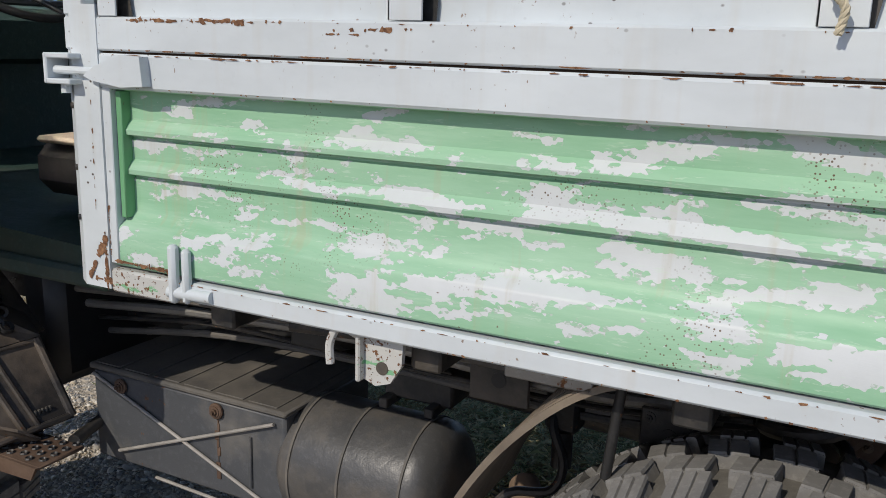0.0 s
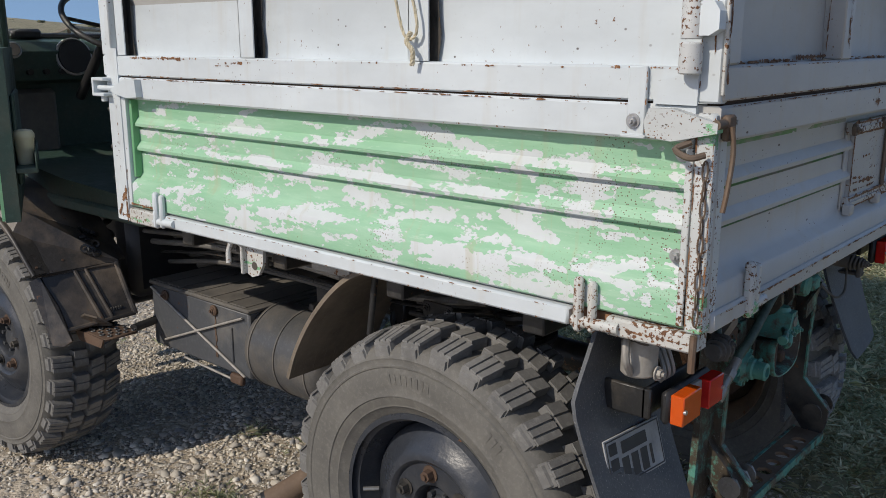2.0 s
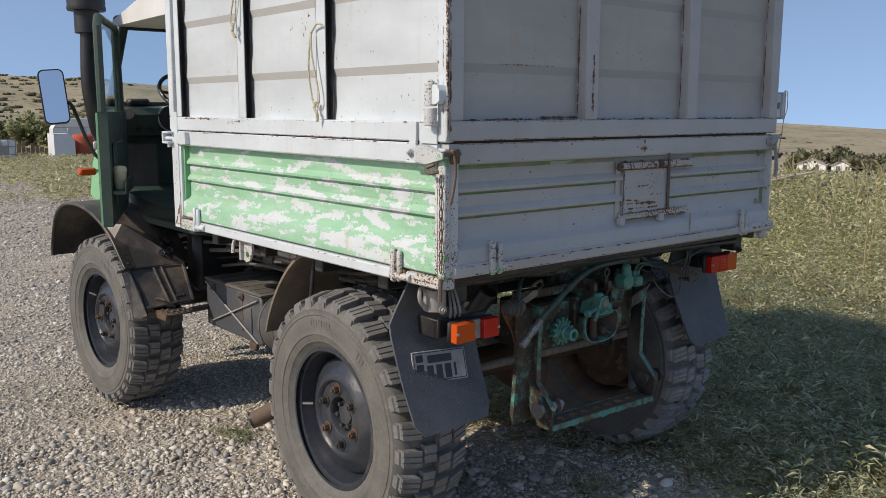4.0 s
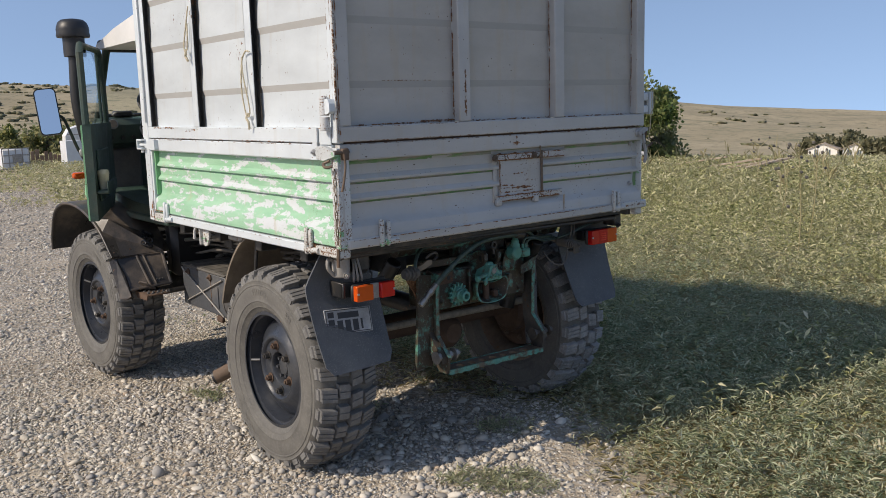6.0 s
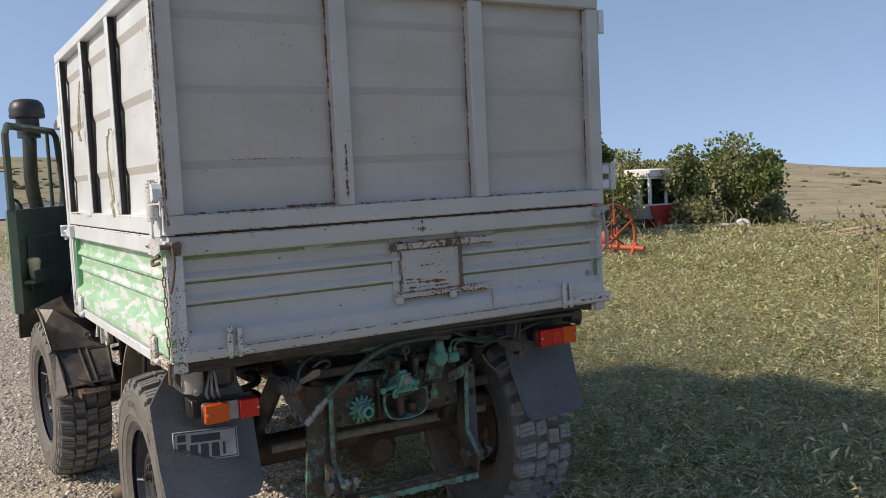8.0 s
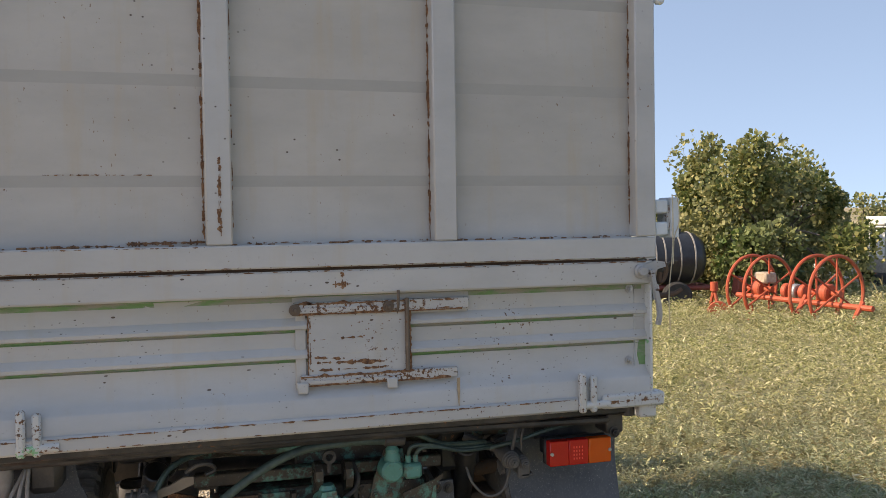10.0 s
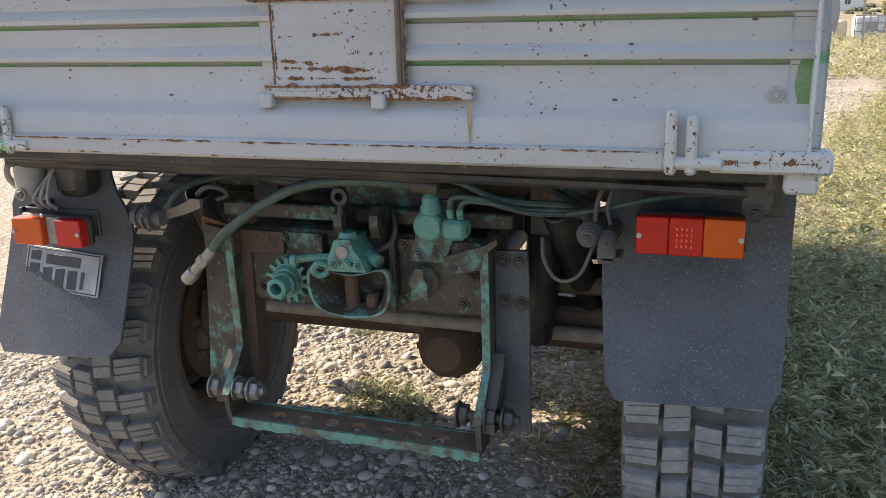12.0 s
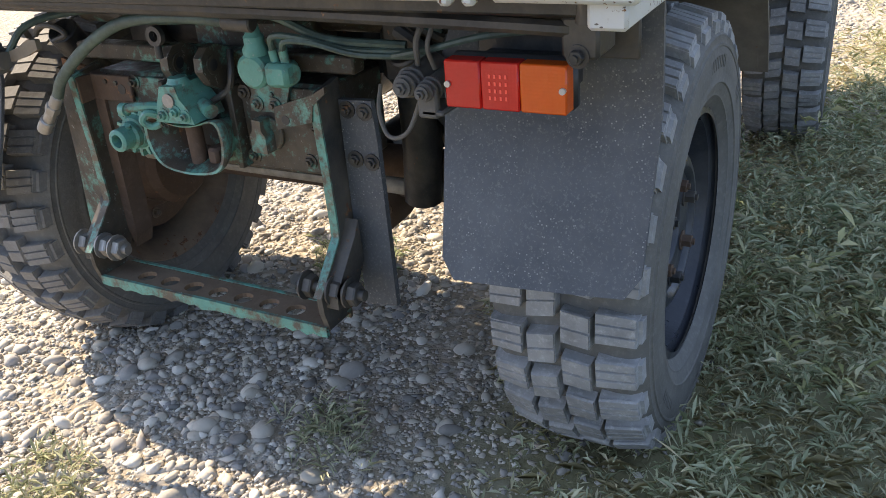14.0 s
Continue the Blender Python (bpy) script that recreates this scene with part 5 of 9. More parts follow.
# ---- beneath the bed ----
# tool box with a wire cross on its face
tbx = bmesh.new()
box(tbx, -1.665, -1.045, 1.495, 1.86, 0.455, 0.702, 0.008)
tool_box = part("tool_box", tbx, M_BOX, truck, "black sheet steel box with scratched lid")
b = bmesh.new()
box(b, -1.672, -1.038, 1.488, 1.865, 0.700, 0.716, 0.005)
lid = part("lid", b, M_DUSTY, tool_box, "dusty ribbed lid")
for i in range(6):
    b = bmesh.new()
    box(b, -1.655 + i * 0.1, -1.57 + i * 0.1, 1.50, 1.85, 0.7155, 0.719, 0.001)
    part("rib", b, M_DUSTY, lid)
for p0, p1 in (((-1.655, 1.488, 0.690), (-1.075, 1.488, 0.462)), ((-1.575, 1.486, 0.492), (-1.07, 1.486, 0.682)), ((-1.45, 1.488, 0.448), (-1.13, 1.488, 0.436))):
    b = bmesh.new()
    cyl(b, p0, p1, 0.0045, seg=8)
    part("brace_wire", b, M_ALU, tool_box, "worn steel brace")
for xx, zz in ((-1.56, 0.672), (-1.245, 0.675)):
    b = bmesh.new()
    cyl(b, (xx, 1.495, zz), (xx, 1.484, zz), 0.020, seg=18, bev=0.003)
    hexbolt(b, (xx, 1.485, zz), (0, -1, 0), 0.009, 0.008)
    part("knob", b, M_DRUST, tool_box, "rusty lid knob")
b = bmesh.new()
for i in range(8):
    box(b, -1.249 + random.uniform(-0.006, 0.004), -1.243 + random.uniform(-0.003, 0.006), 1.4925, 1.496, 0.495 + i * 0.0205, 0.519 + i * 0.0205, 0.001)
part("rust_streak", b, M_DRUST, tool_box, "rust crack down the face")
b = bmesh.new()
cyl(b, (-1.145, 1.492, 0.50), (-1.145, 1.492, 0.63), 0.004, seg=8)
part("wire_pin", b, M_BOX, tool_box)
b = bmesh.new()
box(b, -1.155, -1.085, 1.478, 1.50, 0.425, 0.462, 0.006)
part("foot_plate", b, M_DRUST, tool_box, "rust-brown foot plate")

# air reservoir
b = bmesh.new()
lathe(b, [(0.0, 0.0), (0.07, 0.004), (0.125, 0.018), (0.150, 0.045), (0.153, 0.07), (0.153, 0.365), (0.150, 0.39), (0.125, 0.417), (0.07, 0.431), (0.0, 0.435)], pose(-1.09, 1.62, 0.565, 0, 90, 0), 44)
tank_ob = part("air_tank", b, M_TANK, truck, "dusty dark air reservoir cylinder")
for xx in (-1.02, -0.885, -0.73):
    b = bmesh.new()
    lathe(b, [(0.1525, -0.004), (0.1565, -0.003), (0.1565, 0.003), (0.1525, 0.004)], pose(xx, 1.62, 0.565, 0, 90, 0), 44, 0, False)
    part("weld_band", b, M_DUSTY, tank_ob)
b = bmesh.new()
for xx in (-0.86, -0.74):
    box(b, xx - 0.012, xx + 0.012, 1.62, 1.80, 0.72, 0.745, 0.003)
box(b, -0.88, -0.70, 1.66, 1.80, 0.735, 0.83, 0.006)
part("tank_bracket", b, M_FRAME, tank_ob)

# pipes and cables along the chassis
for i in range(9):
    b = bmesh.new()
    y0, z0 = 1.44 + 0.034 * i, 0.99 - 0.030 * (i % 5) - 0.008 * i
    tube(b, [(-1.75, y0 + 0.06, z0 - 0.05 - 0.01 * i), (-1.30, y0 + 0.02, z0 - 0.015), (-0.85, y0 + 0.01 * (i % 3), z0 - 0.01 * (i % 2)), (-0.35, y0 + 0.03, z0 - 0.02), (-0.05, y0 + 0.05, z0 + 0.01)], 0.006 + 0.003 * (i % 3), 8)
    part("chassis_pipe", b, (M_FRAME, M_DUSTY, M_STEEL)[i % 3], truck)
for xx, zz, w in ((-0.98, 0.93, 0.10), (-0.52, 0.90, 0.13), (-0.18, 0.86, 0.11)):
    b = bmesh.new()
    box(b, xx - w / 2, xx + w / 2, 1.50, 1.508, zz - 0.05, zz + 0.05, 0.004)
    cyl(b, (xx, 1.499, zz), (xx, 1.498, zz), 0.016, seg=14, mi=1)
    for s in (-0.35, 0.35):
        hexbolt(b, (xx + s * w, 1.50, zz + 0.03), (0, -1, 0), 0.008, 0.008)
    part("pipe_bracket", b, [M_FRAME, M_BLACKP], truck)

# hook plate, straps and small brackets under the sill
b = bmesh.new()
prism(b, [(-0.655, 1.062), (-0.655, 0.975), (-0.63, 0.965), (-0.60, 0.975), (-0.578, 1.01), (-0.575, 1.062)], 1.212, 1.222)
box(b, -0.662, -0.652, 1.195, 1.25, 0.972, 1.062, 0.003)
tube(b, [(-0.662, 1.205, 1.055), (-0.695, 1.20, 1.066), (-0.712, 1.195, 1.035), (-0.708, 1.19, 0.998)], 0.008, 8)
cyl(b, (-0.616, 1.2115, 1.0), (-0.616, 1.2105, 1.0), 0.012, seg=14, mi=1)
cyl(b, (-0.576, 1.217, 1.055), (-0.50, 1.23, 1.05), 0.007, seg=10, mi=1)
part("tie_bracket", b, [M_RUSTY, M_FRAME], truck, "rust-chipped steel tie-down bracket", False)
b = bmesh.new()
box(b, -0.40, -0.25, 1.235, 1.262, 1.022, 1.044, 0.003)
part("strap_plate", b, M_STEEL, truck, "bare drilled steel strip")
b = bmesh.new()
cyl(b, (-0.22, 1.30, 1.03), (-0.235, 1.29, 0.86), 0.009, seg=10)
part("stay_rod", b, M_FRAME, truck)
b = bmesh.new()
tube(b, [(-0.42, 1.62, 0.86), (-0.43, 1.58, 0.80), (-0.40, 1.57, 0.72), (-0.42, 1.56, 0.66), (-0.50, 1.55, 0.64), (-0.53, 1.54, 0.60), (-0.48, 1.52, 0.56), (-0.40, 1.55, 0.55)], 0.010, 8)
box(b, -0.45, -0.38, 1.58, 1.64, 0.78, 0.87, 0.008)
cyl(b, (-0.415, 1.60, 0.70), (-0.415, 1.60, 0.78), 0.022, seg=14)
part("brake_valve", b, M_FRAME, truck, "valve with a looped brake hose")
b = bmesh.new()
box(b, -0.62, -0.12, 1.70, 1.745, 0.80, 0.985, 0.01)
cyl(b, (-0.40, 1.695, 0.90), (-0.40, 1.75, 0.90), 0.02, seg=16)
part("side_plate", b, M_BOX, truck, "drilled black chassis plate")
b = bmesh.new()
for zz in (1.0, 1.03):
    box(b, -1.05, -0.35, 1.45, 1.50, zz - 0.012, zz, 0.003)
for yy in (1.40, 1.43, 1.46):
    cyl(b, (-0.95, yy, 0.965), (-0.55, yy + 0.02, 0.985), 0.012, seg=8)
part("tilt_linkage", b, M_FRAME, truck, "greasy rods under the bed")

# curved guard ahead of the rear wheel
b = bmesh.new()
GP = [(-0.515, 0.676), (-0.478, 0.765), (-0.415, 0.865), (-0.335, 0.955), (-0.255, 1.018), (-0.17, 1.055)]
strip(b, spline([(u, 1.235, v) for u, v in GP], 4), (0, 0.34, 0), 0.012)
guard = part("rear_guard", b, M_MUD, truck, "mud-caked curved rubber guard ahead of the wheel")
for i in range(9):
    b = bmesh.new()
    tube(b, [(u - 0.001, 1.25 + 0.0375 * i, v + 0.0115) for u, v in GP], 0.006, 6, smooth_n=3)
    part("ridge", b, M_MUD, guard)
guard2 = copy_thing(guard, pose(0, 1.48, 0))

# exhaust tail pipe
b = bmesh.new()
path = spline([(-0.595, 1.205, 0.272), (-0.575, 1.235, 0.288), (-0.52, 1.33, 0.345), (-0.47, 1.46, 0.43), (-0.46, 1.60, 0.50), (-0.55, 1.75, 0.55)], 6)
tube(b, path, 0.037, 18, smooth_n=0)
part("exhaust_pipe", b, M_PIPE, truck, "rust-brown exhaust tail pipe")
# shallow cup, coloured black to stand for the unlit bore
b = bmesh.new()
d = (path[0] - path[1]).normalized()
lathe(b, [(0.037, 0.0), (0.037, 0.012), (0.032, 0.012), (0.031, 0.0015), (0.0, 0.001)], frame_of(path[0], path[0] + d)[0], 20, 0, False)
part("pipe_bore", b, M_BLACKP, truck, "shallow pipe mouth, black for the dark inside")

# mud flaps, number plate, rear lamps
def flap_x(z, zb, xb):
    """Where a mud flap hangs: straight at the top, swung out to xb at its lower edge."""
    s = min(max((0.90 - z) / (0.90 - zb), 0), 1)
    return 0.492 + (xb - 0.492) * s ** 1.15


def flap(left, right, zb, xb, skew, label):
    """A hanging rubber sheet; left and right are (y, z) edges from the bottom up."""
    bm = bmesh.new()
    rows, n, m = [], 14, 10
    top = left[-1][1]
    for i in range(n + 1):
        z = zb + (top - zb) * i / n
        ya = float(np.interp(z, [q[1] for q in left], [q[0] for q in left]))
        yb = float(np.interp(z, [q[1] for q in right], [q[0] for q in right]))
        row = []
        for j in range(m + 1):
            y = ya + (yb - ya) * j / m
            x = flap_x(z, zb, xb) + skew * (y - ya) * (1 - i / n) + 0.006 * math.sin((y - ya) * 9 + 0.6) * (1 - i / n)
            row.append((bm.verts.new((x, y, z)), bm.verts.new((x - 0.009, y, z))))
        rows.append(row)
    for r0, r1 in zip(rows, rows[1:]):
        for p, q in ((0, 1), (m, m - 1)):
            bm.faces.new((r0[p][0], r0[p][1], r1[p][1], r1[p][0]))
        for j in range(m):
            bm.faces.new((r0[j][0], r0[j + 1][0], r1[j + 1][0], r1[j][0]))
            bm.faces.new((r0[j][1], r1[j][1], r1[j + 1][1], r0[j + 1][1]))
    for row in (rows[0], rows[-1]):
        for j in range(m):
            bm.faces.new((row[j][0], row[j][1], row[j + 1][1], row[j + 1][0]))
    return part("mud_flap", bm, M_FLAP, truck, label)


flap_l = flap([(1.185, 0.562), (1.158, 0.585), (1.152, 0.70), (1.150, 0.92), (1.235, 1.055)], [(1.480, 0.562), (1.507, 0.585), (1.512, 0.86), (1.465, 0.96), (1.455, 1.055)], 0.562, 0.632, -0.06,
              "black rubber mud flap with a number plate")
flap_r = flap([(2.715, 0.595), (2.690, 0.618), (2.672, 0.80), (2.660, 0.95), (2.70, 1.055)], [(3.01, 0.595), (3.032, 0.618), (3.036, 0.85), (3.036, 1.055)], 0.595, 0.606, -0.085,
              "plain black rubber mud flap, dusty and scuffed")
pm = pose(0.5425, 1.322, 0.757, -4, -17.5, 0) @ pose(0, 0, 0, 90, 0, 90)
b = bmesh.new()
box(b, -0.115, 0.115, -0.054, 0.054, -0.002, 0.002, 0.0015, 0, pm)
plate = part("number_plate", b, M_PLATEW, flap_l, "worn pale number plate with dark bars")
for x0, x1, y0, y1 in ((-0.110, 0.110, 0.047, 0.050), (-0.110, 0.110, -0.050, -0.047), (-0.110, -0.107, -0.049, 0.049), (0.107, 0.110, -0.049, 0.049),
                       (-0.052, 0.052, 0.012, 0.038), (-0.058, -0.030, -0.044, 0.004), (-0.020, 0.008, -0.044, 0.004), (0.018, 0.046, -0.044, 0.004), (0.058, 0.068, -0.040, 0.004),
                       (-0.100, -0.070, 0.018, 0.042), (-0.100, -0.070, -0.014, 0.010), (-0.100, -0.070, -0.044, -0.020)):
    b = bmesh.new()
    box(b, x0, x1, y0, y1, 0.0022, 0.0034, 0.0005, 0, pm)
    part("plate_bar", b, M_PLATEB, plate)


M_DOT = plain("bright_red_prism", (0.95, 0.10, 0.07), 0.25, 0, 0.05)


def tail_lamp(y0, y1, z0, z1, x, amber_first, hang):
    bm = bmesh.new()
    box(bm, x - 0.022, x, y0 - 0.004, y1 + 0.004, z0 - 0.004, z1 + 0.004, 0.008)
    lamp = part("tail_lamp", bm, M_BLACKP, truck, "red and amber rear lamp cluster on a bracket")
    w = (y1 - y0)
    cuts = [(0, 0.36, M_RED), (0.361, 0.568, M_ALU), (0.57, 1.0, M_AMBER)] if amber_first else [(0, 0.305, M_RED), (0.309, 0.625, M_RED), (0.629, 1.0, M_AMBER)]
    if amber_first:
        cuts = [(1 - q, 1 - p, m) for p, q, m in cuts]
    for p, q, m in cuts:
        bm = bmesh.new()
        box(bm, x, x + (0.012 if m is M_ALU else 0.030), y0 + p * w, y0 + q * w, z0, z1, 0.0025)
        ln = part("lens", bm, m, lamp, "amber lens" if m is M_AMBER else "red lens" if m is M_RED else "open bulb holder")
    if not amber_first:
        for i in range(4):
            for j in range(4):
                bm = bmesh.new()
                yy, zz = y0 + (0.385 + 0.045 * i) * w, z0 + (z1 - z0) * (0.26 + 0.15 * j)
                box(bm, x + 0.0302, x + 0.0312, yy - 0.0016, yy + 0.0016, zz - 0.003, zz + 0.003, 0.0)
                part("prism_dot", bm, M_DOT, ln)
    for p in (0.03, 0.97):
        bm = bmesh.new()
        cyl(bm, (x + 0.028, y0 + p * w, (z0 + z1) / 2), (x + 0.034, y0 + p * w, (z0 + z1) / 2), 0.005, seg=10)
        part("screw", bm, M_ZINC, lamp)
    bm = bmesh.new()
    if hang < 0:
        box(bm, x - 0.17, x - 0.03, y0 - 0.03, y0 - 0.018, z0 + 0.01, z1 + 0.01, 0.003)
        box(bm, x - 0.05, x - 0.04, y0 - 0.03, y1, z0 + 0.01, z1 + 0.01, 0.003)
        box(bm, x - 0.15, x - 0.06, y0 + 0.05, y0 + 0.14, z1 + 0.03, 1.06, 0.02)
    else:
        box(bm, x - 0.10, x - 0.05, y0 + 0.02, y1 - 0.02, z0 + 0.012, z1 - 0.012, 0.003)
        box(bm, x - 0.10, x - 0.092, y0, y1 + 0.07, z1 - 0.02, 1.06, 0.003)
    part("bracket", bm, M_FRAME, lamp)
    return lamp


lamp_l = tail_lamp(1.297, 1.489, 0.857, 0.922, 0.628, True, -1)
lamp_r = tail_lamp(2.747, 2.941, 0.920, 0.993, 0.618, False, 1)
b = bmesh.new()
for i in range(3):
    tube(b, [(0.585, 1.33 + 0.02 * i, 0.93), (0.60, 1.32 + 0.02 * i, 0.955), (0.57, 1.34 + 0.01 * i, 1.0 + 0.01 * i), (0.53, 1.36, 1.04)], 0.005, 6)
part("lamp_wire", b, M_ALU, lamp_l, "grey lamp wires")
b = bmesh.new()
cyl(b, (0.56, 1.285, 0.955), (0.56, 1.285, 1.055), 0.038, seg=20, bev=0.005)
tube(b, [(0.56, 1.25, 0.965), (0.565, 1.22, 1.0), (0.56, 1.225, 1.035), (0.55, 1.25, 1.03)], 0.008, 8)
hexbolt(b, (0.60, 1.285, 0.965), (1, 0, 0), 0.010, 0.012)
part("bed_socket", b, M_ALU, truck, "grey scuffed tipping socket at the bed corner")
b = bmesh.new()
box(b, 0.56, 0.64, 2.93, 2.985, 1.0, 1.06, 0.005)
hexbolt(b, (0.64, 2.955, 1.005), (1, 0, 0), 0.011, 0.014)
cyl(b, (0.67, 2.985, 1.06), (0.67, 2.985, 1.10), 0.022, seg=16)
part("bed_socket", b, M_FRAME, truck, "black mounting block at the bed corner")

# ---- rear linkage ----
b = bmesh.new()
box(b, 0.30, 0.49, 1.82, 2.42, 0.700, 0.886, 0.008)
beam = part("crossbeam", b, M_TEALG, truck, "greasy sea-green rear crossbeam with bolts")
for y0, y1, x1 in ((2.215, 2.405, 0.497), (1.83, 2.02, 0.497), (2.022, 2.036, 0.520), (2.196, 2.210, 0.520)):
    b = bmesh.new()
    box(b, 0.488, x1, y0, y1, 0.712, 0.880, 0.002)
    part("face_plate", b, M_TEALG, beam)
for yy, zz in ((1.862, 0.868), (1.892, 0.866), (1.862, 0.742), (1.935, 0.868), (2.225, 0.865), (2.225, 0.735), (2.30, 0.868), (2.36, 0.735), (2.385, 0.80)):
    b = bmesh.new()
    hexbolt(b, (0.497, yy, zz), (1, 0, 0), 0.010, 0.009)
    part("bolt", b, M_TEALG, beam)
b = bmesh.new()
box(b, 0.435, 0.475, 1.76, 2.47, 0.905, 0.940, 0.004)
cyl(b, (0.36, 1.70, 1.0), (0.36, 2.75, 1.0), 0.042, seg=18)
box(b, 0.33, 0.42, 2.05, 2.35, 0.886, 0.99, 0.01)
part("cross_tube", b, M_TEALG, truck, "dark green cross bar and tube")
for yy in (2.095, 2.180):
    b = bmesh.new()
    prism(b, [(0.43, 0.872), (0.505, 0.868), (0.545, 0.890), (0.562, 0.918), (0.560, 0.944), (0.540, 0.960), (0.512, 0.962), (0.475, 0.945)], yy - 0.010, yy + 0.010)
    for s in (-1, 1):
        lathe(b, [(0.012, 0), (0.019, 0), (0.019, 0.003), (0.012, 0.003)], Matrix.Translation((0.531, yy + s * 0.010, 0.926)) @ pose(0, 0, 0, -90 * s, 0, 0), 18, 0, False)
        cyl(b, (0.531, yy + s * 0.0098, 0.926), (0.531, yy + s * 0.0106, 0.926), 0.012, seg=16, mi=1)
    part("top_link_lug", b, [M_TEALG, M_BLACKP], truck, "worn steel top-link lug with an eye", False)
# splined shaft with toothed cover
b = bmesh.new()
gy, gz = 1.946, 0.772
n = 14
prof = []
for i in range(n):
    for f, r in ((0.0, 0.040), (0.22, 0.041), (0.34, 0.055), (0.62, 0.055), (0.74, 0.041)):
        a = 2 * math.pi * (i + f) / n
        prof.append((gy + r * math.cos(a), gz + r * math.sin(a)))
prism(b, prof, 0.517, 0.531, "x")
cyl(b, (0.485, gy, gz), (0.519, gy, gz), 0.036, seg=20)
cyl(b, (0.530, gy, gz), (0.542, gy, gz), 0.038, 0.033, seg=24)
pto = part("shaft_gear", b, M_TEALB, truck, "sea-green toothed cover ring of the drive shaft", False)
b = bmesh.new()
lathe(b, [(0.030, 0.0), (0.029, 0.020), (0.024, 0.024), (0.024, 0.052), (0.020, 0.055), (0.014, 0.055), (0.013, 0.02), (0.0, 0.02)], pose(0.534, gy, gz - 0.003, 0, 90, 0), 22)
cyl(b, (0.560, gy + 0.012, gz + 0.018), (0.566, gy + 0.016, gz + 0.026), 0.006, seg=8)
part("shaft_stub", b, M_TEALB, pto)
# trailer jaw: a bell mouth, wider than high, with a sagging upper lip
b = bmesh.new()
ring_o = [(2.022, 0.770), (2.021, 0.800), (2.028, 0.824), (2.050, 0.826), (2.080, 0.816), (2.118, 0.811), (2.158, 0.816), (2.190, 0.828), (2.212, 0.826), (2.219, 0.800), (2.217, 0.765), (2.206, 0.735), (2.180, 0.718), (2.118, 0.711), (2.060, 0.718), (2.034, 0.736)]
for _ in range(2):
    ring_o = [(p[0] * f + q[0] * (1 - f), p[1] * f + q[1] * (1 - f)) for p, q in zip(ring_o, ring_o[1:] + ring_o[:1]) for f in (0.75, 0.25)]
cy, cz = 2.119, 0.770
rows = []
for x, s in ((0.470, 0.62), (0.500, 0.70), (0.545, 0.93), (0.562, 1.02), (0.572, 1.045), (0.578, 1.02), (0.577, 0.95), (0.560, 0.86), (0.520, 0.66), (0.492, 0.55), (0.482, 0.40)):
    rows.append([b.verts.new((x, cy + (yy - cy) * s, cz + (zz - cz) * s)) for yy, zz in ring_o])
for ri, (r0, r1) in enumerate(zip(rows, rows[1:])):
    for i in range(len(ring_o)):
        j = (i + 1) % len(ring_o)
        b.faces.new((r0[i], r0[j], r1[j], r1[i])).material_index = (0, 0, 0, 0, 0, 0, 2, 2, 1, 1)[ri]
b.faces.new(rows[-1]).material_index = 1
b.faces.new(rows[0][::-1])
jaw = part("trailer_jaw", b, [M_TEALC, M_DRUST, M_TEALG], truck, "sea-green bell-mouthed trailer coupling, rusty inside")
b = bmesh.new()
cyl(b, (0.535, 2.112, 0.722), (0.535, 2.112, 0.815), 0.017, seg=18)
box(b, 0.505, 0.555, 2.150, 2.178, 0.728, 0.762, 0.006)
part("coupling_pin", b, M_DRUST, jaw, "rusty coupling pin")
b = bmesh.new()
prism(b, [(2.072, 0.822), (2.080, 0.850), (2.092, 0.880), (2.098, 0.894), (2.136, 0.896), (2.142, 0.872), (2.160, 0.852), (2.170, 0.824)], 0.500, 0.590, "x")
cyl(b, (0.556, 2.117, 0.892), (0.556, 2.117, 0.906), 0.024, 0.018, seg=16)
cyl(b, (0.586, 2.117, 0.868), (0.594, 2.117, 0.868), 0.014, seg=14, mi=1)
for yy, zz in ((2.095, 0.838), (2.150, 0.838), (2.128, 0.846)):
    hexbolt(b, (0.589, yy, zz), (1, 0, 0), 0.009, 0.010)
cyl(b, (0.545, 2.160, 0.850), (0.560, 2.190, 0.842), 0.015, seg=12)
head = part("coupling_head", b, [M_TEALB, M_STEEL], jaw, "sea-green locking head")
b = bmesh.new()
tube(b, [(0.575, 2.085, 0.850), (0.592, 2.052, 0.853), (0.600, 2.022, 0.850), (0.602, 2.008, 0.846)], 0.009, 8)
tube(b, [(0.582, 2.080, 0.832), (0.600, 2.062, 0.842), (0.604, 2.050, 0.826), (0.592, 2.060, 0.812), (0.582, 2.078, 0.818)], 0.0075, 8)
cyl(b, (0.602, 2.012, 0.846), (0.602, 1.998, 0.846), 0.013, seg=12)
part("lever", b, M_TEALB, head, "sea-green release lever")
b = bmesh.new()
tube(b, [(0.525, 2.165, 0.850), (0.515, 2.200, 0.872), (0.510, 2.212, 0.905), (0.49, 2.20, 0.945)], 0.007, 8)
part("grease_pipe", b, M_FRAME, jaw)
# seven-pin socket on its plate
b = bmesh.new()
prism(b, [(2.290, 0.975), (2.345, 0.975), (2.352, 0.905), (2.325, 0.834), (2.243, 0.832), (2.258, 0.895)], 0.500, 0.508, "x")
for yy in (2.262, 2.304):
    hexbolt(b, (0.508, yy, 0.848), (1, 0, 0), 0.010, 0.009)
socket = part("trailer_socket", b, M_TEAL, truck, "sea-green trailer socket on a bracket plate")
b = bmesh.new()
cyl(b, (0.510, 2.302, 0.928), (0.562, 2.304, 0.925), 0.036, 0.033, seg=22, bev=0.006)
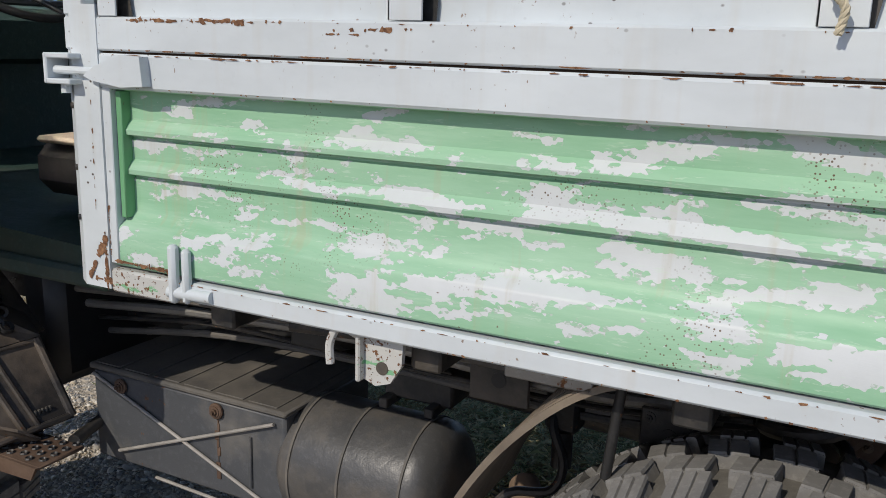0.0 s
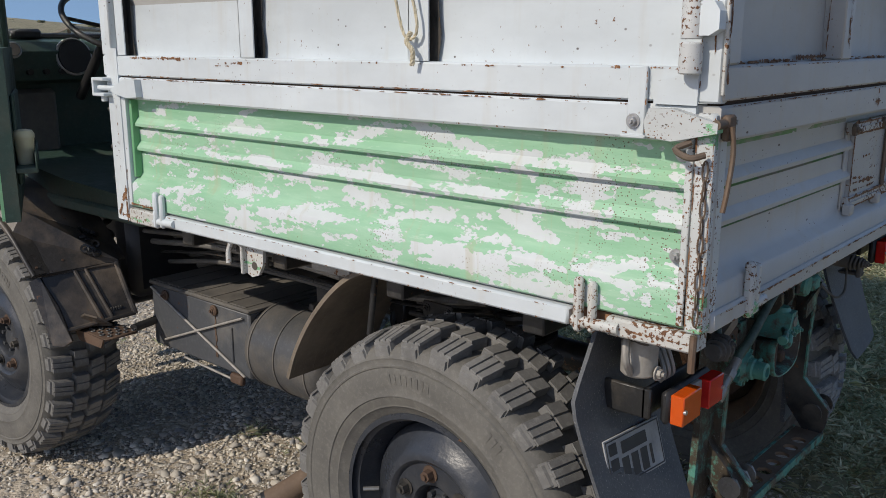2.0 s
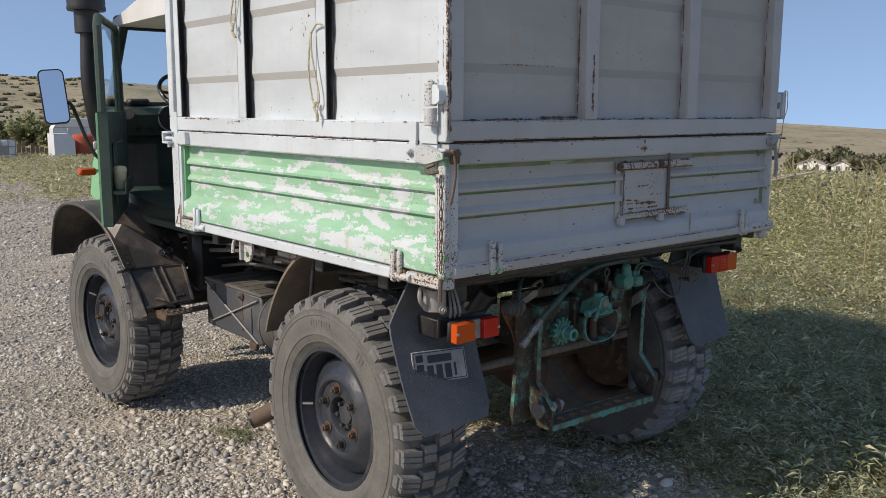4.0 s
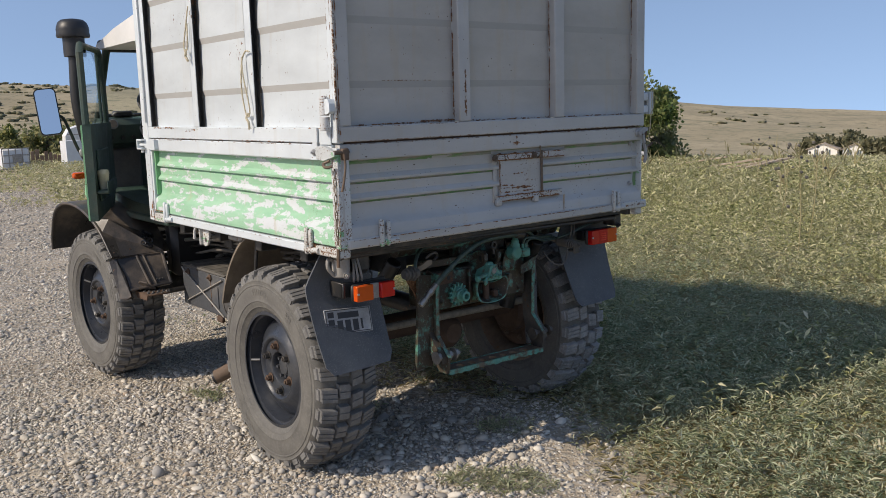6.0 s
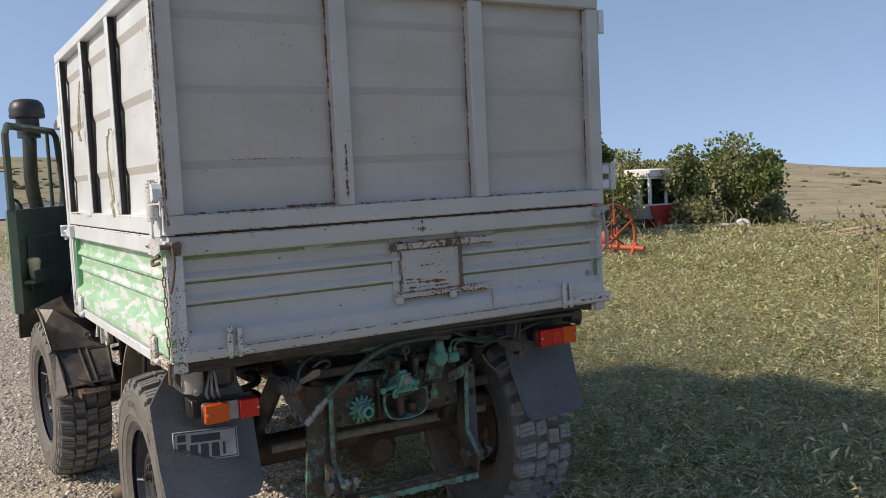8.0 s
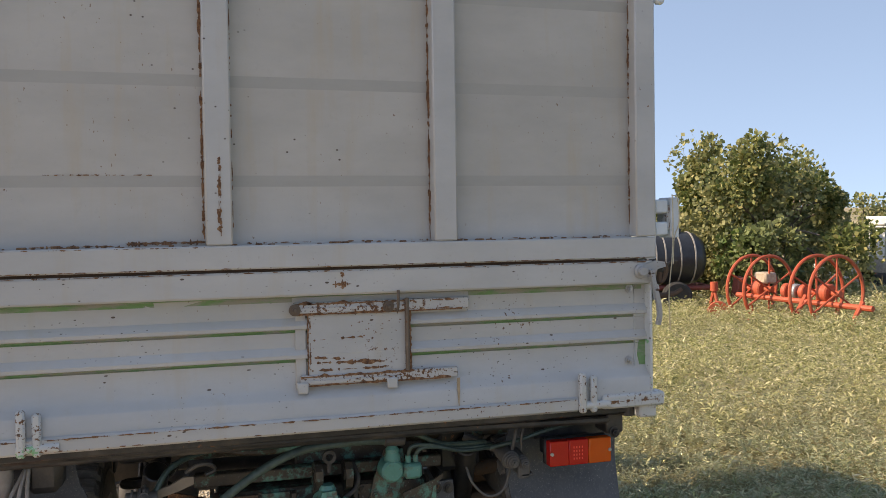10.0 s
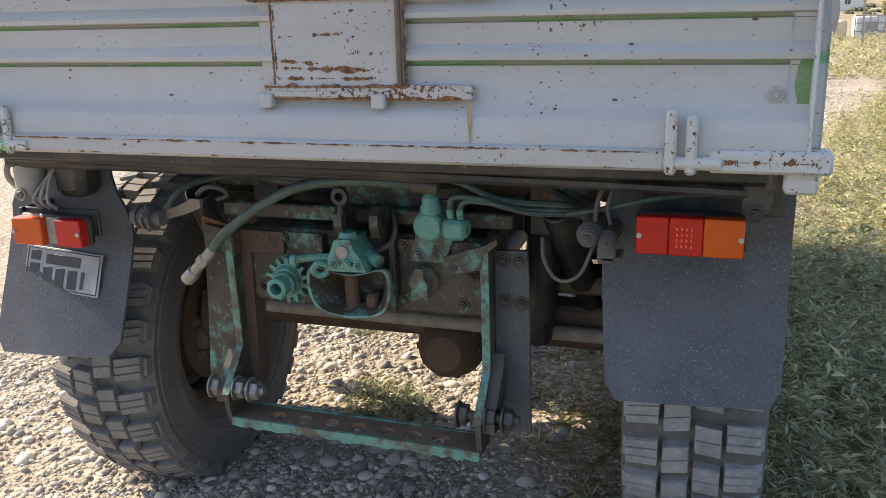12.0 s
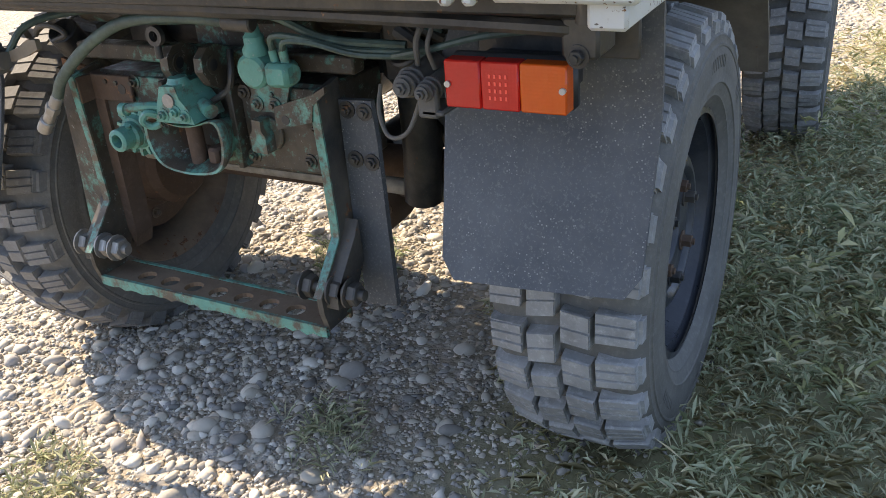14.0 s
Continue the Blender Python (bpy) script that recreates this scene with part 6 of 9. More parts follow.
cyl(b, (0.530, 2.318, 0.922), (0.545, 2.388, 0.922), 0.020, seg=14, bev=0.003)
box(b, 0.520, 0.568, 2.336, 2.388, 0.900, 0.944, 0.008)
cyl(b, (0.545, 2.352, 0.940), (0.548, 2.350, 0.966), 0.008, seg=10)
cyl(b, (0.545, 2.374, 0.940), (0.548, 2.372, 0.966), 0.008, seg=10)
lathe(b, [(0.023, 0.0), (0.024, 0.012), (0.019, 0.020), (0.019, 0.034), (0.014, 0.040), (0.011, 0.056), (0.0, 0.056)], pose(0.540, 2.306, 0.953), 16)
part("socket_body", b, M_TEALB, socket)
b = bmesh.new()
tube(b, [(0.540, 2.306, 1.004), (0.556, 2.325, 1.030), (0.555, 2.375, 1.026), (0.53, 2.46, 0.985), (0.50, 2.60, 0.972)], 0.008, 8)
tube(b, [(0.548, 2.350, 0.964), (0.556, 2.362, 0.992), (0.552, 2.42, 0.990), (0.53, 2.50, 0.968), (0.50, 2.62, 0.962)], 0.006, 8)
tube(b, [(0.548, 2.372, 0.964), (0.556, 2.388, 0.984), (0.550, 2.44, 0.982), (0.53, 2.52, 0.960), (0.50, 2.64, 0.955)], 0.006, 8)
tube(b, [(0.545, 2.60, 0.965), (0.565, 2.68, 0.985), (0.565, 2.78, 1.010), (0.55, 2.90, 1.022)], 0.006, 8)
part("wiring", b, M_HOSE, socket, "grey-green cables to the socket")
# round bolt with a cap
b = bmesh.new()
cyl(b, (0.495, 2.272, 0.785), (0.507, 2.272, 0.785), 0.036, seg=22, bev=0.003)
prism(b, [(2.254, 0.758), (2.290, 0.756), (2.290, 0.790), (2.282, 0.802), (2.283, 0.822), (2.263, 0.824), (2.262, 0.804), (2.253, 0.792)], 0.506, 0.536, "x")
part("relief_cap", b, M_TEAL, truck, "green capped outlet")
# lift frame: two arms with flared feet, outboard plates and a drilled bar


def lift_arm(y, s, label, mat):
    """One upright of the lift frame; s points outboard."""
    bm = bmesh.new()
    side = [(0.470, 0.900), (0.545, 0.885), (0.536, 0.740), (0.533, 0.600), (0.618, 0.508), (0.616, 0.470), (0.604, 0.428), (0.548, 0.428), (0.492, 0.500), (0.470, 0.600)]
    prism(bm, side, *sorted((y - s * 0.006, y + s * 0.006)))
    prism(bm, [(0.505, 0.628), (0.522, 0.600), (0.604, 0.512), (0.606, 0.480), (0.55, 0.47), (0.50, 0.54)], *sorted((y + s * 0.006, y + s * 0.034)))
    ob = part("lift_arm", bm, mat, truck, label, False)
    bm = bmesh.new()
    lip = [(0.545, 0.885), (0.537, 0.740), (0.534, 0.600), (0.619, 0.508)]
    for (xa, za), (xb, zb) in zip(lip, lip[1:]):
        prism(bm, [(xa, za), (xa + 0.005, za), (xb + 0.005, zb), (xb, zb)], y - 0.009, y + 0.009)
    part("bare_edge", bm, M_TEALC, ob, "bright sea-green edge", False)
    return ob


lift_arm(1.808, -1, "chipped sea-green bent lift arm", M_TEALG)
lift_arm(2.424, 1, "chipped blue-black bent lift arm", M_FRAME)
b = bmesh.new()
prism(b, [(1.726, 0.892), (1.800, 0.880), (1.800, 0.600), (1.792, 0.452), (1.698, 0.446), (1.715, 0.66)], 0.496, 0.514, "x")
part("arm_plate", b, M_TEALG, truck, "worn sea-green upright plate, rusty below", False)
b = bmesh.new()
prism(b, [(1.814, 0.884), (1.842, 0.880), (1.841, 0.70), (1.838, 0.50), (1.828, 0.470), (1.814, 0.520)], 0.455, 0.505, "x")
part("arm_plate", b, M_DRUST, truck, "rust-brown upright channel", False)
b = bmesh.new()
box(b, 0.500, 0.508, 1.812, 1.932, 0.826, 0.882, 0.002)
box(b, 0.500, 0.545, 1.812, 1.820, 0.826, 0.882, 0.002)
cyl(b, (0.508, 1.905, 0.853), (0.5086, 1.905, 0.853), 0.011, seg=14, mi=1)
part("corner_tab", b, [M_DRUST, M_BLACKP], truck, "rusty angle tab with a hole")
b = bmesh.new()
prism(b, [(2.432, 0.860), (2.503, 0.862), (2.508, 0.78), (2.512, 0.432), (2.440, 0.425), (2.432, 0.60)], 0.468, 0.482, "x")
pl = part("arm_plate", b, M_FLAP, truck, "blue-black upright plate with bolts, dusty below", False)
for yy, zz in ((2.450, 0.842), (2.488, 0.840), (2.456, 0.745), (2.492, 0.742)):
    b = bmesh.new()
    hexbolt(b, (0.482, yy, zz), (1, 0, 0), 0.011, 0.009)
    part("bolt", b, M_FRAME, pl)
b = bmesh.new()
prism(b, [(2.335, 0.859), (2.426, 0.889), (2.453, 0.904), (2.453, 0.892), (2.424, 0.868), (2.417, 0.836), (2.334, 0.815)], 0.543, 0.551, "x")
cyl(b, (0.551, 2.358, 0.836), (0.5516, 2.358, 0.836), 0.009, seg=14, mi=1)
part("corner_tab", b, [M_TEALG, M_BLACKP], truck, "sea-green angle tab, half rusted", False)
b = bmesh.new()
y0, y1, x0, x1 = 1.812, 2.424, 0.520, 0.606


def bar_z(yy):
    return 0.442 + (yy - y0) / (y1 - y0) * -0.010


cells = 9
w = (y1 - y0) / cells
for i in range(cells):
    ya, yb = y0 + i * w, y0 + (i + 1) * w
    yc, xc, r = (ya + yb) / 2, (x0 + x1) / 2 + 0.006, 0.021
    sq, ci = [], []
    for k in range(16):
        a = math.radians(22.5 * k)
        c, s = math.cos(a), math.sin(a)
        ci.append((xc + r * c, yc + r * s))
        hx = (x1 - xc) if c > 0 else (xc - x0)
        q = min(hx / abs(c) if abs(c) > 1e-6 else 9, (w / 2) / abs(s) if abs(s) > 1e-6 else 9)
        sq.append((xc + q * c, yc + q * s))
    corners = {2: (x1, yb), 6: (x0, yb), 10: (x0, ya), 14: (x1, ya)}
    sq = [corners.get(k, v) for k, v in enumerate(sq)]
    for zt in (0.0, -0.010):
        S = [b.verts.new((px, py, bar_z(py) + zt)) for px, py in sq]
        if 1 <= i <= 7:
            C = [b.verts.new((px, py, bar_z(py) + zt)) for px, py in ci]
            for k in range(16):
                b.faces.new((S[k], S[(k + 1) % 16], C[(k + 1) % 16], C[k]))
            if zt == 0.0:
                C2 = [b.verts.new((px, py, bar_z(py) - 0.010)) for px, py in ci]
                for k in range(16):
                    b.faces.new((C[k], C[(k + 1) % 16], C2[(k + 1) % 16], C2[k]))
        else:
            b.faces.new(S)
steps = 36
edge = [[-0.016 - 0.010 * random.random() for _ in range(steps + 1)] for _ in range(2)]
for si, (xa, xb) in enumerate(((x1 - 0.004, x1 + 0.004), (x0 - 0.004, x0 + 0.004))):
    for i in range(steps):
        ya, yb = y0 + (y1 - y0) * i / steps, y0 + (y1 - y0) * (i + 1) / steps
        q = [b.verts.new((xx, yy, bar_z(yy) + dz)) for xx in (xa, xb) for yy, li in ((ya, i), (yb, i + 1)) for dz in (edge[si][li], 0.0025)]
        for f in ((0, 1, 3, 2), (4, 6, 7, 5), (1, 5, 7, 3), (0, 2, 6, 4)):
            b.faces.new([q[t] for t in f]).material_index = 1
bmesh.ops.remove_doubles(b, verts=b.verts[:], dist=0.0004)
part("draw_bar", b, [M_PIPE, M_TEALC], truck, "drilled sea-green drawbar channel, paint chipped", False)
for yy, s in ((1.808, 1), (2.424, -1)):
    b = bmesh.new()
    zc, xc = 0.510, 0.585
    cyl(b, (xc, yy - 0.055, zc), (xc, yy + 0.085, zc), 0.011, seg=14)
    for dd in (-0.050, 0.014, 0.052):
        cyl(b, (xc, yy + dd, zc), (xc, yy + dd + 0.020, zc), 0.024, seg=6, bev=0.003)
        cyl(b, (xc, yy + dd - 0.004, zc), (xc, yy + dd, zc), 0.030, seg=16)
    part("clamp_bolt", b, M_STEEL if s > 0 else M_FRAME, truck, "heavy clamp bolt with nuts")
# hydraulic hose with a pale coupling
b = bmesh.new()
tube(b, [(0.575, 2.285, 1.020), (0.582, 2.193, 1.026), (0.585, 2.049, 1.016), (0.585, 1.936, 0.970), (0.582, 1.829, 0.896), (0.568, 1.778, 0.846)], 0.0118, 12)
hose = part("hydraulic_hose", b, M_HOSE, truck, "grey-green hydraulic hose hanging behind the bed")
b = bmesh.new()
cyl(b, (0.570, 1.783, 0.850), (0.560, 1.704, 0.772), 0.0130, seg=16, bev=0.003)
cyl(b, (0.563, 1.722, 0.790), (0.559, 1.694, 0.763), 0.0165, seg=16, bev=0.003)
cyl(b, (0.567, 1.758, 0.826), (0.565, 1.742, 0.810), 0.0165, seg=6, bev=0.002)
part("coupling", b, M_STEEL, hose, "pale scuffed hose coupling")
b = bmesh.new()
cyl(b, (0.576, 2.275, 1.0205), (0.570, 2.335, 1.017), 0.0165, seg=14, bev=0.003)
part("fitting", b, M_FRAME, hose, "black hose fitting")
b = bmesh.new()
lathe(b, [(0.010, 0), (0.019, 0.0), (0.019, 0.011), (0.010, 0.011), (0.010, 0)], pose(0.585, 2.118, 0.992, 0, 90, 0), 20, 0, False)
cyl(b, (0.590, 2.118, 0.975), (0.590, 2.118, 0.950), 0.007, seg=10)
part("eye_bolt", b, M_FRAME, truck, "eye bolt under the bed")
# side couplings on short arms
b = bmesh.new()
lathe(b, [(0.0, 0.0), (0.020, 0.0), (0.020, 0.012), (0.027, 0.013), (0.027, 0.018), (0.022, 0.019), (0.022, 0.029), (0.030, 0.031), (0.030, 0.038), (0.024, 0.039), (0.024, 0.049), (0.031, 0.050), (0.031, 0.056), (0.019, 0.058), (0.019, 0.078), (0.0, 0.078)], pose(0.585, 1.590, 0.922, -90, 0, 0), 20)
box(b, 0.560, 0.606, 1.632, 1.640, 0.890, 0.955, 0.003)
hexbolt(b, (0.606, 1.636, 0.935), (1, 0, 0), 0.008, 0.010)
ac = part("air_coupling", b, M_DUSTY, truck, "dark ribbed trailer air coupling on a bracket")
b = bmesh.new()
prism(b, [(1.655, 0.912), (1.655, 0.934), (1.700, 0.948), (1.735, 0.966), (1.760, 0.966), (1.760, 0.946), (1.720, 0.930)], 0.560, 0.572, "x")
part("arm", b, M_MUD, ac, "", False)
b = bmesh.new()
tube(b, [(0.55, 1.74, 0.972), (0.56, 1.77, 0.992), (0.55, 1.80, 0.990), (0.54, 1.815, 0.972), (0.55, 1.79, 0.962)], 0.006, 8)
part("hook", b, M_FRAME, ac)
b = bmesh.new()
tube(b, [(0.57, 1.66, 0.93), (0.54, 1.70, 0.985), (0.48, 1.78, 1.005), (0.42, 1.90, 1.0)], 0.008, 8)
part("hose", b, M_HOSE, ac)
for q, (yy, zz, r) in enumerate(((2.655, 0.940, 0.026), (2.690, 0.932, 0.020))):
    b = bmesh.new()
    cyl(b, (0.50, yy, zz), (0.575, yy - 0.004, zz - 0.006), r, r * 0.9, seg=16, bev=0.004)
    for w in range(3):
        cyl(b, (0.575 + 0.012 * w, yy - 0.004, zz - 0.006), (0.582 + 0.012 * w, yy - 0.004, zz - 0.007), r * (1.05 - 0.13 * w), seg=14, bev=0.002)
    hexbolt(b, (0.611, yy - 0.005, zz - 0.007), (1, 0, 0), r * 0.4, 0.010)
    ac = part("air_coupling", b, M_DUSTY, truck, "grey ribbed trailer air coupling")
b = bmesh.new()
box(b, 0.53, 0.60, 2.675, 2.715, 0.885, 0.895, 0.003)
box(b, 0.585, 0.60, 2.668, 2.705, 0.880, 0.93, 0.004)
part("bracket", b, M_DUSTY, ac)
b = bmesh.new()
tube(b, [(0.50, 2.66, 0.94), (0.46, 2.60, 0.96), (0.44, 2.55, 0.98)], 0.014, 8)
part("arm", b, M_DUSTY, ac)
b = bmesh.new()
tube(b, [(0.56, 2.66, 0.915), (0.57, 2.63, 0.845), (0.56, 2.585, 0.828), (0.53, 2.55, 0.86), (0.50, 2.54, 0.90)], 0.004, 8)
part("looped_hose", b, M_DUSTY, ac)
b = bmesh.new()
tube(b, [(0.57, 2.66, 0.96), (0.58, 2.665, 1.0), (0.57, 2.675, 1.03)], 0.005, 8)
part("pipe", b, M_DUSTY, ac)
b = bmesh.new()
tube(b, [(0.57, 2.69, 0.955), (0.58, 2.685, 0.995), (0.57, 2.70, 1.04)], 0.004, 8)
part("pipe", b, M_DUSTY, ac)
b = bmesh.new()
prism(b, [(1.69, 0.90), (1.80, 0.87), (1.815, 0.83), (1.77, 0.78), (1.80, 0.70), (1.775, 0.70), (1.735, 0.80), (1.69, 0.87)], 0.455, 0.465, "x")
part("rust_bracket", b, M_FLAKE, truck, "rust-brown shaped bracket", False)
b = bmesh.new()
cyl(b, (0.25, 1.66, 0.60), (0.25, 2.70, 0.588), 0.019, seg=14)
part("track_rod", b, plain("dusty_rod", (0.27, 0.235, 0.185), 0.7, 0, 0.3, 30), truck, "dusty axle rod")
for p0, p1 in (((0.10, 2.62, 0.55), (0.44, 2.56, 0.95)), ((0.12, 1.60, 0.55), (0.42, 1.66, 0.95))):
    b = bmesh.new()
    cyl(b, p0, p1, 0.028, seg=14)
    cyl(b, Vector(p0).lerp(Vector(p1), 0.45), p1, 0.036, seg=16, bev=0.004)
    part("shock_absorber", b, M_FRAME, truck)

b = bmesh.new()
box(b, 0.16, 0.40, 2.475, 2.62, 0.86, 1.03, 0.02)
tube(b, [(0.30, 2.50, 1.0), (0.32, 2.51, 0.86), (0.30, 2.50, 0.72), (0.28, 2.48, 0.585)], 0.042, 14)
part("spring_seat", b, M_FRAME, truck, "black spring tower and stay")
b = bmesh.new()
box(b, 0.14, 0.28, 2.47, 2.80, 0.70, 0.745, 0.012)
box(b, 0.12, 0.22, 2.49, 2.80, 0.575, 0.645, 0.012)
cyl(b, (0.24, 2.55, 0.81), (0.24, 2.80, 0.83), 0.025, seg=12)
part("axle_bracket", b, M_RIMIN, truck, "rust-brown brackets on the axle")
for q in range(4):
    b = bmesh.new()
    tube(b, [(0.42, 1.62 + 0.03 * q, 1.035), (0.44, 1.95, 1.02 - 0.012 * q), (0.45, 2.3 + 0.05 * q, 1.03), (0.40, 2.62, 1.02 - 0.02 * q)], 0.011, 8)
    part("brake_pipe", b, (M_HOSE, M_TEALG)[q % 2], truck)
b = bmesh.new()
box(b, -1.95, -1.80, 1.50, 2.70, 0.60, 1.0, 0.04)
part("inner_fender", b, M_BLACKP, truck, "black inner wheel arch behind the cab")

# ---- front fender, step, battery housing ----
b = bmesh.new()
arch = spline([(-2.90, 1.06, 0.72), (-2.88, 1.06, 0.82), (-2.78, 1.06, 0.98), (-2.60, 1.06, 1.06), (-2.36, 1.065, 1.075), (-2.14, 1.08, 1.03), (-1.975, 1.10, 0.935), (-1.825, 1.12, 0.775)], 6)
strip(b, arch, (0, 0.36, 0), 0.010)
fender = part("front_fender", b, M_FENDER, truck, "dented black arch fender over the front wheel")
b = bmesh.new()
tube(b, arch, 0.011, 10, smooth_n=0)
part("fender_bead", b, M_FENDER, fender)


def sheet(name, pts, off, mat, parent, label=""):
    """A flat or slightly folded plate with thickness."""
    bm = bmesh.new()
    q = [bm.verts.new(p) for p in pts]
    q2 = [bm.verts.new(Vector(p) + Vector(off)) for p in pts]
    bm.faces.new(q)
    bm.faces.new(q2[::-1])
    for i in range(len(q)):
        j = (i + 1) % len(q)
        bm.faces.new((q[i], q2[i], q2[j], q[j]))
    return part(name, bm, mat, parent, label, False)


sheet("fender_apron", [(-2.06, 1.085, 1.0), (-1.95, 1.105, 0.915), (-1.825, 1.125, 0.776), (-1.765, 1.425, 0.79), (-1.905, 1.47, 0.845), (-1.96, 1.16, 1.0)], (-0.006, 0.0, -0.008), M_FENDER, fender, "black sheet apron behind the wheel")
for p in ((-1.845, 1.135, 0.792), (-1.842, 1.235, 0.803)):
    b = bmesh.new()
    hexbolt(b, p, (0.62, 0, 0.78), 0.010, 0.012)
    part("bolt", b, M_DRUST, fender)
TL, TR, BR, BL = Vector((-1.842, 1.15, 0.771)), Vector((-1.768, 1.42, 0.784)), Vector((-1.654, 1.42, 0.598)), Vector((-1.715, 1.165, 0.572))
tray = sheet("battery_tray", [TL, TR, BR, BL], (-0.10, 0.02, -0.03), M_FENDER, truck, "black battery housing with pressed ribs")


def on_tray(u, v):
    return TL.lerp(TR, u).lerp(BL.lerp(BR, u), v)


nrm = (TR - TL).cross(BL - TL).normalized()
nrm = nrm if nrm.x > 0 else -nrm
for (u0, v0), (u1, v1), r in (((0.42, 0.02), (0.52, 0.98), 0.009), ((0.56, 0.02), (0.66, 0.98), 0.007), ((0.975, 0.0), (0.975, 1.0), 0.011), ((0.02, 0.985), (0.98, 0.985), 0.009), ((0.02, 0.02), (0.98, 0.02), 0.006)):
    b = bmesh.new()
    cyl(b, on_tray(u0, v0) + nrm * 0.003, on_tray(u1, v1) + nrm * 0.003, r, seg=8)
    part("pressed_rib", b, M_FENDER, tray)
for i in range(5):
    b = bmesh.new()
    p = on_tray(0.68 + 0.035 * i, 0.82)
    box(b, -0.003, 0.003, -0.002, 0.002, -0.006, 0.006, 0.0, 0, Matrix.Translation(p + nrm * 0.004))
    part("stamped_mark", b, M_DUSTY, tray)
sheet("splash_guard", [(-1.845, 1.105, 0.752), (-1.83, 1.14, 0.766), (-1.755, 1.165, 0.66), (-1.675, 1.165, 0.545), (-1.69, 1.14, 0.528), (-1.715, 1.11, 0.533)], (-0.012, 0.012, -0.006), M_FENDER, tray, "scuffed rubber splash guard")
b = bmesh.new()
for i in range(9):
    lathe(b, [(0.009, -0.004), (0.017, -0.006), (0.017, 0.006), (0.009, 0.004), (0.009, -0.004)], pose(-1.79 - 0.014 * i, 1.35 - 0.022 * (i % 3) + 0.006 * i, 0.828 + 0.0095 * i, 30 * i, 40, 20 * i), 12, 0, False)
part("chain", b, M_BLACKP, tray, "loose heap of chain links")
b = bmesh.new()
SX0, SX1, SY0, SY1 = -1.762, -1.553, 1.228, 1.362
box(b, SX0, SX1, SY0, SY1, 0.553, 0.562, 0.003)
prism(b, [(SX0, 0.562), (SX1, 0.562), (SX1 - 0.02, 0.527), (SX0 + 0.03, 0.522)], SY0 - 0.007, SY0)
for i in range(6):
    for j in range(4):
        lathe(b, [(0.004, 0.561), (0.0105, 0.563), (0.0085, 0.567), (0.005, 0.563)], pose(SX0 + 0.022 + 0.033 * i, SY0 + 0.02 + 0.032 * j + 0.012 * (i % 2), 0), 8, 1, False)
step = part("step", b, [M_DRUST, M_FRAME], truck, "rusty perforated foot step")
sheet("gusset", [(SX0 - 0.005, SY0 + 0.005, 0.572), (SX0 + 0.015, SY0 - 0.004, 0.605), (-1.70, SY0 + 0.005, 0.632), (-1.655, SY0 + 0.03, 0.622), (-1.64, SY0 + 0.08, 0.585), (SX0 + 0.02, SY0 + 0.06, 0.568)], (0, 0, -0.008), M_FENDER, step)
b = bmesh.new()
cyl(b, (-1.60, 1.37, 0.560), (-1.70, 1.60, 0.545), 0.016, seg=12)
part("step_arm", b, M_FRAME, step)
b = bmesh.new()
box(b, -2.06, -1.52, 1.86, 2.55, 0.60, 0.96, 0.05)
lathe(b, [(0.10, 0), (0.17, 0.03), (0.19, 0.15), (0.15, 0.28), (0.08, 0.32)], pose(-1.55, 2.15, 0.78, 0, 90, 0), 24)
for i in range(8):
    hexbolt(b, (-1.52, 1.95 + 0.06 * i, 0.66 + 0.26 * (i % 2)), (1, 0, 0), 0.012, 0.012)
part("gearbox", b, M_FRAME, truck, "dark gearbox under the cab")

# ---- cab ----
CF, CB, CL, CR = -2.60, -1.40, 1.32, 2.92
WT = -2.28
b = bmesh.new()
box(b, CF, CB, CL, CR, 0.985, 1.03, 0.01)
cab = part("cab", b, M_CABG, truck, "open dark green cab with a white roof")
b = bmesh.new()
prism(b, [(WT - 0.03, 2.075), (WT - 0.02, 2.10), (-1.95, 2.175), (-1.60, 2.225), (CB - 0.0, 2.23), (CB, 2.08), (WT, 2.068)], CL - 0.03, CR + 0.03)
part("roof", b, M_ROOF, cab, "white cab roof")
b = bmesh.new()
box(b, WT - 0.045, WT + 0.02, CL - 0.02, CL + 0.10, 2.085, 2.13, 0.012)
part("roof_corner", b, M_BLACKP, cab)
for yy in (CL + 0.03, CR - 0.03):
    b = bmesh.new()
    cyl(b, (CF - 0.01, yy, 1.60), (WT, yy, 2.09), 0.026, seg=10)
    part("pillar", b, M_CABG, cab)
    b = bmesh.new()
    box(b, CB - 0.05, CB, yy - 0.03, yy + 0.03, 1.0, 2.10, 0.006)
    part("pillar", b, M_CABG, cab)
b = bmesh.new()
box(b, CB - 0.03, CB - 0.005, CL + 0.06, CR - 0.06, 1.0, 1.55, 0.006)
box(b, CB - 0.03, CB - 0.005, CL + 0.06, CR - 0.06, 1.98, 2.10, 0.006)
part("rear_wall", b, M_CABG, cab)
b = bmesh.new()
prism(b, [(CF - 0.06, 1.0), (CF - 0.06, 1.60), (CF - 0.02, 1.635), (CF + 0.13, 1.62), (CF + 0.17, 1.58), (CF + 0.15, 1.46), (CF + 0.06, 1.44), (CF + 0.04, 1.0)], CL + 0.015, CR - 0.015)
dash = part("dashboard", b, M_CABG, cab, "dark green metal dashboard", False)
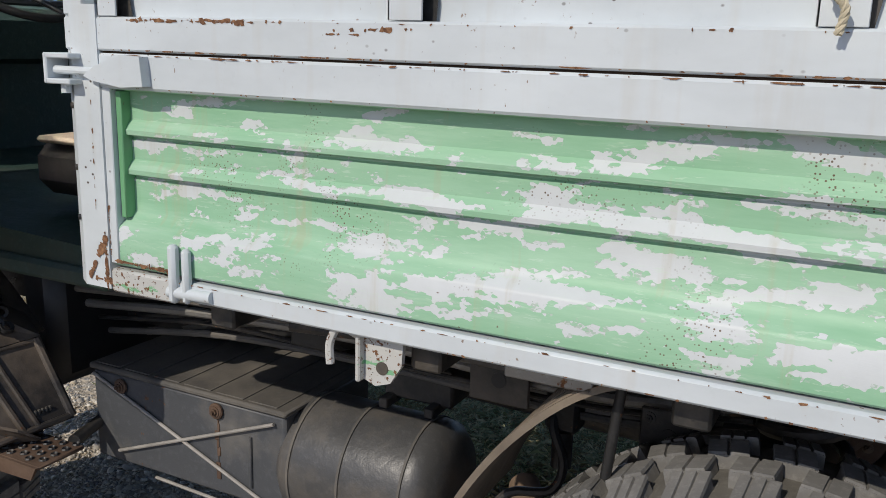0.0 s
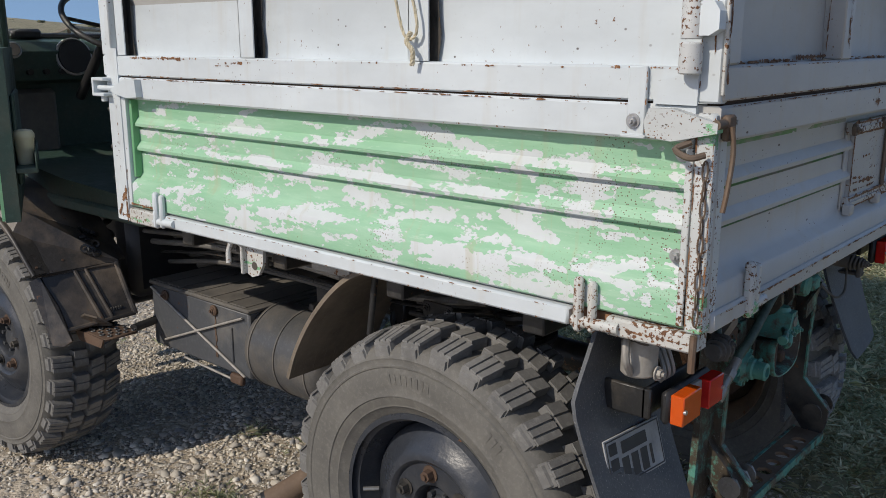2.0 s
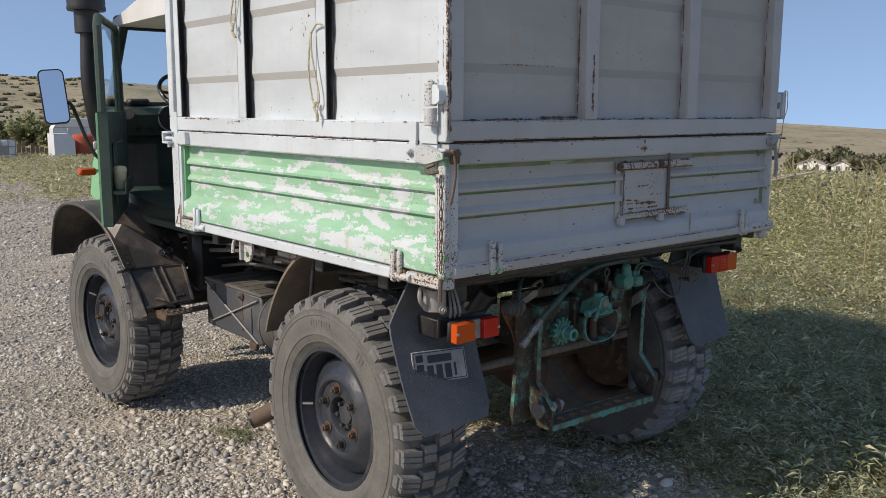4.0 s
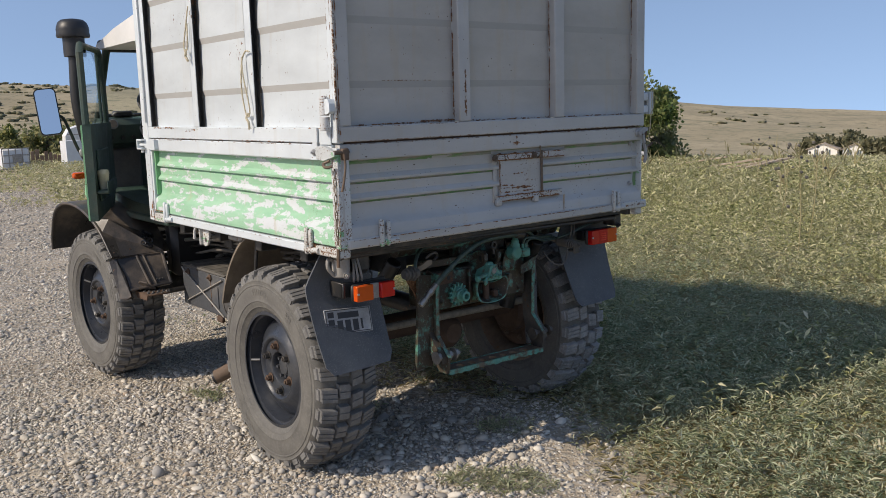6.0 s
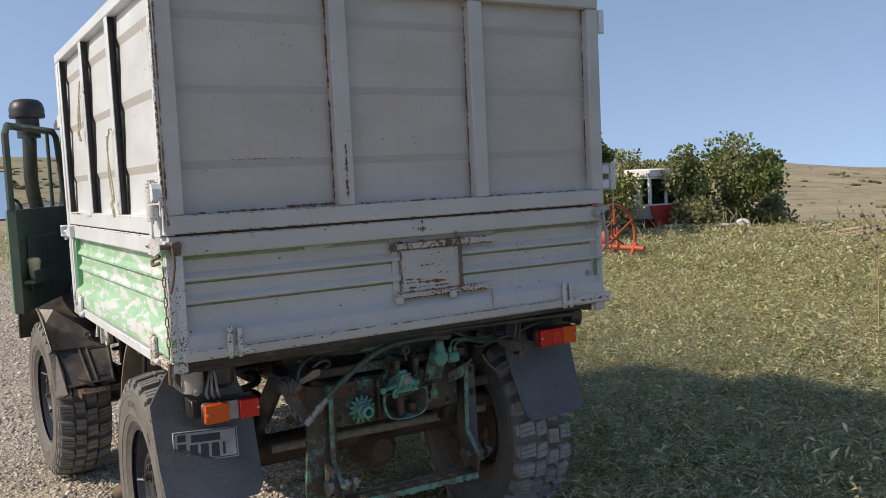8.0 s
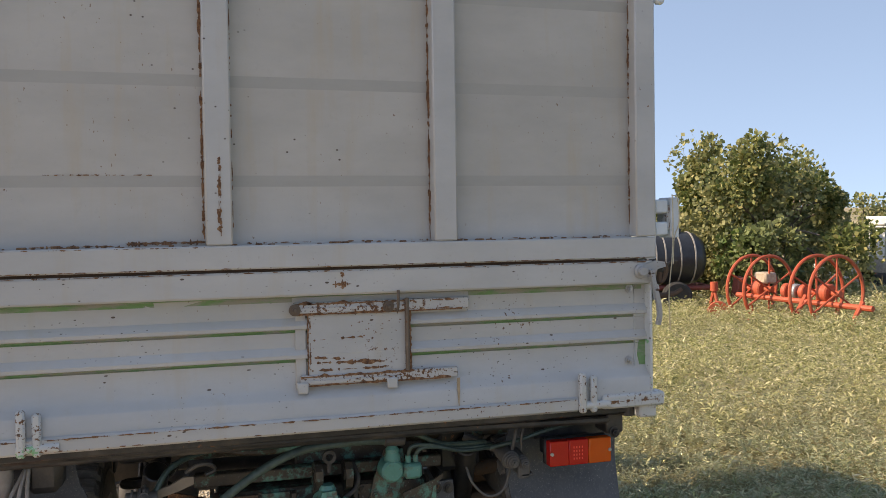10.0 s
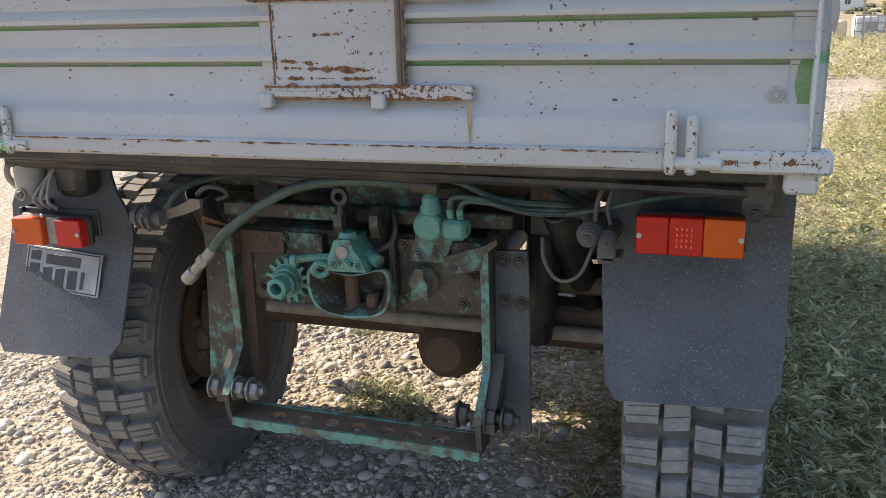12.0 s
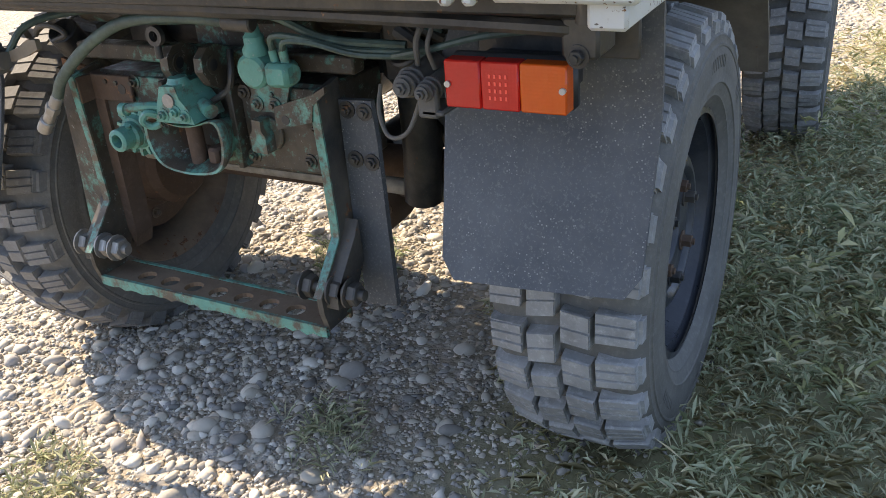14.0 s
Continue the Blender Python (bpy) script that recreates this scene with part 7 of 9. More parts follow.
for yy, zz, r, lab in ((1.40, 1.585, 0.034, "round gauge with a cream face"), (1.66, 1.555, 0.082, "large round speedometer"), (1.80, 1.575, 0.035, "small round gauge")):
    b = bmesh.new()
    lathe(b, [(r, 0.0), (r, 0.014), (r - 0.006, 0.016), (r - 0.008, 0.010), (0.0, 0.010)], pose(CF + 0.155, yy, zz, 0, 80, 0), 26)
    g = part("gauge", b, [M_ZINC], dash, lab)
    b = bmesh.new()
    cyl(b, (CF + 0.166, yy, zz + 0.002), (CF + 0.1755, yy, zz + 0.0035), r - 0.010, seg=24)
    part("dial", b, M_CLOTH if r < 0.034 + 0.0005 and yy < 1.5 else M_BLACKP, g)
for yy in (1.38, 1.46, 1.53, 1.60):
    b = bmesh.new()
    cyl(b, (CF + 0.15, yy, 1.495), (CF + 0.175, yy, 1.495), 0.013, seg=12)
    part("switch", b, M_BLACKP, dash)
b = bmesh.new()
box(b, CF - 0.01, CF + 0.06, 1.45, 1.58, 1.632, 1.675, 0.012)
part("dash_box", b, M_BLACKP, dash)
b = bmesh.new()
box(b, CF + 0.06, CF + 0.10, 1.36, 1.60, 1.12, 1.42, 0.02)
part("worn_panel", b, M_DUSTY, dash, "scratched dark panel below the dash")
ring = bmesh.new()
pm = pose(-2.12, 1.68, 1.70, 0, 36, 0)
tube(ring, [pm @ Vector((0.20 * math.cos(a), 0.20 * math.sin(a), 0)) for a in np.linspace(0, 2 * math.pi, 48, endpoint=False)], 0.012, 10, smooth_n=0, closed=True)
for a in (0.4, 2.5, 4.6):
    cyl(ring, pm @ Vector((0, 0, -0.03)), pm @ Vector((0.198 * math.cos(a), 0.198 * math.sin(a), 0)), 0.008, seg=8)
cyl(ring, pm @ Vector((0, 0, 0.0)), pm @ Vector((-0.08, 0, -0.45)), 0.022, seg=12)
part("steering_wheel", ring, M_BLACKP, cab, "thin black steering wheel")
b = bmesh.new()
box(b, -1.86, -1.46, 1.50, 1.98, 1.14, 1.28, 0.04)
box(b, -1.54, -1.44, 1.50, 1.98, 1.25, 1.62, 0.04)
seat = part("seat", b, M_SEAT, cab, "dark worn driver's seat")
b = bmesh.new()
box(b, -1.80, -1.46, 1.48, 1.80, 1.278, 1.295, 0.008)
part("seat_cover", b, M_CLOTH, seat, "tan cloth over the seat")
b = bmesh.new()
lathe(b, [(0.0, 0.0), (0.030, 0.004), (0.038, 0.012), (0.034, 0.02), (0.0, 0.026)], pose(-1.62, 1.495, 1.205, 90, 0, 0), 9)
part("knob", b, M_CLOTH, seat, "cream star knob")
b = bmesh.new()
prism(b, [(CF + 0.05, 1.03), (CB - 0.05, 1.03), (CB - 0.05, 1.075), (-2.0, 1.10), (CF + 0.05, 1.16)], CL + 0.02, CR - 0.1)
part("floor_mat", b, M_CABG, cab, "dark green cab floor", False)
# windscreen, open to the sky beyond
b = bmesh.new()
for p0, p1 in (((CF - 0.02, CL + 0.03, 1.64), (CF - 0.02, CR - 0.03, 1.64)), ((WT, CL + 0.03, 2.07), (WT, CR - 0.03, 2.07))):
    cyl(b, p0, p1, 0.018, seg=8)
wind = part("windscreen_frame", b, M_BLACKP, cab)
b = bmesh.new()
prism(b, [(CF - 0.012, 1.65), (WT - 0.01, 2.06), (WT - 0.004, 2.06), (CF - 0.006, 1.65)], CL + 0.05, CR - 0.05)
pane = part("pane", b, M_GLASS, wind, "clear windscreen", False)
pane.visible_shadow = False
b = bmesh.new()
prism(b, [(WT - 0.078, 1.975), (WT - 0.006, 2.06), (WT - 0.002, 2.06), (WT - 0.074, 1.975)], CL + 0.30, CL + 0.80)
part("sun_strip", b, M_BLUEGL, wind, "blue strip on the glass", False)
# bonnet and nose
b = bmesh.new()
prism(b, [(-2.66, 1.03), (-2.66, 1.62), (-2.80, 1.56), (-2.95, 1.42), (-3.0, 1.30), (-3.02, 0.90), (-2.9, 0.80), (-2.66, 0.90)], 1.60, 2.64)
hood = part("bonnet", b, M_CABL, truck, "light green sloping bonnet", False)
b = bmesh.new()
prism(b, [(-2.655, 1.06), (-2.655, 1.55), (-2.76, 1.47), (-2.92, 1.28), (-3.0, 1.08), (-2.95, 1.05)], 1.34, 1.62)
for i in range(4):
    box(b, -2.80, -2.71, 1.333, 1.343, 1.22 + 0.022 * i, 1.229 + 0.022 * i, 0.002, 1)
part("cheek_panel", b, [M_CABL, M_FRAME], truck, "light green cheek panel with louvres", False)
b = bmesh.new()
box(b, -3.08, -2.98, 1.30, 2.95, 0.62, 0.78, 0.02)
part("bumper", b, M_FRAME, truck, "black front bumper")
b = bmesh.new()
box(b, -2.76, -2.70, 1.19, 1.29, 1.215, 1.26, 0.010)
ind = part("indicator", b, M_AMBER, truck, "orange side indicator lamp")
b = bmesh.new()
cyl(b, (-2.73, 1.28, 1.24), (-2.73, 1.36, 1.24), 0.012, seg=10)
part("stalk", b, M_ZINC, ind)
# open door
DH, DE = Vector((-2.36, 1.335, 0)), Vector((-1.535, 0.943, 0))
ddir = (DE - DH).normalized()
dm = Matrix.Translation(DH) @ Matrix(((ddir.x, -ddir.y, 0), (ddir.y, ddir.x, 0), (0, 0, 1))).to_4x4()
L = (DE - DH).length
b = bmesh.new()
prism(b, [(0, 1.20), (0.14, 1.07), (L, 1.045), (L, 1.60), (0, 1.60)], -0.02, 0.025, "y", 0, dm)
door = part("door", b, [M_CABG], truck, "cab door standing open, dark green inside", False)
b = bmesh.new()
prism(b, [(0.0, 1.21), (0.14, 1.075), (L - 0.005, 1.05), (L - 0.005, 1.595), (0.0, 1.595)], -0.030, -0.0205, "y", 0, dm)
part("door_skin", b, M_CABL, door, "light green outer door skin", False)
b = bmesh.new()
fr = [(0.02, 1.60), (0.10, 2.02), (0.16, 2.055), (L - 0.05, 2.045), (L - 0.01, 2.0), (L - 0.01, 1.60)]
tube(b, [dm @ Vector((u, 0, v)) for u, v in fr], 0.020, 8, smooth_n=0)
cyl(b, dm @ Vector((0.26, 0, 1.60)), dm @ Vector((0.26, 0, 2.05)), 0.012, seg=8)
part("window_frame", b, M_CABG, door, "dark window frame")
b = bmesh.new()
prism(b, [(0.04, 1.61), (0.12, 2.03), (L - 0.03, 2.03), (L - 0.03, 1.61)], -0.003, 0.003, "y", 0, dm)
pane = part("pane", b, M_GLASS, door, "", False)
pane.visible_shadow = False
b = bmesh.new()
box(b, 0.35, 0.80, 0.025, 0.04, 1.15, 1.45, 0.006, 0, dm)
box(b, 0.50, 0.90, 0.026, 0.09, 1.20, 1.22, 0.004, 0, dm)
box(b, 0.50, 0.90, 0.085, 0.092, 1.20, 1.27, 0.004, 0, dm)
part("door_pocket", b, M_CABG, door)
b = bmesh.new()
box(b, L - 0.10, L - 0.02, -0.05, -0.03, 1.42, 1.46, 0.006, 0, dm)
part("handle", b, M_ZINC, door)
bottle = bmesh.new()
lathe(bottle, [(0.0, 0.0), (0.024, 0.0), (0.026, 0.006), (0.032, 0.085), (0.034, 0.088), (0.034, 0.100), (0.028, 0.112), (0.012, 0.116), (0.0, 0.116)], dm @ pose(0.80, 0.056, 1.2205), 20)
bo = link_bm("plastic_bottle", bottle, plain("milky_plastic", (0.55, 0.52, 0.36), 0.4, 0, 0.1), None, "", True)
tagged(bo, "milky plastic bottle in the pocket of the cab door", "bottle")
# mirror
def rounded(w, h, r):
    """Outline of a plate with round corners."""
    pts = []
    for cx, cy, a0 in ((w - r, h - r, 0), (r - w, h - r, 90), (r - w, r - h, 180), (w - r, r - h, 270)):
        for i in range(6):
            a = radians(a0 + 18 * i)
            pts.append((cx + r * math.cos(a), cy + r * math.sin(a)))
    return pts


b = bmesh.new()
mm = pose(-2.345, 0.966, 1.678, 5, -6.5, -14)
prism(b, rounded(0.066, 0.148, 0.030), -0.030, 0.012, "x", 0, mm)
mir = part("mirror", b, M_BLACKP, truck, "large rectangular wing mirror on a bent arm", False)
b = bmesh.new()
prism(b, rounded(0.059, 0.141, 0.025), 0.0125, 0.0145, "x", 0, mm)
part("mirror_glass", b, M_MIRROR, mir, "", False)
b = bmesh.new()
tube(b, [(-2.36, 1.00, 1.66), (-2.36, 1.055, 1.64), (-2.36, 1.09, 1.56), (-2.36, 1.14, 1.42), (-2.36, 1.20, 1.33), (-2.38, 1.33, 1.29)], 0.010, 8)
part("mirror_arm", b, M_BLACKP, mir)
# raised air intake
b = bmesh.new()
tube(b, [(-2.66, 1.45, 1.42), (-2.52, 1.28, 1.44), (-2.36, 1.20, 1.48), (-2.29, 1.155, 1.60), (-2.28, 1.135, 1.76), (-2.27, 1.142, 2.03)], 0.040, 16)
sn = part("air_intake", b, M_BLACKP, truck, "black raised air intake with a mushroom cap")
b = bmesh.new()
cyl(b, (-2.27, 1.142, 2.02), (-2.27, 1.142, 2.15), 0.066, seg=24, bev=0.004)
part("collar", b, M_BLACKP, sn)
b = bmesh.new()
lathe(b, [(0.05, 0.0), (0.098, 0.0), (0.102, 0.012), (0.098, 0.03), (0.100, 0.045), (0.098, 0.06), (0.088, 0.09), (0.068, 0.108), (0.03, 0.115), (0.0, 0.116)], pose(-2.27, 1.142, 2.14), 32)
part("cap", b, M_BLACKP, sn)

# ropes tied to the ribs
def rope(name, pts, r, label):
    bm = bmesh.new()
    c = spline(pts, 8)
    for ph in (0, 2.1, 4.2):
        q = []
        for i, p in enumerate(c):
            d = (c[min(i + 1, len(c) - 1)] - c[max(i - 1, 0)]).normalized()
            u = d.cross(Vector((0.2, 1, 0.1))).normalized()
            w2 = d.cross(u)
            q.append(p + (u * math.cos(i * 0.9 + ph) + w2 * math.sin(i * 0.9 + ph)) * r * 0.5)
        tube(bm, q, r * 0.62, 6, smooth_n=0)
    ob = link_bm(name, bm, M_ROPE, None, "", True)
    return tagged(ob, label, "rope")


ry = YL - 0.012
rope("rope", [(0.075, ry, 1.905), (0.05, ry - 0.005, 1.91), (0.015, ry, 1.895), (0.0, ry - 0.004, 1.86), (-0.012, ry - 0.006, 1.75), (0.008, ry - 0.004, 1.65), (0.035, ry - 0.006, 1.625), (0.055, ry - 0.006, 1.66), (0.02, ry - 0.010, 1.80), (0.01, ry - 0.008, 1.885)], 0.0034, "frayed pale rope looped round a rib of the side board")
rope("rope", [(0.035, ry - 0.004, 1.64), (0.03, ry - 0.012, 1.62), (0.045, ry - 0.01, 1.60), (0.04, ry - 0.006, 1.57)], 0.0055, "knotted pale rope end hanging on the side board")
rope("rope", [(-0.545, ry, 2.16), (-0.575, ry - 0.008, 2.05), (-0.60, ry - 0.010, 1.98), (-0.585, ry - 0.012, 1.945), (-0.565, ry - 0.008, 1.97), (-0.555, ry - 0.006, 2.08)], 0.0034, "pale rope looped round a rib of the side board")
rope("rope", [(-0.585, ry - 0.010, 1.955), (-0.57, ry - 0.016, 1.94), (-0.585, ry - 0.012, 1.925), (-0.565, ry - 0.010, 1.90)], 0.006, "knotted pale rope end hanging on the side board")
rope("rope", [(0.742, YR + 0.048, 1.70), (0.744, YR + 0.049, 1.62), (0.736, YR + 0.050, 1.52), (0.728, YR + 0.044, 1.42), (0.726, YR + 0.048, 1.31)], 0.0017, "thin pale cord hanging beside the tailgate")
rope("rope", [(0.736, YR + 0.050, 1.696), (0.743, YR + 0.064, 1.690), (0.744, YR + 0.068, 1.62), (0.738, YR + 0.056, 1.575), (0.735, YR + 0.054, 1.50)], 0.0016, "looped pale cord over the hinge plate")


# ---- stones, grass and weeds ----
rng = np.random.default_rng(7)


def leaf_mat(name, ramp_stops, rough=0.7, clumps=6.0):
    k = Mat(name, rough, 0, 0.3)
    base = k.ramp(k.island(), ramp_stops)
    big = k.noise(0.55, 4, 0.6)
    base = k.mix(k.math("MULTIPLY", k.ramp(big, [(0.40, 0), (0.60, 1)]), 0.42), base, (0.50, 0.45, 0.28))
    clump = k.noise(clumps, 3, 0.55, k.vec((1, 1, 0.3), (2, 8, 1)))
    base = k.mix(k.ramp(clump, [(0.34, 1), (0.50, 0)]), base, k.mix(1.0, base, (0.70, 0.73, 0.60), "MULTIPLY"))
    k.color(base)
    tr = k.nt.nodes.new("ShaderNodeBsdfTranslucent")
    mx = k.nt.nodes.new("ShaderNodeMixShader")
    mx.inputs[0].default_value = 0.35
    k.link(base, tr.inputs["Color"])
    k.link(k.b.outputs[0], mx.inputs[1])
    k.link(tr.outputs[0], mx.inputs[2])
    k.link(mx.outputs[0], k.nt.nodes["Material Output"].inputs["Surface"])
    return k.m


def stone_mat():
    k = Mat("pebbles", 0.85, 0, 0.3)
    base = k.ramp(k.island(), [(0.0, (0.13, 0.13, 0.13)), (0.16, (0.36, 0.33, 0.285)), (0.34, (0.60, 0.53, 0.42)), (0.48, (0.25, 0.25, 0.255)), (0.62, (0.44, 0.40, 0.345)), (0.78, (0.62, 0.57, 0.48)), (0.93, (0.74, 0.70, 0.62)), (1.0, (0.46, 0.35, 0.25))])
    base = k.mix(k.math("MULTIPLY", k.noise(45, 5, 0.7), 0.32), base, (0.50, 0.44, 0.355))
    k.color(base)
    k.bump(k.noise(160, 4, 0.7), 0.3, 0.002)
    return k.m


LAND_N = 420
LAND_X0, LAND_Y0, LAND_S = -22.0, -6.0, 40.0 / LAND_N
_lg = np.array([[land(LAND_X0 + i * LAND_S, LAND_Y0 + j * LAND_S) for j in range(LAND_N + 1)] for i in range(LAND_N + 1)])


def land_np(x, y):
    u = np.clip((x - LAND_X0) / LAND_S, 0, LAND_N - 1e-3)
    v = np.clip((y - LAND_Y0) / LAND_S, 0, LAND_N - 1e-3)
    i, j = u.astype(int), v.astype(int)
    a, c = u - i, v - j
    return _lg[i, j] * (1 - a) * (1 - c) + _lg[i + 1, j] * a * (1 - c) + _lg[i, j + 1] * (1 - a) * c + _lg[i + 1, j + 1] * a * c


def edge_np(x):
    return 2.25 - 0.19 * x + 0.42 * np.exp(-((x - 0.5) / 0.8) ** 2) + 0.12 * np.sin(1.9 * x + 0.6) + 0.06 * np.sin(5.3 * x)


def patchy(x, y, s, ph):
    """A smooth field from 0 to 1 for clumping."""
    return 0.5 + 0.25 * (np.sin(x * s + ph) * np.cos(y * s * 1.13 + 2 * ph) + np.sin((x + y) * s * 0.61 + 3 * ph) * np.cos((x - y) * s * 1.7 + ph))


def solid(level):
    if level == 0:
        v = np.array([(1, 0, 0), (-1, 0, 0), (0, 1, 0), (0, -1, 0), (0, 0, 1), (0, 0, -1)], float)
        return v, np.array([(0, 2, 4), (2, 1, 4), (1, 3, 4), (3, 0, 4), (2, 0, 5), (1, 2, 5), (3, 1, 5), (0, 3, 5)])
    t = bmesh.new()
    bmesh.ops.create_icosphere(t, subdivisions=level, radius=1)
    v = np.array([q.co[:] for q in t.verts])
    f = np.array([[q.index for q in fc.verts] for fc in t.faces])
    t.free()
    return v, f


def stones(name, n, level, smin, smax, xr, yr, sink, label):
    v, f = solid(level)
    m = n * 3
    x = rng.uniform(*xr, m)
    y = rng.uniform(*yr, m)
    e = edge_np(x) - y
    keep = (e > -0.25 + 0.5 * rng.random(m)) | ((e > -1.0) & (rng.random(m) < 0.10))
    keep &= patchy(x, y, 2.1, 0.7) > rng.uniform(-0.05, 0.62, m)
    x, y = x[keep][:n], y[keep][:n]
    n = len(x)
    s = smin * (smax / smin) ** (rng.random(n) ** 1.7)
    ang = rng.uniform(0, 2 * np.pi, n)
    sq = np.stack([s * rng.uniform(0.85, 1.35, n), s * rng.uniform(0.7, 1.0, n), s * rng.uniform(0.4, 0.75, n)], 1)
    lump = np.sin(v[None] * rng.uniform(1.5, 3.0, (n, 1, 3)) + rng.uniform(0, 6, (n, 1, 3))).sum(2, keepdims=True)
    pv = v[None] * (1 + 0.13 * lump) if level == 2 else v[None] * (1 + 0.16 * rng.standard_normal((n, len(v), 1)) * (1.8, 1.5, 1.0)[level])
    pv = pv * sq[:, None, :]
    tilt = rng.normal(0, 0.22, n)
    pz = pv[:, :, 2] + pv[:, :, 0] * tilt[:, None]
    px = pv[:, :, 0] * np.cos(ang)[:, None] - pv[:, :, 1] * np.sin(ang)[:, None]
    py = pv[:, :, 0] * np.sin(ang)[:, None] + pv[:, :, 1] * np.cos(ang)[:, None]
    V = np.stack([px + x[:, None], py + y[:, None], pz + (land_np(x, y) + sq[:, 2] * sink)[:, None]], 2).reshape(-1, 3)
    F = (f[None] + (np.arange(n) * len(v))[:, None, None]).reshape(-1, 3)
    ob = mesh_np(name, V, F, [M_STONE], None, level == 2)
    return tagged(ob, label, "gravel", kind="stuff")


M_STONE = stone_mat()
stones("gravel", 105000, 0, 0.0035, 0.013, (-3.6, 2.2), (-0.7, 3.1), 0.25, "loose pale gravel of the track")
stones("gravel", 8000, 1, 0.007, 0.020, (-3.8, 2.2), (-0.7, 3.1), 0.25, "coarser pale gravel of the track")
stones("gravel", 1700, 1, 0.010, 0.027, (-1.9, 1.1), (0.3, 2.15), 0.2, "coarse angular stones round the truck")
stones("gravel", 30000, 0, 0.007, 0.020, (-9.5, -3.4), (-1.5, 5.0), 0.25, "loose pale gravel further down the track")
stones("gravel", 20000, 0, 0.012, 0.034, (-21.0, -9.0), (-3.0, 6.5), 0.25, "pale stones far down the track")
stones("pebbles", 1700, 2, 0.008, 0.018, (-4.2, 2.2), (-0.7, 3.1), 0.35, "rounded grey river pebbles on the track")
stones("pebbles", 200, 2, 0.014, 0.034, (-1.0, 1.2), (0.5, 2.6), 0.25, "egg-sized pale and grey river stones on the track")
stones("pebbles", 700, 1, 0.016, 0.036, (-12.0, -3.6), (-1.5, 4.0), 0.25, "larger pale stones further down the track")


def sprigs(name, x, y, leaves, lmin, lmax, hmax, wide, mat, label, up=(0.1, 1.0)):
    """Small plants: narrow folded leaves round short stems."""
    n = len(x)
    z0 = land_np(x, y)
    k = leaves
    N = n * k
    X, Y, Z = np.repeat(x, k), np.repeat(y, k), np.repeat(z0, k)
    vig = np.repeat(rng.uniform(0.55, 1.25, n), k)
    lean = np.repeat(rng.uniform(0, 2 * np.pi, n), k)
    t = rng.random(N)
    h = hmax * vig * t
    X = X + np.cos(lean) * h * 0.6 + rng.normal(0, 0.006, N)
    Y = Y + np.sin(lean) * h * 0.6 + rng.normal(0, 0.006, N)
    Zb = Z + h
    az = rng.uniform(0, 2 * np.pi, N)
    el = rng.uniform(*up, N)
    L = rng.uniform(lmin, lmax, N) * vig
    w = L * wide * rng.uniform(0.7, 1.3, N)
    d = np.stack([np.cos(az) * np.cos(el), np.sin(az) * np.cos(el), np.sin(el)], 1)
    s = np.stack([-np.sin(az), np.cos(az), np.zeros(N)], 1)
    roll = rng.normal(0, 0.5, N)
    upv = np.cross(d, s)
    s = s * np.cos(roll)[:, None] + upv * np.sin(roll)[:, None]
    p0 = np.stack([X, Y, Zb], 1)
    mid = p0 + d * (L * 0.45)[:, None] + np.array([0, 0, 1.0]) * (L * 0.06)[:, None]
    tip = p0 + d * L[:, None] - np.array([0, 0, 1.0]) * (L * rng.uniform(0.0, 0.35, N))[:, None]
    V = np.stack([p0, mid - s * w[:, None], tip, mid + s * w[:, None]], 1).reshape(-1, 3)
    b = np.arange(N)[:, None] * 4
    F = np.concatenate([b + np.array([[0, 1, 2]]), b + np.array([[0, 2, 3]])], 1).reshape(-1, 3)
    ob = mesh_np(name, V, F, [mat], None, False)
    return tagged(ob, label, "grass", kind="stuff")


M_WEED = leaf_mat("weed_leaves", [(0.0, (0.20, 0.25, 0.14)), (0.35, (0.39, 0.45, 0.28)), (0.62, (0.56, 0.60, 0.42)), (0.82, (0.64, 0.63, 0.42)), (1.0, (0.72, 0.65, 0.45))])
M_DRY = leaf_mat("dry_meadow", [(0.0, (0.24, 0.26, 0.12)), (0.35, (0.52, 0.52, 0.28)), (0.7, (0.74, 0.68, 0.43)), (1.0, (0.84, 0.77, 0.57))])
M_TUFT = leaf_mat("tussock_leaves", [(0.0, (0.17, 0.20, 0.075)), (0.3, (0.40, 0.42, 0.18)), (0.62, (0.66, 0.62, 0.33)), (0.85, (0.78, 0.71, 0.44)), (1.0, (0.84, 0.77, 0.55))], 0.65, 3.5)
M_STRAW = leaf_mat("straw", [(0.0, (0.36, 0.31, 0.16)), (0.6, (0.56, 0.47, 0.27)), (1.0, (0.68, 0.60, 0.40))])


def scatter(n, xr, yr, inside):
    x = rng.uniform(*xr, n)
    y = rng.uniform(*yr, n)
    k = inside(x, y)
    return x[k], y[k]


def not_under_wheel(x, y):
    ok = np.ones(len(x), bool)
    for wx, wy, wz in WH.values():
        ok &= ~((np.abs(x - wx) < 0.16) & (np.abs(y - wy) < 0.15))
    return ok


def near_truck(x, y):
    """How much the leafy weeds rule here, fading outwards."""
    dx = np.maximum(np.abs(x + 0.1) - 2.1, 0) / 1.5
    dy = np.maximum(y - 5.6, 0) / 1.6
    return np.exp(-dx ** 2 - dy ** 2) * (0.75 + 0.5 * patchy(x, y, 0.9, 1.1))


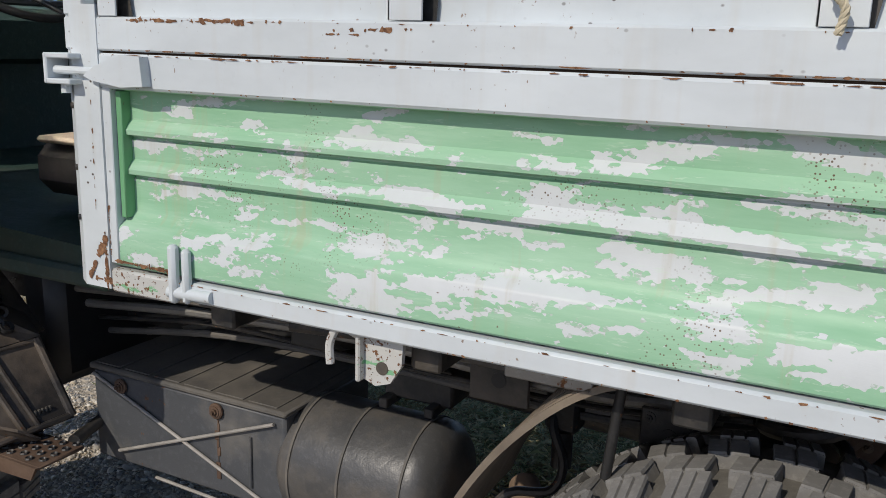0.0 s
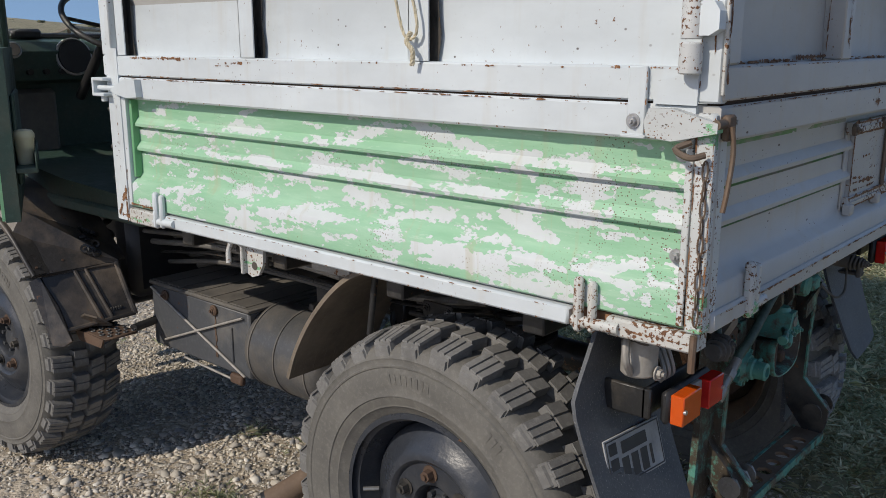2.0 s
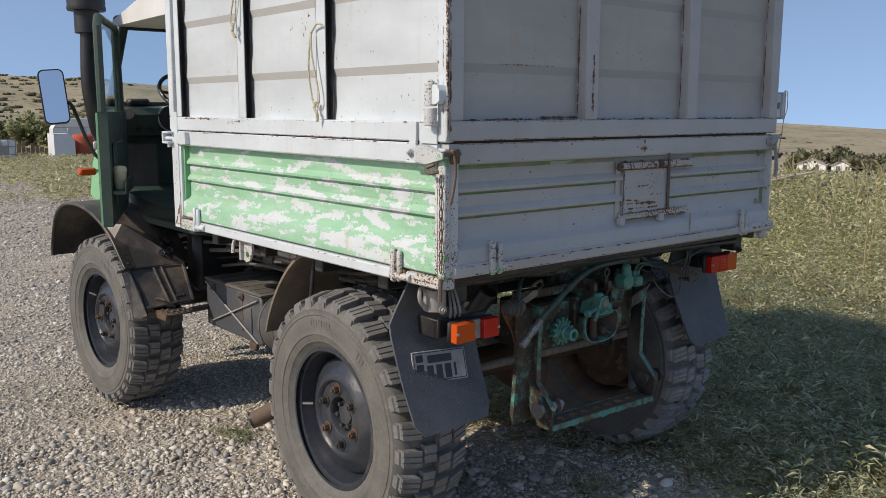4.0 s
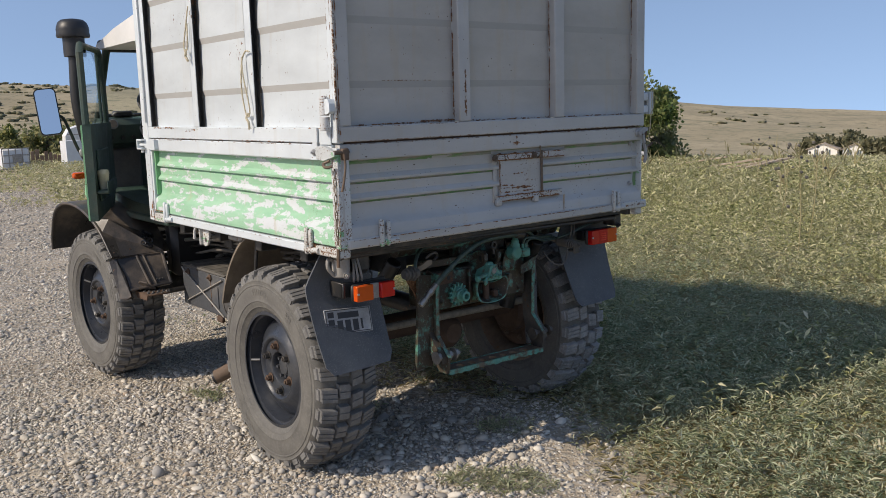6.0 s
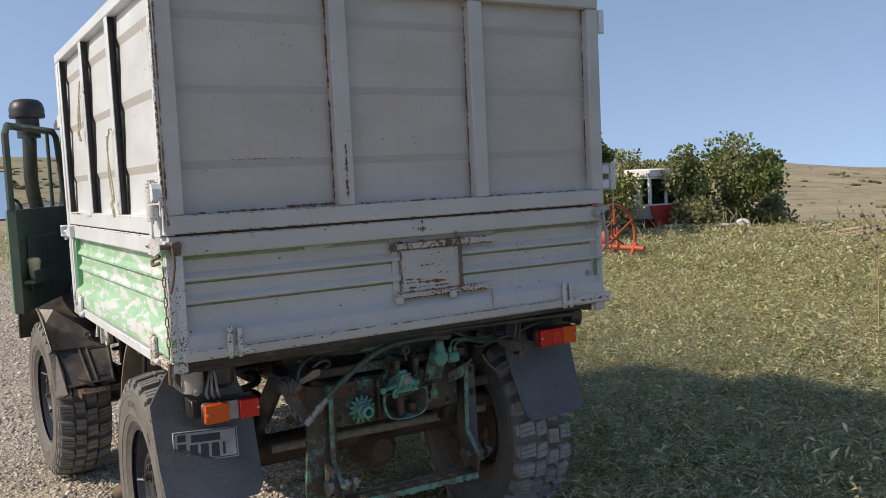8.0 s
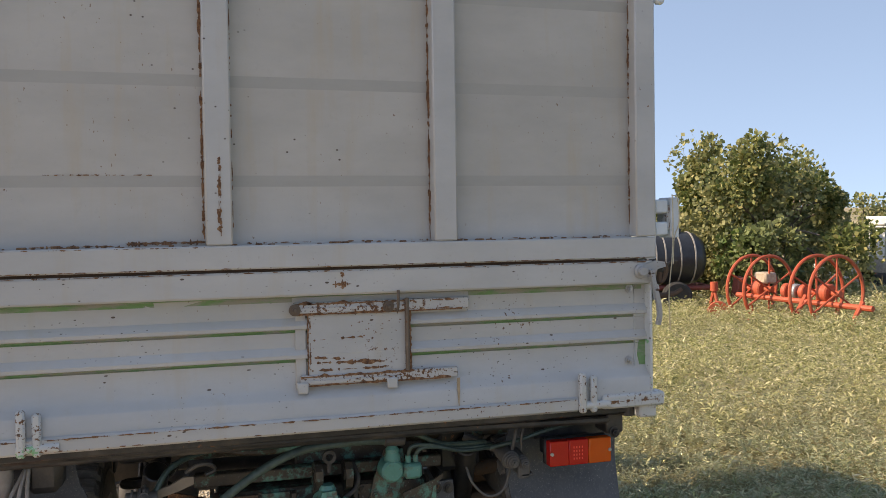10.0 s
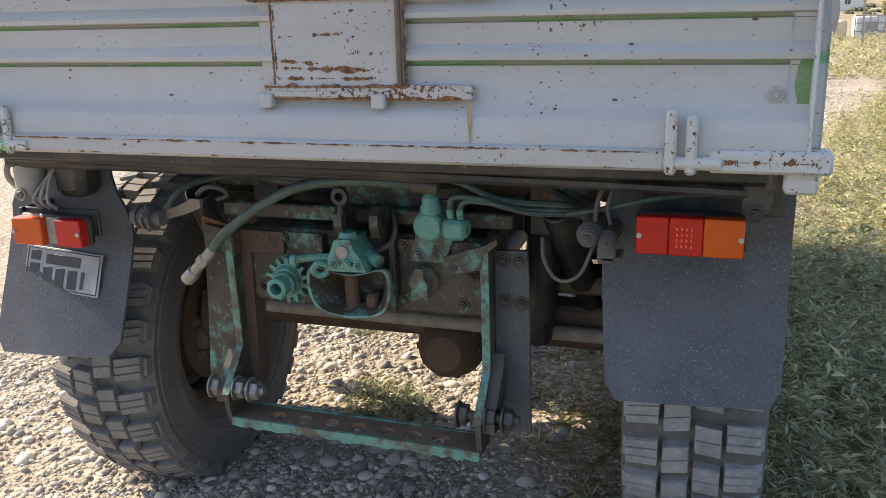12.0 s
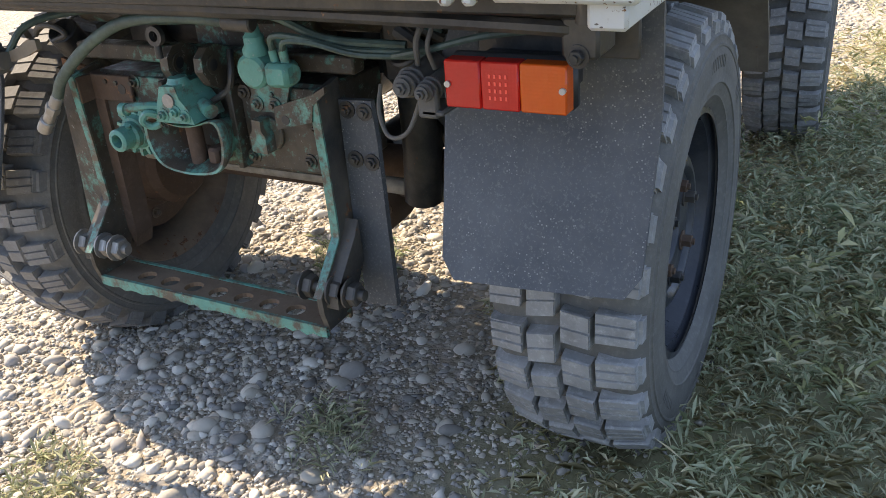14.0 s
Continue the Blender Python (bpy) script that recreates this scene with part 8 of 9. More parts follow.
# leafy weeds beside and behind the truck
x, y = scatter(78000, (-5.6, 5.2), (2.0, 9.0), lambda x, y: (rng.random(len(x)) < near_truck(x, y)) & (y - edge_np(x) > 0.55 * rng.random(len(x)) - 0.1) & not_under_wheel(x, y) & (patchy(x, y, 3.1, 1.9) > rng.uniform(-0.05, 0.6, len(x))))
sprigs("weeds", x, y, 9, 0.016, 0.044, 0.085, 0.095, M_WEED, "low grey-green leafy weeds beside the truck")
x, y = scatter(56000, (-5.6, 5.2), (2.0, 9.0), lambda x, y: (rng.random(len(x)) < near_truck(x, y)) & (y - edge_np(x) > 0.5 * rng.random(len(x)) - 0.15) & not_under_wheel(x, y))
sprigs("dry_grass", x, y, 4, 0.03, 0.09, 0.02, 0.03, M_STRAW, "dry straw blades among the weeds", (-0.1, 0.7))
x, y = scatter(900, (-1.2, 2.2), (2.4, 5.0), lambda x, y: (y - edge_np(x) > 0.25) & not_under_wheel(x, y))
sprigs("tall_weeds", x, y, 20, 0.028, 0.070, 0.16, 0.068, M_WEED, "taller lance-leaved weeds", (0.0, 0.9))
# grass creeping into the gravel
x, y = scatter(9000, (-1.6, 2.0), (1.35, 2.6), lambda x, y: (edge_np(x) - y > -0.2) & (patchy(x, y, 4.3, 0.3) > 0.70 + 0.12 * rng.random(len(x))) & not_under_wheel(x, y))
sprigs("sparse_grass", x, y, 5, 0.02, 0.055, 0.03, 0.06, M_WEED, "thin grass creeping into the gravel", (0.1, 1.2))
x, y = scatter(420, (-6.0, -0.2), (1.8, 3.6), lambda x, y: (edge_np(x) - y > -0.6) & (patchy(x, y, 2.6, 2.2) > 0.6))
sprigs("sparse_grass", x, y, 6, 0.03, 0.07, 0.05, 0.06, M_WEED, "thin grass under the truck")
# the meadow
def clumped(n, per, spread, xr, yr, inside):
    """Points gathered into tussocks."""
    cx, cy = scatter(n, xr, yr, inside)
    s = rng.uniform(0.4, 1.4, len(cx)) * spread
    x = np.repeat(cx, per) + rng.normal(0, 1, len(cx) * per) * np.repeat(s, per)
    y = np.repeat(cy, per) + rng.normal(0, 1, len(cx) * per) * np.repeat(s, per)
    return x, y


def open_meadow(x, y):
    return (y - edge_np(x) > 0.3) & (rng.random(len(x)) > near_truck(x, y) * 0.8) & (y > 1.5 - 0.9 * x - 6)


x, y = scatter(26000, (-13, 5.5), (3.0, 15.5), lambda x, y: open_meadow(x, y) & (patchy(x, y, 1.7, 0.4) > rng.uniform(-0.2, 0.55, len(x))))
sprigs("meadow", x, y, 6, 0.024, 0.065, 0.07, 0.10, M_DRY, "dry grey-green meadow of low scrub")
x, y = clumped(5200, 7, 0.055, (-11, 5.5), (3.0, 13.0), open_meadow)
sprigs("tussocks", x, y, 8, 0.026, 0.070, 0.20, 0.115, M_TUFT, "leafy yellow-green tussocks standing in the meadow")
x, y = clumped(2100, 6, 0.10, (-16, 5), (10, 19), lambda x, y: open_meadow(x, y))
sprigs("tussocks", x, y, 7, 0.045, 0.11, 0.22, 0.13, M_TUFT, "leafy tussocks further off")
x, y = scatter(24000, (-22, 9), (13, 32), lambda x, y: (y > 8 - 0.5 * x - 6))
sprigs("meadow", x, y, 6, 0.05, 0.11, 0.14, 0.13, M_DRY, "dry meadow further off")
x, y = scatter(16000, (-41, -15), (3.2, 19), lambda x, y: (y > 2.6 - 0.16 * x - 0.6 * patchy(x, y, 0.5, 0.2)) & (patchy(x, y, 0.8, 1.3) > rng.uniform(-0.1, 0.6, len(x))))
sprigs("meadow", x, y, 6, 0.07, 0.16, 0.16, 0.13, M_DRY, "dry grass along the far track")
x, y = scatter(9000, (-46, -20.5), (-7, 6.5), lambda x, y: patchy(x, y, 0.45, 2.1) > rng.uniform(0.0, 0.75, len(x)))
sprigs("meadow", x, y, 6, 0.08, 0.18, 0.20, 0.13, M_DRY, "dry grass between the track and the hill")
x, y = scatter(2600, (-34, -12), (2.2, 9), lambda x, y: (y > 1.6 - 0.12 * x) & (patchy(x, y, 1.1, 0.6) > 0.55))
sprigs("meadow", x, y, 6, 0.05, 0.13, 0.10, 0.12, M_TUFT, "green tufts at the track's far edge")
x, y = scatter(170, (-16, 3), (11, 24), lambda x, y: (y > 16 + 0.5 * x) | (x > -8))
sprigs("dry_stalks", x, y, 7, 0.2, 0.5, 0.35, 0.02, M_STRAW, "tall dry stalks at the meadow's edge", (0.9, 1.5))


def thistle(loc, h, seed):
    r = random.Random(seed)
    b = bmesh.new()
    base = Vector(loc)
    top = base + Vector((r.uniform(-0.08, 0.08), r.uniform(-0.05, 0.05), h))
    tube(b, [base, base.lerp(top, 0.5) + Vector((0.02, 0.01, 0)), top], (0.008, 0.004), 5, smooth_n=4)
    heads = [top]
    for i in range(7):
        p = base.lerp(top, r.uniform(0.35, 0.95))
        q = p + Vector((r.uniform(-0.18, 0.18), r.uniform(-0.18, 0.18), r.uniform(0.05, 0.2)))
        tube(b, [p, q], 0.004, 5, smooth_n=0)
        heads.append(q)
    for q in heads:
        t = bmesh.new()
        bmesh.ops.create_icosphere(t, subdivisions=1, radius=r.uniform(0.014, 0.024))
        _merge(b, t, 1, Matrix.Translation(q))
    ob = link_bm("thistle", b, [M_STRAW, M_DUSTY], None, "", False)
    tagged(ob, "dry brown thistle stalk with seed heads", "plant", "thistles in the meadow")


for i, (tx, ty, th) in enumerate(((-1.2, 8.3, 1.1), (-0.86, 7.5, 1.15), (-2.3, 9.6, 0.9), (0.2, 9.0, 1.0), (-3.4, 11.5, 0.9), (-5.1, 13.6, 0.9), (1.6, 10.0, 1.0))):
    thistle((tx, ty, land(tx, ty)), th, i)


# ---- trees and bushes ----
M_BARK = plain("bark", (0.16, 0.13, 0.10), 0.9, 0, 0.4, 12)
M_LEAF = leaf_mat("tree_leaves", [(0.0, (0.04, 0.072, 0.025)), (0.4, (0.10, 0.165, 0.05)), (0.75, (0.20, 0.265, 0.085)), (1.0, (0.36, 0.37, 0.14))], 0.5)
M_LEAFY = leaf_mat("yellowing_leaves", [(0.0, (0.065, 0.095, 0.032)), (0.4, (0.16, 0.205, 0.068)), (0.75, (0.32, 0.335, 0.125)), (1.0, (0.54, 0.46, 0.20))], 0.55)
M_BUSH = leaf_mat("bush_leaves", [(0.0, (0.055, 0.065, 0.035)), (0.6, (0.13, 0.135, 0.075)), (1.0, (0.22, 0.195, 0.115))])


def tree(loc, half_w, height, nleaf, leaf, mat, seed, label, skirt=0.12):
    r = random.Random(seed)
    g = np.random.default_rng(seed)
    root = empty("tree", loc)
    tagged(root, label, "tree")
    b = bmesh.new()
    tips, sprays = [], []
    for s in range(5):
        a = s * 1.26 + r.uniform(-0.3, 0.3)
        end = Vector((math.cos(a) * half_w * 0.35, math.sin(a) * half_w * 0.35, height * r.uniform(0.45, 0.62)))
        st = Vector((math.cos(a) * 0.12, math.sin(a) * 0.12, 0))
        mid = st.lerp(end, 0.5) + Vector((r.uniform(-0.1, 0.1), r.uniform(-0.1, 0.1), 0.1))
        tube(b, [st, mid, end], (0.09, 0.04), 8, smooth_n=5)
        for q in range(7):
            a2 = a + r.uniform(-1.1, 1.1)
            rad = half_w * r.uniform(0.35, 0.86)
            hh = height * (skirt + (1 - skirt) * r.uniform(0.12, 1.0) * math.sqrt(max(0.05, 1 - (rad / half_w) ** 2 * 0.85)))
            tip = Vector((math.cos(a2) * rad, math.sin(a2) * rad, hh))
            o = mid.lerp(end, r.random())
            tube(b, [o, o.lerp(tip, 0.55) + Vector((0, 0, 0.12)), tip], (0.032, 0.008), 5, smooth_n=4)
            tips.append(tip)
            if q % 2:
                top = tip + Vector((r.uniform(-0.14, 0.14), r.uniform(-0.14, 0.14), r.uniform(0.06, 0.14))) * half_w
                tube(b, [tip, tip.lerp(top, 0.5) + Vector((0.03, 0, 0.02)), top], (0.009, 0.004), 4, smooth_n=3)
                sprays.append(top)
    part("trunk", b, M_BARK, root, "grey branching trunk")
    C = np.array([t[:] for t in tips])
    extra = C[g.integers(0, len(C), 60)] * g.uniform(0.55, 1.08, (60, 1)) + g.normal(0, 0.12, (60, 3))
    C = np.concatenate([C, extra])
    rad = half_w * 0.20 * g.uniform(0.4, 1.25, len(C))
    cl = g.integers(0, len(C), nleaf)
    if height > 2.3 and leaf < 0.2:
        few = nleaf // 22
        C = np.concatenate([C, np.array([t[:] for t in sprays])])
        rad = np.concatenate([rad, np.full(len(sprays), half_w * 0.085)])
        cl[:few] = g.integers(len(C) - len(sprays), len(C), few)
    off = g.normal(0, 1, (nleaf, 3))
    off /= np.linalg.norm(off, axis=1)[:, None]
    P = C[cl] + off * (rad[cl] * g.random(nleaf) ** 0.45)[:, None]
    P[:, 2] = np.maximum(P[:, 2], 0.05 + 0.3 * g.random(nleaf))
    P[:, 2] = np.minimum(P[:, 2], height * (1.02 + 0.12 * g.random(nleaf)))
    d = off * 0.8 + g.normal(0, 0.6, (nleaf, 3))
    d /= np.linalg.norm(d, axis=1)[:, None]
    s = np.cross(d, g.normal(0, 1, (nleaf, 3)))
    s /= np.linalg.norm(s, axis=1)[:, None]
    L = leaf * g.uniform(0.6, 1.3, nleaf)[:, None]
    V = np.stack([P, P + d * L * 0.5 - s * L * 0.42, P + d * L, P + d * L * 0.5 + s * L * 0.42], 1).reshape(-1, 3)
    bb = np.arange(nleaf)[:, None] * 4
    F = np.concatenate([bb + np.array([[0, 1, 2]]), bb + np.array([[0, 2, 3]])], 1).reshape(-1, 3)
    crown = mesh_np("crown", V, F, [mat], None, False)
    crown.parent = root
    return root


tree((-14.1, 13.9, land(-14.1, 13.9) - 0.15), 2.95, 3.45, 44000, 0.105, M_LEAFY, 3, "broad fig tree with yellowing green leaves", 0.06)
tree((-14.6, 20.5, land(-14.6, 20.5) - 0.15), 2.65, 2.65, 34000, 0.115, M_LEAF, 5, "round dark green fig tree behind machinery", 0.02)
tree((-12.2, 12.7, land(-12.2, 12.7) - 0.1), 1.0, 1.9, 4500, 0.11, M_LEAF, 9, "small fig shoot behind the water tank")
for i, (tx, ty, w, h) in enumerate(((-14.6, 10.1, 0.95, 1.75), (-14.5, 11.2, 1.0, 2.2), (-14.6, 12.3, 1.2, 2.3), (-14.3, 13.3, 1.45, 3.05), (-16.6, 18.7, 1.7, 2.5), (-16.4, 20.4, 1.7, 2.3))):
    tree((tx, ty, land(tx, ty) - 0.2), w, h, int(5200 * w * h), 0.09, M_LEAFY, 50 + i, "low yellow-green fig shoots behind machinery", 0.0)
for i, (tx, ty, w, h) in enumerate(((-46.8, 11.7, 1.7, 2.2), (-46.5, 13.2, 1.9, 2.2), (-46.0, 15.4, 2.0, 2.3), (-45.4, 17.8, 2.0, 2.1))):
    tree((tx, ty, land(tx, ty) - 0.2), w, h, 5000, 0.2, M_LEAFY, 20 + i, "green shrub behind the far caravan", 0.0)
for i, (tx, ty, w, h) in enumerate(((-66, 137, 4.5, 4.0), (-58, 133, 4.0, 3.4), (-52, 131, 3.4, 2.6), (-71, 140, 4.0, 3.4))):
    tree((tx, ty, land(tx, ty) - 0.3), w, h, 3000, 0.75, M_BUSH, 30 + i, "grey-green trees by a far farmstead", 0.0)


def hill_bushes():
    V, F = [], []
    v, f = solid(1)
    g = np.random.default_rng(12)
    n = 0
    while n < 1100:
        deg = g.uniform(15, 98) if n % 4 == 0 else g.uniform(70, 100)
        az = math.radians(deg)
        r = g.uniform(150 if n % 4 == 0 else 75, 440)
        x, y = -r * math.sin(az), 1.5 + r * math.cos(az)
        if patchy(np.array([x]), np.array([y]), 0.03, 0.9)[0] < g.uniform(0.2, 0.75):
            continue
        s = (0.25 + 0.95 * g.random() ** 2) * min(1.0, 0.2 + r / 330)
        for c in range(4):
            o = np.array([x + g.normal(0, s * 0.7), y + g.normal(0, s * 0.7), land(x, y) + s * 0.3])
            pv = v * (1 + 0.3 * g.standard_normal((len(v), 1))) * np.array([s, s, s * 0.55]) + o
            F.append(f + sum(len(q) for q in V))
            V.append(pv)
        n += 1
    ob = mesh_np("hillside_bushes", np.concatenate(V), np.concatenate(F), [M_BUSH], None, False)
    tagged(ob, "scattered dark bushes on the dry hills", "bushes", kind="stuff")


hill_bushes()

# ---- machinery and buildings beyond the meadow ----
M_ORANGE = dirty_metal("orange_machine_paint", (0.45, 0.080, 0.036), (0.34, 0.14, 0.08), 0.5, 0.6, 0.25)
M_OLDRED = dirty_metal("old_red_paint", (0.20, 0.045, 0.034), (0.20, 0.11, 0.075), 0.5, 0.75, 0.3)
M_REDM = dirty_metal("red_machine_paint", (0.42, 0.035, 0.028), (0.25, 0.12, 0.08), 0.3, 0.5, 0.15)
M_MWHITE = plain("machine_white", (0.72, 0.72, 0.70), 0.5, 0, 0.08, 5)
M_PALEGL = plain("dusty_pane", (0.52, 0.55, 0.56), 0.3, 0, 0.1, 3)
M_DARKGL = plain("dark_glass", (0.10, 0.13, 0.14), 0.12)
M_CABGL = glass("cab_glass", (0.62, 0.70, 0.70))
M_WALL = plain("whitewash", (0.78, 0.76, 0.70), 0.9, 0, 0.06, 1.2)
M_TILE = plain("sheet_roof", (0.40, 0.33, 0.26), 0.8, 0, 0.2, 2)
M_WOOD = plain("old_boards", (0.27, 0.19, 0.13), 0.85, 0, 0.35, 3)
M_OLDTYRE = plain("old_tyre", (0.035, 0.034, 0.033), 0.85, 0, 0.3, 9)
M_TANKP = plain("black_tank_plastic", (0.024, 0.026, 0.030), 0.38)


def reel(parent, c, r, gap):
    """Two spoked rings on one axle."""
    ax = Vector((0.986, 0.165, 0)).normalized()
    side = Vector((0, 0, 1)).cross(ax)
    b = bmesh.new()
    c = Vector(c)
    cyl(b, c - ax * gap * 0.7, c + ax * gap * 0.7, 0.05, seg=12)
    axle = part("reel", b, M_ORANGE, parent, "orange spoked double reel")
    b = bmesh.new()
    cyl(b, c - ax * gap * 0.25, c + ax * gap * 0.25, 0.15, seg=16, bev=0.02)
    part("hub", b, M_ORANGE, axle)
    for s in (-0.5, 0.5):
        o = c + ax * (gap * s)
        b = bmesh.new()
        tube(b, [o + (side * math.cos(a) + Vector((0, 0, 1)) * math.sin(a)) * r for a in np.linspace(0, 2 * math.pi, 32, endpoint=False)], 0.028, 7, smooth_n=0, closed=True)
        part("ring", b, M_ORANGE, axle)
        for i in range(6):
            a = i * math.pi / 3 + s
            b = bmesh.new()
            cyl(b, o, o + (side * math.cos(a) + Vector((0, 0, 1)) * math.sin(a)) * r, 0.016, seg=6)
            part("spoke", b, M_ORANGE, axle)


zr = land(-9.4, 11.4)
rake = empty("hay_machine", (-9.4, 11.4, zr - 0.10))
tagged(rake, "orange hay machine with large spoked reels", "machine")
RK = Vector((-9.4, 11.4, zr))
AX = Vector((0.97, 0.24, 0))
RC = Vector((-9.90, 11.02, 0.54))
for s, r in ((0.06, 0.56), (1.34, 0.59)):
    reel(rake, RC + AX * s - RK, r, 0.38)
RS = Vector((0.24, -0.97, 0))


def rk(s, o, z):
    """A place on the hay machine: along the reels' axle, towards the front, height."""
    return RC + AX * s + RS * o + Vector((0, 0, z - RC.z)) - RK


b = bmesh.new()
for p0, p1, rr in ((rk(-0.35, 0.10, 0.42), rk(2.2, 0.10, 0.36), 0.045), (rk(-0.2, 0.42, 0.03), rk(1.9, 0.42, -0.01), 0.035), (rk(0.4, 0.5, -0.06), rk(2.3, 0.5, -0.08), 0.035), (rk(1.0, 0.42, 0.02), rk(1.0, 0.05, 0.48), 0.04), (rk(2.0, 0.42, 0.0), rk(2.0, 0.05, 0.44), 0.04), (rk(0.45, -0.1, 0.52), rk(0.9, -0.1, 0.52), 0.07)):
    cyl(b, p0, p1, rr, seg=8)
part("chassis", b, M_ORANGE, rake, "orange tube chassis")
for s in (0.52, 0.70, 0.86):
    b = bmesh.new()
    cyl(b, rk(s - 0.05, -0.1, 0.52), rk(s + 0.05, -0.1, 0.52), 0.13, seg=16, bev=0.015)
    part("pulley", b, M_ORANGE if s != 0.70 else M_ZINC, rake)
b = bmesh.new()
box(b, -0.16, 0.16, -0.12, 0.12, -0.09, 0.10, 0.03, 0, Matrix.Translation(rk(0.12, -0.05, 0.72)))
part("gear_case", b, M_CLOTH, rake, "dusty brown gear case")
b = bmesh.new()
for dx in (-0.16, 0.16):
    cyl(b, rk(-0.78 + dx, 0.2, -0.05), rk(-0.78, 0.2, 0.50), 0.03, seg=8)
cyl(b, rk(-0.78, 0.2, 0.46), rk(-0.78, 0.2, 0.62), 0.07, seg=10)
part("jack_stand", b, M_ORANGE, rake)
b = bmesh.new()
lathe(b, [(0.10, -0.05), (0.19, -0.05), (0.20, 0.0), (0.19, 0.05), (0.10, 0.05), (0.03, 0.03)], Matrix.Translation(rk(-0.45, 0.45, 0.12)) @ pose(0, 0, 0, 90, 0, 60), 20)
part("wheel", b, M_ORANGE, rake, "small orange wheel")

TD = Vector((0.195, 0.98, 0)).normalized()
T0 = Vector((-12.44, 9.72, 0.88))
tk = empty("tank_trailer", (-12.25, 10.6, land(-12.25, 10.6) - 0.12))
tagged(tk, "black plastic water tank on a low red trailer", "trailer")
o = Vector(tk.location)
TO = Vector((TD.y, -TD.x, 0))


def tr(s, side, z):
    """A place on the tank trailer: along it, towards the near side, height."""
    return T0 + TD * s + TO * side + Vector((0, 0, z - T0.z)) - o


b = bmesh.new()
m = Matrix.Translation(T0 - o) @ TD.to_track_quat("Z", "Y").to_matrix().to_4x4()
lathe(b, [(0.0, -0.02), (0.24, 0.0), (0.40, 0.07), (0.48, 0.18), (0.505, 0.32), (0.51, 0.50), (0.51, 1.32), (0.49, 1.46), (0.40, 1.59), (0.24, 1.66), (0.0, 1.68)], m, 32)
body = part("tank", b, M_TANKP, tk, "black plastic tank lying on its side")
for h in (0.42, 0.60, 0.78, 1.08, 1.36):
    b = bmesh.new()
    lathe(b, [(0.508, h - 0.016), (0.520, h - 0.012), (0.520, h + 0.012), (0.508, h + 0.016)], m, 32, 0, False)
    part("strap", b, M_ALU, body, "pale strap")
b = bmesh.new()
cyl(b, tr(1.05, 0, 1.36), tr(1.05, 0, 1.46), 0.19, seg=18, bev=0.015)
part("filler_cap", b, M_TANKP, body)
b = bmesh.new()
for sd in (-0.36, 0.36):
    cyl(b, tr(-0.15, sd, 0.34), tr(1.8, sd, 0.32), 0.045, seg=8)
for s in (-0.1, 0.8, 1.7):
    cyl(b, tr(s, -0.4, 0.33), tr(s, 0.4, 0.33), 0.045, seg=8)
box(b, -0.10, 0.10, -0.08, 0.08, -0.28, 0.30, 0.02, 0, Matrix.Translation(tr(2.25, 0.3, 0.22)) @ pose(0, 0, 0, 0, 14, 0))
part("chassis", b, M_OLDRED, tk, "dull red trailer chassis")
b = bmesh.new()
cyl(b, tr(-0.1, 0.1, 0.30), tr(-1.5, 0.15, 0.24), 0.045, seg=8)
cyl(b, tr(-0.5, 0.1, 0.30), tr(-0.5, 0.1, 0.46), 0.09, seg=10)
cyl(b, tr(-1.0, 0.12, 0.26), tr(-1.0, 0.12, -0.02), 0.035, seg=8)
part("draw_bar", b, M_FRAME, tk, "dark towing bar with a jack")
for s, sd in ((0.98, 0.50), (0.98, -0.50)):
    b = bmesh.new()
    lathe(b, [(0.12, -0.08), (0.25, -0.08), (0.29, -0.04), (0.29, 0.04), (0.25, 0.08), (0.12, 0.08), (0.04, 0.05)], Matrix.Translation(tr(s, sd, 0.17)) @ pose(0, 0, 0, 90, 0, 78.7), 22)
    part("wheel", b, M_OLDTYRE, tk)

HX, HY = -14.17, 17.9
hz = land(HX, HY)
cb = empty("harvester", (HX, HY, hz - 0.22))
tagged(cb, "old red harvester with a white glazed cab", "machine")
h0 = Vector((0, 0, 0.22 - hz))
hm = Matrix.Translation(h0) @ pose(0, 0, 0, 0, 0, -5)
b = bmesh.new()
prism(b, [(0.02, 0.62), (1.02, 0.62), (0.92, 0.30), (0.62, 0.02), (0.20, 0.02)], -0.55, 0.02, "x", 0, hm)
box(b, -1.0, -0.1, 0.15, 1.0, -0.05, 0.62, 0.03, 0, hm)
part("body", b, M_REDM, cb, "red tapered body under the cab")
b = bmesh.new()
box(b, -1.02, -0.02, -0.01, 0.14, 0.24, 0.615, 0.02, 0, hm)
part("side_cover", b, M_ALU, cb, "dusty grey side cover")
b = bmesh.new()
box(b, -0.98, -0.02, 0.02, 0.98, 0.60, 0.66, 0.01, 0, hm)
for xx, yy in ((-0.96, 0.04), (-0.04, 0.04), (-0.04, 0.60), (-0.04, 0.96), (-0.96, 0.96)):
    box(b, xx - 0.04, xx + 0.04, yy - 0.04, yy + 0.04, 0.62, 1.38, 0.01, 0, hm)
cabw = part("cab", b, M_MWHITE, cb, "white cab frame")
b = bmesh.new()
box(b, -1.06, 0.06, -0.06, 1.06, 1.40, 1.64, 0.04, 0, hm)
box(b, -1.0, 0.02, -0.02, 1.0, 1.36, 1.41, 0.01, 0, hm)
part("roof", b, M_MWHITE, cabw, "boxy white cab roof")
b = bmesh.new()
box(b, -0.68, -0.36, -0.012, 0.03, 0.58, 1.30, 0.01, 0, hm)
part("door", b, M_MWHITE, cabw, "white cab door")
b = bmesh.new()
